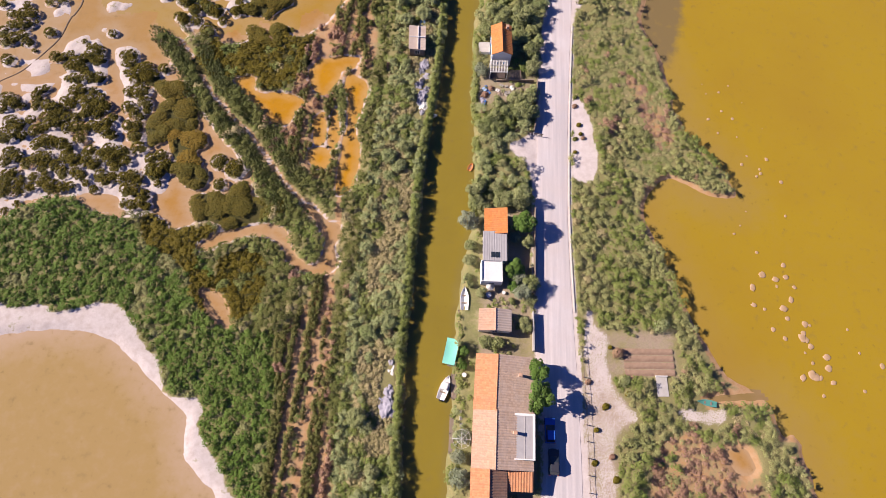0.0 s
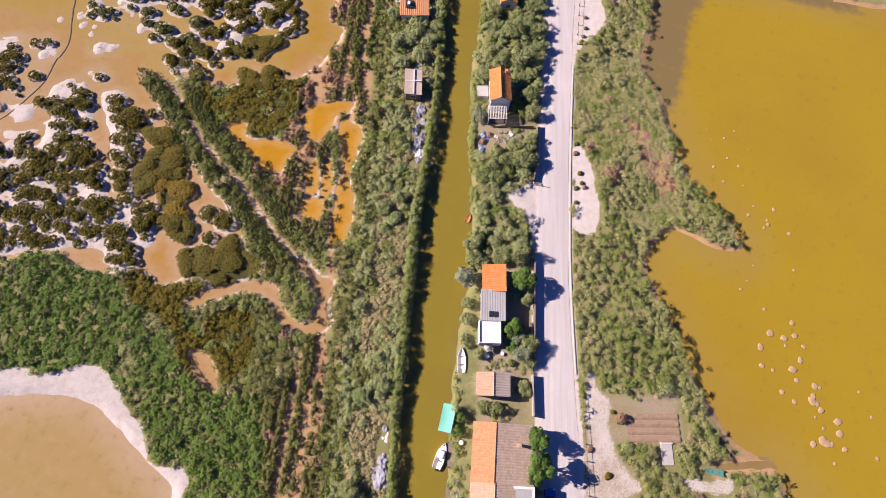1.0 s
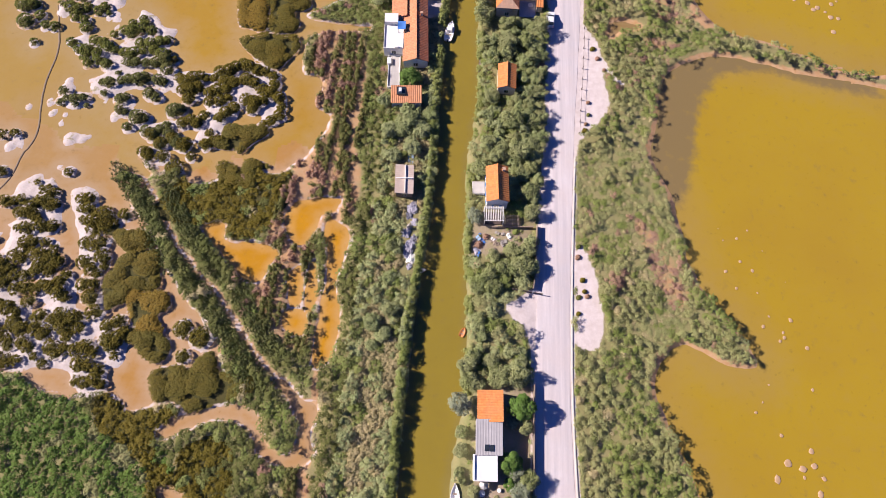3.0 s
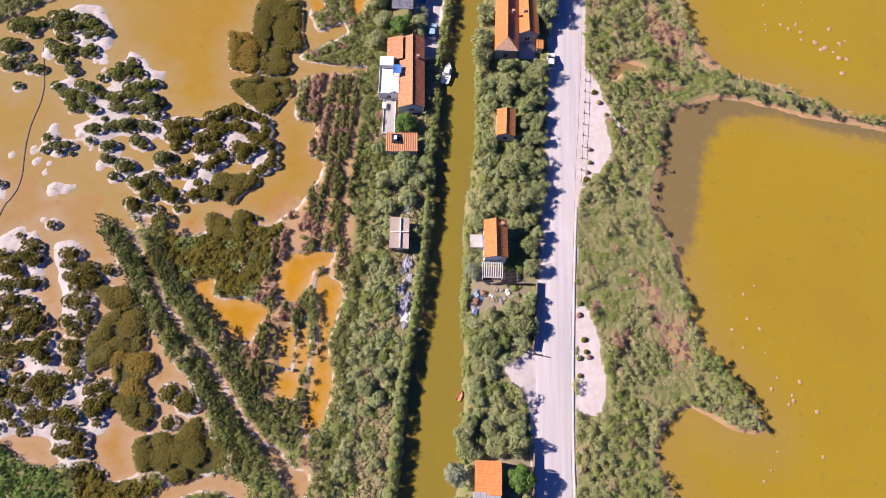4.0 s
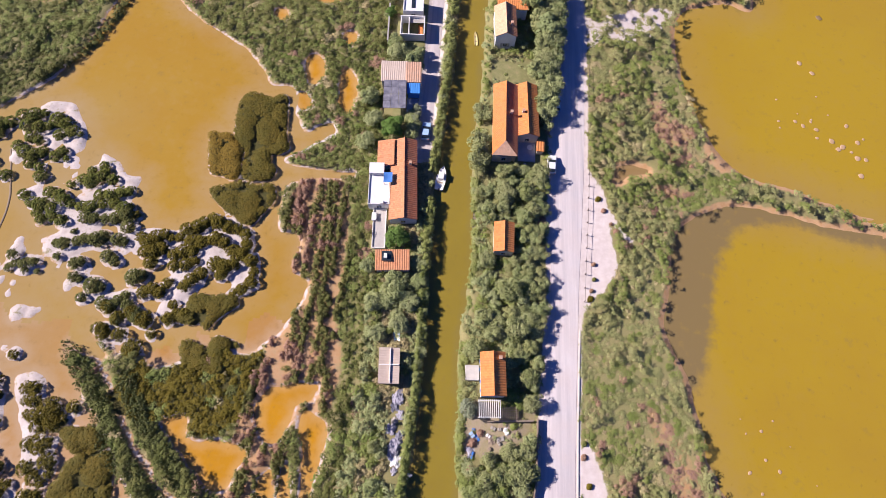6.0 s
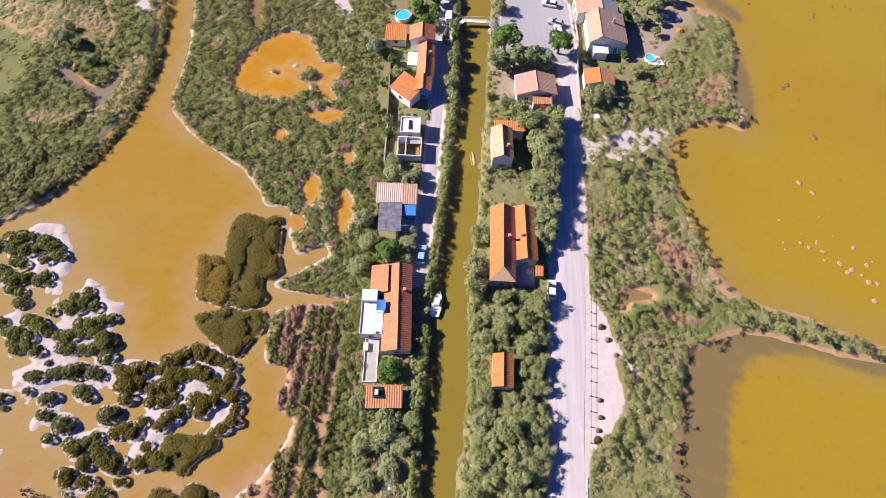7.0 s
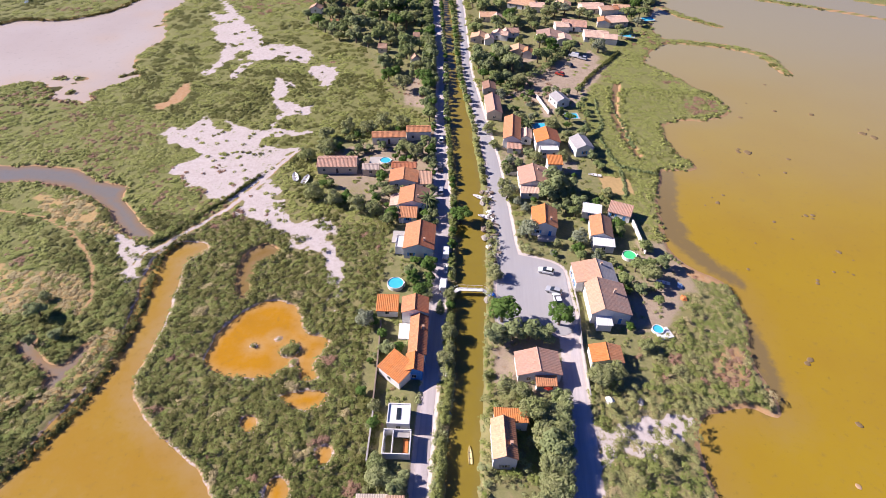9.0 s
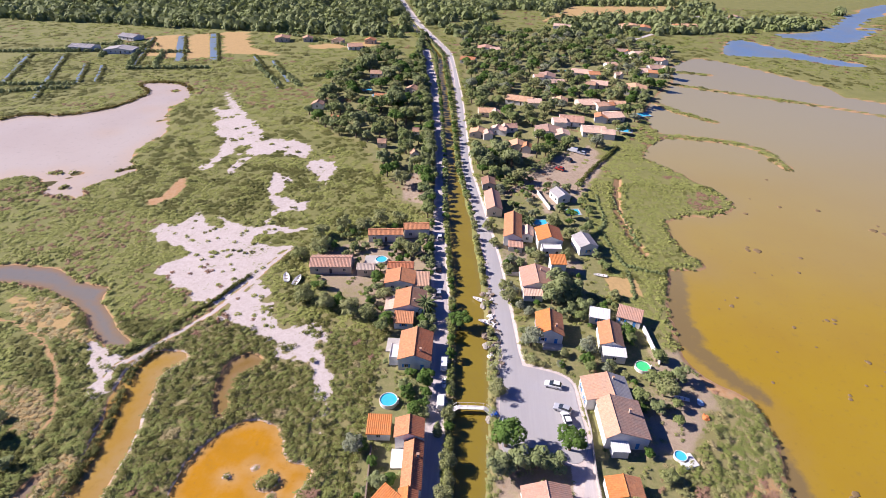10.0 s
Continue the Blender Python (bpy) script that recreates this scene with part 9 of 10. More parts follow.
heap("net_mound", -7.4, -19.0, 1.7, 0.9, NETGREY, "heap of grey fishing netting on the bank", 1)
heap("net_mound", -7.4, -16.2, 1.1, 0.6, NETGREY, "small heap of grey nets on the bank", 2)
heap("net_mound", -7.4, -11.0, 0.7, 0.6, NETGREY, "grey nets beside a white sheet", 3)
heap("white_sheet", -7.3, -12.5, 1.1, 0.35, WHITE, "crumpled white plastic sheet on the bank", 4, 0.4, "sheet")
heap("net_mound", -6.0, 52.4, 1.2, 0.9, NETGREY, "grey heap of nets near the boathouse", 5)
heap("net_mound", -5.9, 44.6, 1.3, 0.9, NETGREY, "bluish grey heap of nets and floats", 6)
for k, (x, y, r, m) in enumerate(((-5.3, 49.6, 0.9, NETGREY), (-6.5, 50.8, 0.8, SHADE), (-5.2, 46.4, 0.9, SHADE), (-6.5, 42.9, 0.8, NETGREY), (-5.4, 43.4, 0.7, SHADE), (-6.3, 48.6, 0.7, STONE), (-5.7, 40.6, 0.7, NETGREY))):
    heap("net_mound", x, y, r, 0.6, m, "dark mound of fishing nets on the bank", 60 + k)
heap("net_mound", -6.8, 47.2, 1.0, 0.7, NETGREY, "grey heap of nets in the shrubs", 7)
heap("net_mound", -5.6, 42.2, 1.1, 0.7, BOATWHITE, "pale heap of tarpaulins on the bank", 8)
for k, (x, y, r, m) in enumerate(((7.2, 197, 0.9, STONE), (6.6, 213.5, 1.0, STONE), (8.3, 209.0, 0.8, BOATWHITE), (7.0, 201.0, 1.0, WOODM), (8.4, 193.4, 0.9, BOATWHITE), (9.0, 174.6, 0.9, CARBLUE), (7.8, 173.0, 0.8, STONE), (10.4, 172.6, 0.7, BOATWHITE), (8.0, 163.5, 0.8, STONE), (6.3, 219, 0.8, WOODM), (7.0, 44.5, 0.9, NETGREY), (10.5, 46.5, 0.8, WOODM), (13.0, 48.0, 0.7, BOATWHITE), (57.4, 177.7, 0.8, ORANGEP), (57.6, 182.2, 0.8, CARLIGHT), (33.6, 145.9, 0.9, BOATWHITE), (40.1, 146.1, 0.7, CONCRETE))):
    heap("junk_mound", x, y, r, 0.55, m, {STONE: "heap of grey rubble and lumber", BOATWHITE: "heap of pale sheets and lumber", WOODM: "heap of weathered boards", CARBLUE: "heap under a dark blue cover", NETGREY: "heap of grey netting in the garden", ORANGEP: "faded orange play things in the garden", CARLIGHT: "heap under a pale blue cover", CONCRETE: "small pale rubble heap in the grass"}[m], 20 + k)

# Last row: a dark sheet stands in for the shaded opening in the hut roof.
for k, (x, y, w, l, m) in enumerate(((-13.6, 86.2, 0.9, 1.6, BOATWHITE), (-12.2, 88.4, 0.7, 0.7, BOATWHITE), (-10.2, 77.6, 1.8, 1.9, GLASS), (-10.4, 77.5, 0.6, 0.9, BOATWHITE), (-9.95, 137.9, 0.8, 2.6, GLASS))):
    zt = {0: 1.1, 1: 3.1, 2: 3.2, 3: 3.3, 4: 3.07}[k]
    e = thing("roof_panel" if m is GLASS else "roof_box", x, y, zt, 3, "dark panel on a roof, also standing for an opening" if m is GLASS else "white box standing on a roof", "roof panel" if m is GLASS else "box")
    part("body", box(bmesh.new(), -w / 2, w / 2, -l / 2, l / 2, -0.1, 0.12 if m is GLASS else 0.5, 0.02), m, e)
clutter_rng = random.Random(53)
for k in range(16):
    x, y = clutter_rng.uniform(6.2, 13.5), clutter_rng.uniform(43.6, 49.0)
    m = clutter_rng.choice((WOODM, CARLIGHT, BOATWHITE, STONE, NETGREY, BLUETARP))
    w, l, h = clutter_rng.uniform(0.25, 0.8), clutter_rng.uniform(0.4, 1.4), clutter_rng.uniform(0.2, 0.6)
    e = thing("crate" if l < 0.9 else "board", x, y, 0.45, clutter_rng.uniform(0, 180), "weathered crate lying in the cluttered garden" if l < 0.9 else "old board lying in the cluttered garden", "crate" if l < 0.9 else "board", "garden clutter")
    part("body", box(bmesh.new(), -w / 2, w / 2, -l / 2, l / 2, -0.1, h, 0.03), m, e)
    part("slat", box(bmesh.new(), -w / 2 - 0.02, w / 2 + 0.02, -0.05, 0.05, h + 0.003, h + 0.03), WOODM, e)
for k in range(46):
    y = clutter_rng.uniform(186, 222)
    x = float(np.interp(y, [q[1] for q in CANAL_E], [q[0] for q in CANAL_E])) + clutter_rng.uniform(0.6, 3.4)
    m = clutter_rng.choice((WOODM, WOODM, DARKWOOD, BOATWHITE, STONE, NETGREY, CONCRETE))
    w, l, h = clutter_rng.uniform(0.3, 0.9), clutter_rng.uniform(0.5, 2.2), clutter_rng.uniform(0.15, 0.6)
    name = "crate" if l < 0.9 else "board"
    e = thing(name, x, y, 0.5, clutter_rng.uniform(0, 180), "weathered crate among lumber on the canal bank" if l < 0.9 else "old boards lying on the canal bank", name, "bank lumber")
    part("body", box(bmesh.new(), -w / 2, w / 2, -l / 2, l / 2, -0.2, h, 0.03), m, e)
    part("slat", box(bmesh.new(), -w / 2 - 0.02, w / 2 + 0.02, -0.05, 0.05, h + 0.003, h + 0.03), WOODM, e)
# footbridge
bridge = thing("footbridge", 2.0, 174.6, 0.0, 0, "pale concrete footbridge over the canal", "bridge")
for k, (a, b) in enumerate((((-4.6, -1.2, 0.45), (-1.4, 0.6, 1.5)), ((-1.4, 0.6, 1.5), (4.7, 0.8, 1.5)), ((4.7, 0.8, 1.5), (7.0, -0.4, 0.5)))):
    a, b = Vector(a), Vector(b)
    d = (b - a)
    side = Vector((-d.y, d.x, 0)).normalized() * 0.55
    bm = bmesh.new()
    top = [bm.verts.new(p) for p in (a + side, a - side, b - side, b + side)]
    low = [bm.verts.new(p - Vector((0, 0, 0.2))) for p in (a + side, a - side, b - side, b + side)]
    bm.faces.new(top)
    bm.faces.new(low[::-1])
    for i in range(4):
        bm.faces.new((top[i - 1], low[i - 1], low[i], top[i]))
    bmesh.ops.recalc_face_normals(bm, faces=bm.faces)
    part("deck", bm, BOATWHITE, bridge)
    for s in (-1, 1):
        rail = part("handrail", tube(bmesh.new(), a + side * s * 0.92 + Vector((0, 0, 0.95)), b + side * s * 0.92 + Vector((0, 0, 0.95)), 0.04, 6), WHITE, bridge)
        for t in np.linspace(0.05, 0.95, 4):
            p = a + d * t + side * s * 0.92
            part("baluster", tube(bmesh.new(), p, p + Vector((0, 0, 0.95)), 0.03, 6), WHITE, rail)

# ---- pools and garden things ----


def round_pool(x, y, r, h, water, label, z=0.4):
    e = thing("round_pool", x, y, z, 0, label, "pool", "garden pools")
    FOOT.append((x, y, r, r, 0))
    bm = bmesh.new()
    n = 28
    rings = [[bm.verts.new((q * math.cos(2 * math.pi * k / n), q * math.sin(2 * math.pi * k / n), zz)) for k in range(n)] for q, zz in ((r, -0.2), (r, h), (r - 0.14, h), (r - 0.14, h - 0.3))]
    for a, b in zip(rings[:-1], rings[1:]):
        for k in range(n):
            bm.faces.new((a[k - 1], a[k], b[k], b[k - 1]))
    bmesh.ops.recalc_face_normals(bm, faces=bm.faces)
    part("pool_wall", bm, BOATWHITE, e)
    bm = bmesh.new()
    bmesh.ops.create_circle(bm, cap_ends=True, segments=n, radius=r - 0.12)
    bmesh.ops.translate(bm, verts=bm.verts, vec=(0, 0, h - 0.16))
    part("pool_water", bm, water, e)
    part("ladder", box(bmesh.new(), r - 0.02, r + 0.3, -0.25, 0.25, -0.2, h + 0.35, 0.03), BOATWHITE, e)
    return e


round_pool(-15.4, 176.1, 2.1, 1.1, POOLBLUE, "round above-ground pool with bright blue water")
round_pool(46.4, 192.3, 1.9, 1.0, POOLGREEN, "round pool with bright green cover")
round_pool(-25.9, 233.1, 1.9, 1.0, POOLBLUE, "round blue pool behind the houses")
round_pool(48.2, 166.4, 1.4, 0.7, POOLBLUE, "small round paddling pool on a white deck")
annex(49.4, 165.4, 3.6, 3.2, 20, 0.35, BOATWHITE, BOATWHITE, "white plastic deck beside the paddling pool", 0, "", None, 0.0, name="pool_deck")


def ground_pool(x, y, w, l, rot, label):
    e = thing("swimming_pool", x, y, 0.4, rot, label, "pool", "garden pools")
    FOOT.append((x, y, w / 2, l / 2, rot))
    for x0, x1, y0, y1 in ((-w / 2 - 0.5, w / 2 + 0.5, -l / 2 - 0.5, -l / 2), (-w / 2 - 0.5, w / 2 + 0.5, l / 2, l / 2 + 0.5), (-w / 2 - 0.5, -w / 2, -l / 2, l / 2), (w / 2, w / 2 + 0.5, -l / 2, l / 2)):
        part("coping", box(bmesh.new(), x0, x1, y0, y1, -0.3, 0.16, 0.02), CONCRETE, e)
    part("pool_water", box(bmesh.new(), -w / 2 + 0.003, w / 2 - 0.003, -l / 2 + 0.003, l / 2 - 0.003, -0.3, 0.09), POOLBLUE, e)


ground_pool(26.4, 263.6, 6.2, 3.6, 5, "turquoise swimming pool beside the houses")
ground_pool(40.1, 272.6, 4.6, 4.0, 8, "blue swimming pool in a garden")
ground_pool(-54, 400, 6, 4, 10, "distant blue swimming pool among trees")
ground_pool(78, 362, 7, 4, -15, "distant blue pool beside a house")
ground_pool(60, 470, 6, 4, 0, "distant blue swimming pool among trees")
ground_pool(94, 388, 6, 5, 20, "distant blue pool near the shore")
ground_pool(-62, 410, 5, 4, 20, "distant blue swimming pool among trees")


def parasol(x, y, r, h, material, label, open_ribs=False, z=0.4):
    e = thing("parasol", x, y, z, 0, label, "parasol")
    part("pole", tube(bmesh.new(), (0, 0, -0.2), (0, 0, h), 0.035), STEEL, e)
    n = 8
    if not open_ribs:
        bm = bmesh.new()
        tip = bm.verts.new((0, 0, h + 0.05))
        rim = [bm.verts.new((r * math.cos(2 * math.pi * k / n), r * math.sin(2 * math.pi * k / n), h - 0.45)) for k in range(n)]
        for k in range(n):
            bm.faces.new((tip, rim[k - 1], rim[k]))
        bmesh.ops.solidify(bm, geom=bm.faces[:], thickness=0.02)
        part("canopy", bm, material, e)
    for k in range(n):
        a = 2 * math.pi * k / n
        part("rib", tube(bmesh.new(), (0, 0, h - 0.02), (r * math.cos(a), r * math.sin(a), h - 0.48), 0.025, 5), material if open_ribs else STEEL, e)
    if open_ribs:
        for q in (0.55, 1.0):
            ring = [Vector((r * q * math.cos(2 * math.pi * k / n), r * q * math.sin(2 * math.pi * k / n), h - 0.02 - 0.46 * q)) for k in range(n)]
            for k in range(n):
                part("ring_rod", tube(bmesh.new(), ring[k - 1], ring[k], 0.018, 5), material, e)


parasol(20.5, 147.5, 1.2, 2.2, REDCLOTH, "open red parasol before the porch")
parasol(5.6, -23.3, 1.6, 2.3, BOATWHITE, "bare white parasol frame in the canal garden", True)
parasol(9.6, 3.6, 0.8, 1.9, BOATWHITE, "small white parasol in the yard")


def lounger(x, y, rot, label="white slatted sun lounger in the canal garden"):
    e = thing("sun_lounger", x, y, 0.42, rot, label, "lounger", "sun loungers")
    for k in range(6):
        part("slat", box(bmesh.new(), -0.32, 0.32, -0.9 + 0.22 * k, -0.9 + 0.22 * k + 0.17, 0.3, 0.34, 0.008), BOATWHITE, e)
    bm = box(bmesh.new(), -0.32, 0.32, 0.0, 0.62, -0.02, 0.02, 0.01)
    bm.transform(Matrix.Translation((0, 0.45, 0.33)) @ Matrix.Rotation(radians(35), 4, "X"))
    part("backrest", bm, BOATWHITE, e)
    for sx in (-1, 1):
        for yy in (-0.75, 0.3):
            part("leg", box(bmesh.new(), sx * 0.3 - 0.03, sx * 0.3 + 0.03, yy, yy + 0.06, -0.02, 0.297), BOATWHITE, e)


for x, y in ((6.1, -19.9), (6.2, -21.0), (5.9, -18.9)):
    lounger(x, y, 90)
lounger(15.9, 99.2, 20, "white garden lounger beside the house")
lounger(15.6, 98.6, 70, "white garden lounger on the shaded lawn")


def table(x, y, r, label):
    e = thing("garden_table", x, y, 0.42, 0, label, "table")
    part("tabletop", tube(bmesh.new(), (0, 0, 0.7), (0, 0, 0.74), r, 18), BOATWHITE, e)
    part("leg", tube(bmesh.new(), (0, 0, -0.05), (0, 0, 0.698), 0.05, 8), BOATWHITE, e)
    part("foot", tube(bmesh.new(), (0, 0, -0.03), (0, 0, 0.02), r * 0.5, 12), BOATWHITE, e)


table(9.4, 2.2, 0.55, "round white garden table in the yard")
table(12.2, 2.8, 0.35, "small round white garden table")
table(5.6, -12.6, 0.4, "round white table near the jetty")
table(16.7, 104.0, 0.6, "round white table on the terrace")
# skylights and roof panels
for dx in (-0.42, 0.42):
    sk = thing("skylight", 10.2 + dx, 9.3, 3.47, 2, "dark skylight pane on the grey roof", "skylight")
    sk.rotation_euler.x = radians(3.8)
    part("pane", box(bmesh.new(), -0.36, 0.36, -0.5, 0.5, 0.03, 0.10, 0.01), GLASS, sk)
    part("frame", box(bmesh.new(), -0.4, 0.4, -0.55, 0.55, -0.05, 0.026, 0.01), STEEL, sk)


def bar_wall(name, pts, h, t, material, label, category, z=0.3):
    """A garden wall or a fence panel along a line."""
    e = thing(name, pts[0][0], pts[0][1], z, 0, label, category)
    o = Vector((*pts[0], 0))
    for a, b in zip(pts[:-1], pts[1:]):
        a, b = Vector((*a, 0)) - o, Vector((*b, 0)) - o
        d = (b - a).length
        m = Matrix.Translation(a) @ Matrix.Rotation(math.atan2(b.y - a.y, b.x - a.x), 4, "Z")
        bm = box(bmesh.new(), 0, d, -t / 2, t / 2, -0.3, h, 0.015)
        bm.transform(m)
        part("panel", bm, material, e)
        bm = box(bmesh.new(), -0.05, d + 0.05, -t / 2 - 0.05, t / 2 + 0.05, h + 0.003, h + 0.07, 0.01)
        bm.transform(m)
        part("coping", bm, material, e)
    return e


bar_wall("garden_wall", [(-15.6, 139.6), (-16.2, 150.0), (-17.2, 163.0)], 1.5, 0.2, WOODM, "brown wooden garden fence behind the house", "fence")
bar_wall("garden_wall", [(-15.0, 128.6), (-15.4, 139.3)], 1.2, 0.2, GREYWALL, "low grey garden wall", "wall")
bar_wall("garden_wall", [(29.6, 146.5), (29.5, 160.0), (30.2, 172.0), (29.4, 184.5)], 0.9, 0.15, GREYWALL, "low grey garden wall beside the lane", "wall")
bar_wall("garden_wall", [(50.2, 207.5), (51.2, 194.0)], 1.6, 0.25, WHITE, "white garden wall beside the lawn", "wall")
bar_wall("garden_wall", [(31.4, 273), (27.6, 287)], 1.4, 0.25, WHITE, "long white garden wall", "wall")
bar_wall("garden_wall", [(13.5, 229.0), (24.0, 230.2), (31.0, 229.4)], 1.5, 0.2, GREYWALL, "grey wall between two gardens", "wall")
bar_wall("garden_wall", [(7.6, 99.6), (7.9, 102.6)], 1.3, 0.15, GREYWALL, "short grey wall beside the lawn", "wall")
bar_wall("garden_wall", [(17.9, 20.2), (17.9, 2.4)], 1.3, 0.15, WOODM, "weathered fence along the road", "fence")
bar_wall("garden_wall", [(17.6, -0.6), (17.8, -7.6)], 1.4, 0.15, GREYWALL, "grey fence with ivy along the road", "fence")
bar_wall("garden_wall", [(18.3, 50.4), (18.1, 40.6), (17.6, 37.6)], 1.2, 0.12, WOODM, "brown wooden fence along the road", "fence")
bar_wall("garden_wall", [(9.6, 49.4), (17.6, 50.0)], 1.0, 0.12, WOODM, "brown wooden fence before the garden", "fence")
# driftwood-coloured slatted platform beside the pergola
pergola(13.2, 50.9, 3.0, 2.4, 3, 1.0, "low slatted wooden platform in the yard", 9, 0.2, WOODM)

gate = thing("barrier_gate", 17.6, 36.9, 0.42, -7, "closed dark wooden barrier across the gravel apron", "gate")
part("beam", box(bmesh.new(), -3.9, 1.9, -0.06, 0.06, 0.85, 1.0, 0.01), DARKWOOD, gate)
for gx in (-3.6, 0.0, 1.7):
    part("post", tube(bmesh.new(), (gx, 0, -0.4), (gx, 0, 1.15), 0.08), WHITE if gx == 0.0 else DARKWOOD, gate)
part("lower_rail", box(bmesh.new(), -3.9, 1.9, -0.04, 0.04, 0.4, 0.5, 0.01), DARKWOOD, gate)

# ---- roadside posts and rail ----
road_e = rounded(ROAD_E, 6, False)


def beside_road(y, off):
    return float(np.interp(y, road_e[:, 1], road_e[:, 0])) + off


post_me = bpy.data.meshes.new("post")
bm = bmesh.new()
tube(bm, (0, 0, -0.5), (0, 0, 0.85), 0.09, 8, 0.075)
bm.to_mesh(post_me)
bm.free()
post_me.materials.append(DARKWOOD)
for n, (y0, y1, off) in enumerate(((-44, -3, 1.2), (72, 128, 1.1))):
    fence = thing("roadside_fence", beside_road(y0, off), y0, 0.4, 0, "dark wooden posts with a thin rail along the road", "fence", "roadside fences")
    ys = np.arange(y0, y1, 2.7)
    for a, b in zip(ys[:-1], ys[1:]):
        o = part("post", post_me, DARKWOOD, fence)
        o.location = (beside_road(a, off) - beside_road(y0, off), a - y0, 0)
        p, q = (Vector((beside_road(v, off) - beside_road(y0, off), v - y0, 0.72)) for v in (a, b))
        part("rail", tube(bmesh.new(), p, q, 0.03, 5), DARKWOOD, fence)
kerb = thing("kerb", 0, 0, 0, 0, "thin pale concrete edging along the road", "kerb")
ys = np.arange(0, 70, 3.5)
for a, b in zip(ys[:-1], ys[1:]):
    p, q = Vector((beside_road(a, 0.45), a, 0.42)), Vector((beside_road(b, 0.45), b, 0.42))
    m = Matrix.Translation(p) @ Matrix.Rotation(math.atan2(q.y - p.y, q.x - p.x), 4, "Z")
    bm = box(bmesh.new(), 0.02, (q - p).length - 0.02, -0.09, 0.09, -0.3, 0.16, 0.02)
    bm.transform(m)
    part("kerbstone", bm, CONCRETE, kerb)


def low_bush(x, y, r, h, material, label, seed, name="bush"):
    v, q = leaf_cloud([(0, 0, h * 0.4), (r * 0.4, 0.2 * r, h * 0.35), (-r * 0.35, -0.3 * r, h * 0.3)], [r * 0.8, r * 0.55, r * 0.6], 260, 0.16, seed, h / r * 0.8)
    ob = plain_object(name, v, q, material)
    ob.location = (x, y, 0.42)
    return tagged(ob, label, "bush", "roadside bushes")


bush_rng = random.Random(17)
for k, (x, y) in enumerate(((27.1, 40.1), (27.9, 37.0), (26.3, 36.7), (27.4, 37.9), (26.2, 33.6), (26.3, 44.6), (26.5, 46.8), (29.2, 76.5), (28.6, 74.2), (30.6, 93.5), (31.6, 91), (33.0, 88.2), (34.0, 86.6), (29.2, 79.5), (28.4, 72.6), (27.6, -12.4), (28.8, -20.4), (28.4, -25.8), (33.0, -12.6), (34.6, -14.0), (35.6, -11.2), (31.4, -24.6), (32.0, -28.2), (30.6, -16.4), (31.8, -6.0))):
    low_bush(x, y, bush_rng.uniform(0.35, 0.75), bush_rng.uniform(0.25, 0.5), bush_rng.choice((F_OLIVE, F_DARK, F_BROWN)), "low dark roadside bush on pale gravel", 200 + k)
low_bush(41.0, -1.6, 1.7, 2.4, F_GREY, "tall rounded grey-green bush beside the plot", 301)
low_bush(33.0, -7.0, 1.2, 1.6, F_BROWN, "brown dried bush beside the vegetable plot", 302)
low_bush(34.0, -11.8, 1.3, 1.2, F_TAMARISK, "grey-green bush beside the concrete pad", 303)
for k in range(14):
    low_bush(clutter_rng.uniform(6.4, 16.5), clutter_rng.uniform(40.0, 49.4), clutter_rng.uniform(0.5, 1.0), clutter_rng.uniform(0.5, 0.9), clutter_rng.choice((F_BROWN, F_BROWN, F_TAMARISK, F_HEDGE)), "dry brownish garden bush", 320 + k)
low_bush(8.2, -16.3, 0.8, 0.9, F_BROWN, "brown dry shrub in the canal garden", 304)

# vegetable plot
plot = thing("vegetable_plot", 38.6, -7.4, 0.42, 3, "bare brown vegetable plot with dark furrows", "plot")
SOIL = surface("garden_soil", (0.36, 0.24, 0.16), (0.28, 0.18, 0.12), 1.2, 0.95, 8.0)
for k in range(4):
    bm = bmesh.new()
    bmesh.ops.create_grid(bm, x_segments=24, y_segments=4, size=0.5)
    for v in bm.verts:
        prof = math.cos(math.pi * v.co.y)
        v.co = Vector((v.co.x * 9.0, -2.7 + k * 1.25 + v.co.y * 1.1, 0.02 + 0.2 * prof + 0.04 * noise.noise(Vector((v.co.x * 20, k, v.co.y * 3)))))
    part("furrow_ridge", bm, SOIL, plot)
pad = thing("concrete_pad", 40.8, -12.4, 0.36, 3, "pale concrete pad with a low wall", "pad")
part("slab", box(bmesh.new(), -1.0, 1.0, -1.7, 1.7, -0.2, 0.16, 0.02), CONCRETE, pad)
part("low_wall", box(bmesh.new(), -1.05, 1.05, 1.72, 1.9, -0.2, 0.5, 0.02), WHITE, pad)

# ---- stones in the lagoon ----
stone_meshes = []
for k in range(5):
    bm = bmesh.new()
    bmesh.ops.create_icosphere(bm, subdivisions=2, radius=1.0)
    for v in bm.verts:
        v.co *= 1 + 0.3 * noise.noise(v.co * 1.4 + Vector((k * 5.0, 0, 0)))
        v.co.z *= 0.35
    me = bpy.data.meshes.new("stone")
    bm.to_mesh(me)
    bm.free()
    me.polygons.foreach_set("use_smooth", np.ones(len(me.polygons), bool))
    stone_meshes.append(me)
LAGOONSTONE = surface("silted_stone", (0.24, 0.165, 0.08), (0.17, 0.115, 0.05), 0.9, 0.8, 4.0, 0.3, 0.3, "world")
SALTSTONE = surface("salty_stone", (0.50, 0.33, 0.20), (0.37, 0.24, 0.12), 0.9, 0.8, 4.0, 0.3, 0.3, "world")
pale_meshes = [me.copy() for me in stone_meshes]
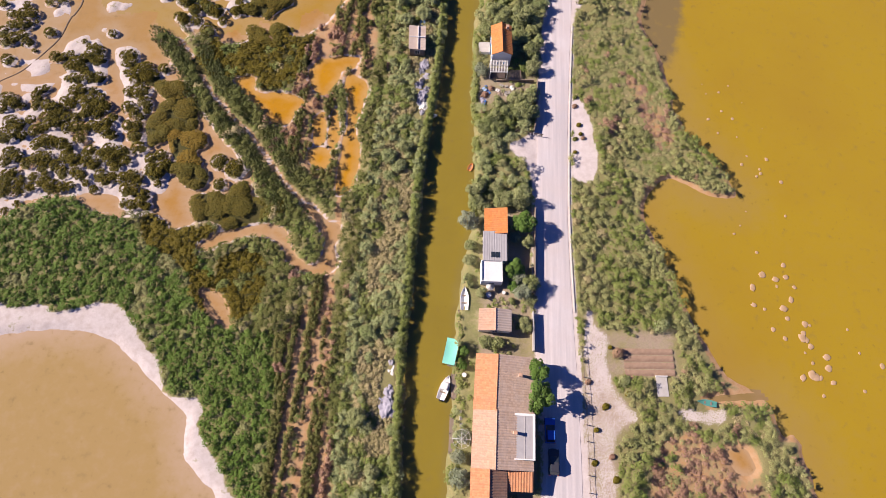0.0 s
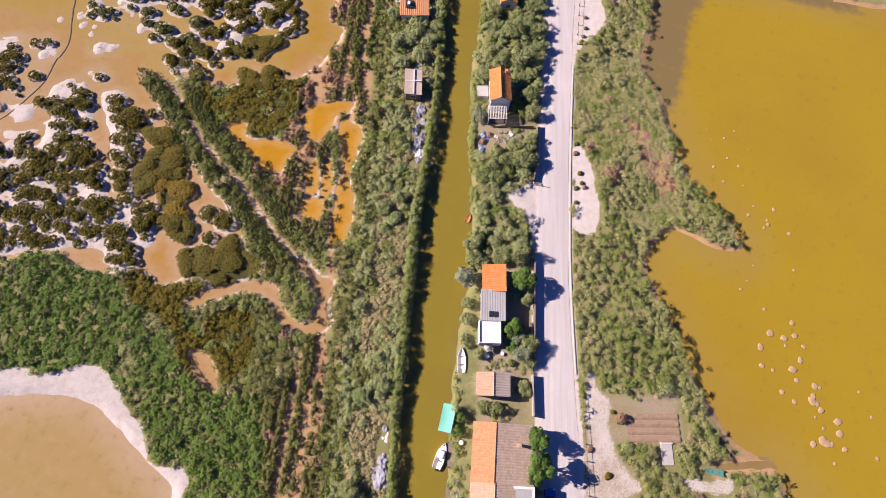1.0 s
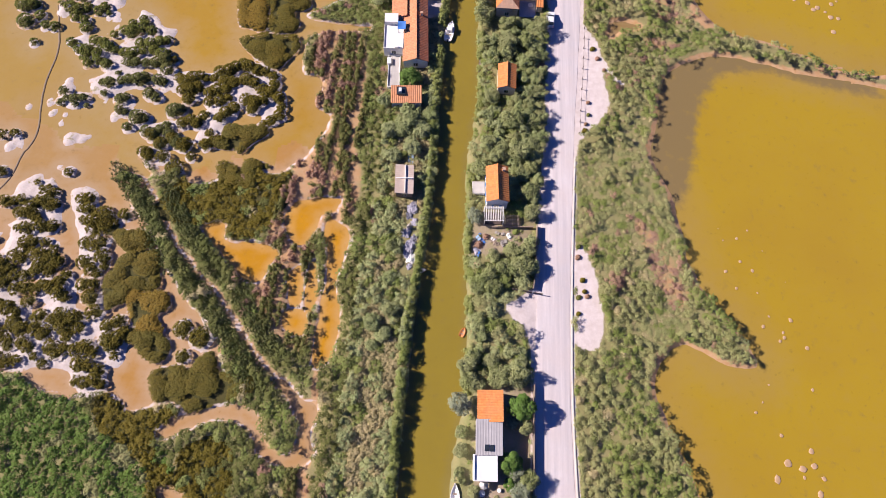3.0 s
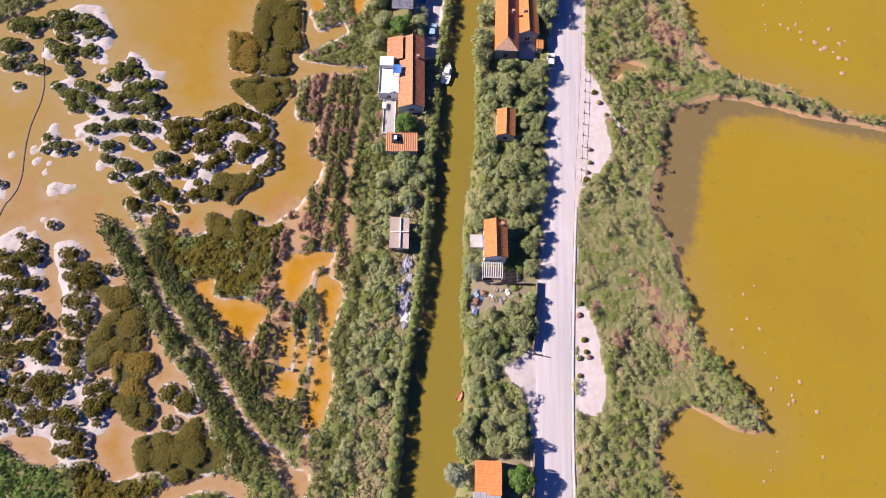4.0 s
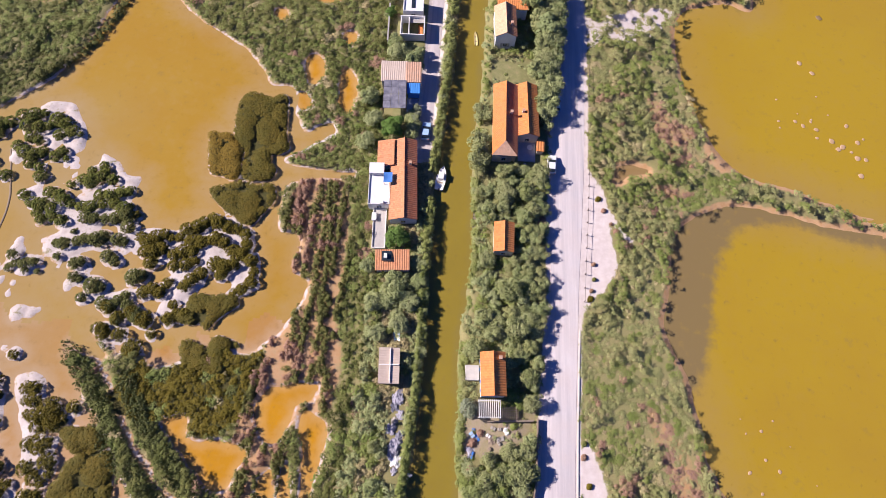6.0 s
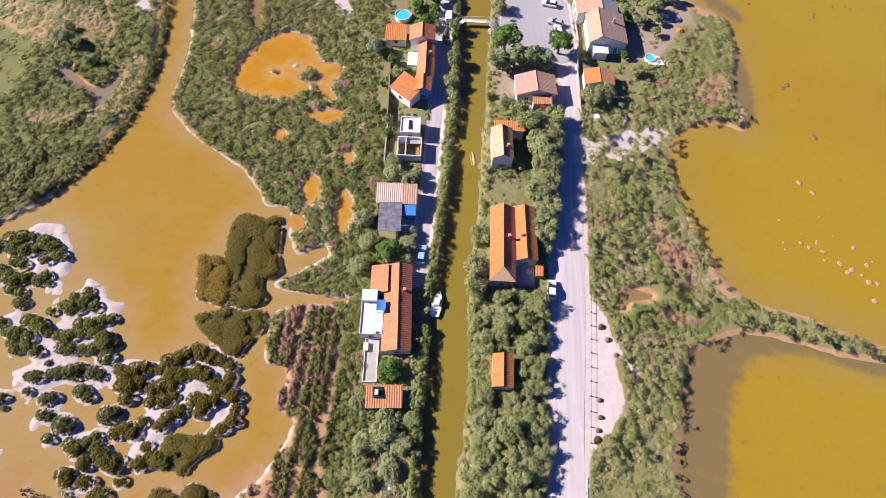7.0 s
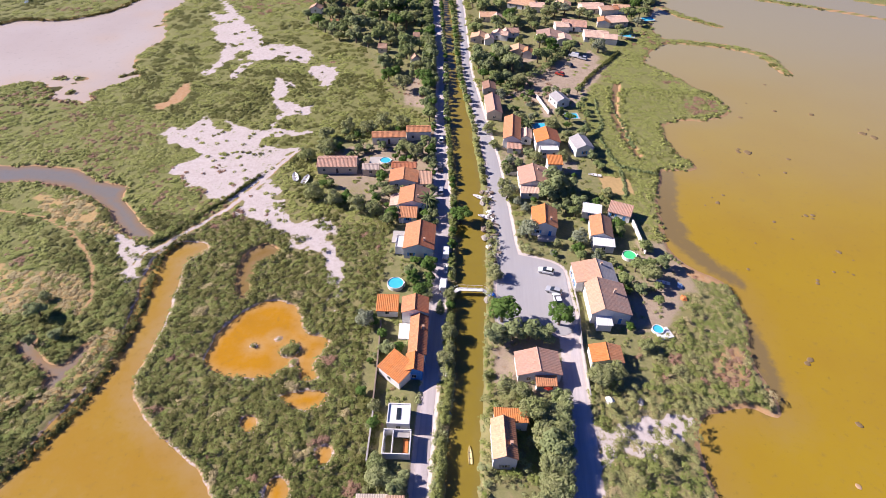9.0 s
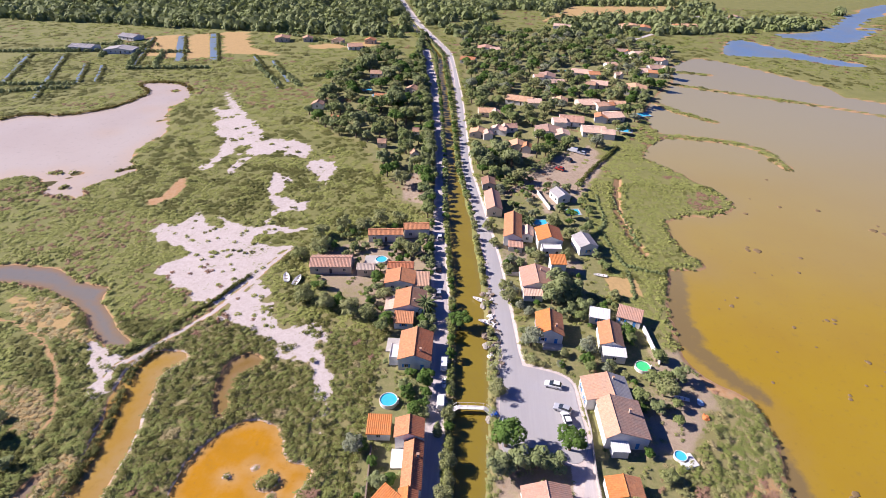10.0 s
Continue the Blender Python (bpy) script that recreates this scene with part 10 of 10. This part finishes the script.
for dark, pale in zip(stone_meshes, pale_meshes):
    dark.materials.append(LAGOONSTONE)
    pale.materials.append(SALTSTONE)
stone_rng = random.Random(41)
for x, y, n, spread, big in ((62, 8, 8, 2.6, 0.75), (64.5, 1, 8, 2.6, 0.8), (68.5, -7, 9, 2.4, 0.9), (72, -1, 5, 3.0, 0.6), (61, 20, 5, 4, 0.45), (57, 44, 7, 3.5, 0.45), (63, 34, 7, 3, 0.5), (75.5, 115, 9, 3.2, 0.55), (83.5, 109, 10, 2.6, 0.7), (80, 126, 4, 6, 0.6), (84.9, 144.4, 1, 0.5, 1.1), (78, 130.5, 1, 0.5, 0.7), (92, 200, 7, 14, 0.7), (106.7, 216, 3, 1.2, 1.4), (98.8, 254.4, 4, 1.5, 1.5), (95.5, 188, 2, 0.8, 1.1), (81.9, 160.5, 2, 0.5, 1.0), (75.9, 221.1, 5, 3.0, 0.8), (106.7, 200.8, 2, 1.0, 0.8), (104, 192, 4, 3, 0.6), (153, 270, 3, 3, 2.0), (120, 290, 6, 16, 1.2), (95, 250, 6, 12, 0.9), (76, -8, 5, 4, 0.6), (60, 50, 5, 4, 0.3)):
    for _ in range(n):
        s = stone_rng.uniform(0.35, 1.0) * big
        o = new("stone", stone_rng.choice(pale_meshes if y < 135 else stone_meshes))
        o.matrix_world = pose(x + stone_rng.gauss(0, spread), y + stone_rng.gauss(0, spread), 0.02, 0, 0, stone_rng.uniform(0, 360)) @ Matrix.Diagonal((s, s * 0.85, s * 0.35, 1))
        tagged(o, "flat pale salt-crusted stone breaking the lagoon surface" if y < 135 else "flat dark silted stone breaking the lagoon surface", "stone", "lagoon stones")

# ---- special trees ----
FROND = leafy("palm_fronds", (0.11, 0.15, 0.05), (0.15, 0.18, 0.07), (0.08, 0.12, 0.04), 0.3)


def palm(x, y, h, r):
    e = thing("palm_tree", x, y, 0.4, 0, "tall date palm with arching fronds", "palm")
    part("trunk", tube(bmesh.new(), (0, 0, -0.3), (0, 0, h), 0.28, 10, 0.22), BARK, e)
    for k in range(34):
        a = 2.4 * k
        lift = 1.1 - 1.5 * (k / 34)
        pts = [Vector((math.cos(a) * r * t, math.sin(a) * r * t, h + r * (lift * t - 0.75 * t * t))) for t in np.linspace(0.02, 1, 7)]
        bm = bmesh.new()
        sidev = Vector((-math.sin(a), math.cos(a), 0))
        rows_ = []
        for i, p in enumerate(pts):
            w = 0.34 * math.sin(math.pi * (0.12 + 0.85 * i / 6))
            rows_.append([bm.verts.new(p - sidev * w - Vector((0, 0, w * 0.6))), bm.verts.new(p), bm.verts.new(p + sidev * w - Vector((0, 0, w * 0.6)))])
        for u_, v_ in zip(rows_[:-1], rows_[1:]):
            for i in (0, 1):
                bm.faces.new((u_[i], u_[i + 1], v_[i + 1], v_[i]))
        part("frond", bm, FROND, e)


palm(-9.6, 208.6, 4.2, 3.2)
palm(22.6, 259, 3.6, 2.4)


def cypress(x, y, h, r, seed):
    e = thing("cypress", x, y, 0.4, 0, "slim dark green cypress", "tree", "cypresses")
    part("trunk", tube(bmesh.new(), (0, 0, -0.3), (0, 0, h * 0.4), 0.12, 8, 0.08), BARK, e)
    cs = [(0, 0, h * (0.12 + 0.8 * k / 7)) for k in range(8)]
    rs = [r * (1 - 0.75 * (k / 7) ** 1.5) for k in range(8)]
    v, q = leaf_cloud(cs, rs, 420, 0.22, seed, 1.3)
    ob = plain_object("crown", v, q, F_WOOD)
    ob.parent = e


for k, (x, y, h) in enumerate(((-3.6, 168, 4.5), (-17, 300, 9), (-15, 306, 10), (-20, 310, 9), (-26, 318, 10), (-24, 300, 8), (-18, 322, 10), (96, 470, 11), (98, 474, 12), (92, 478, 10), (104, 462, 10), (60, 505, 11), (-60, 470, 10))):
    cypress(x, y, h, 0.9 + h * 0.05, 400 + k)

# ---- garden trees and bushes among the houses ----
garden_rng = random.Random(77)
for x0, x1, y0, y1, count, kinds in ((12, 52, 166, 205, 34, ("pine", "round_tree", "dark_tree", "pine", "olive_tree", "tamarisk")), (12, 46, 205, 300, 90, ("pine", "round_tree", "dark_tree", "pine", "olive_tree")), (-48, -9, 200, 262, 70, ("pine", "round_tree", "dark_tree", "pine")), (-20, -8, 122, 200, 22, ("tamarisk", "round_tree", "dark_tree")), (5, 18, -40, 20, 10, ("tamarisk", "olive_tree"))):
    made = 0
    for _ in range(count * 8):
        x, y = garden_rng.uniform(x0, x1), garden_rng.uniform(y0, y1)
        r = garden_rng.uniform(0.7, 2.2)
        one = (np.array([x]), np.array([y]))
        if made >= count or not free_of(x, y, r * 0.75) or sample(PAVED, *one)[0] < r * 0.8 or sample(SHORE, *one)[0] < 1.5 or sample(BUILT, *one)[0] > 3:
            continue
        made += 1
        tree(garden_rng.choice(kinds), x, y, r)
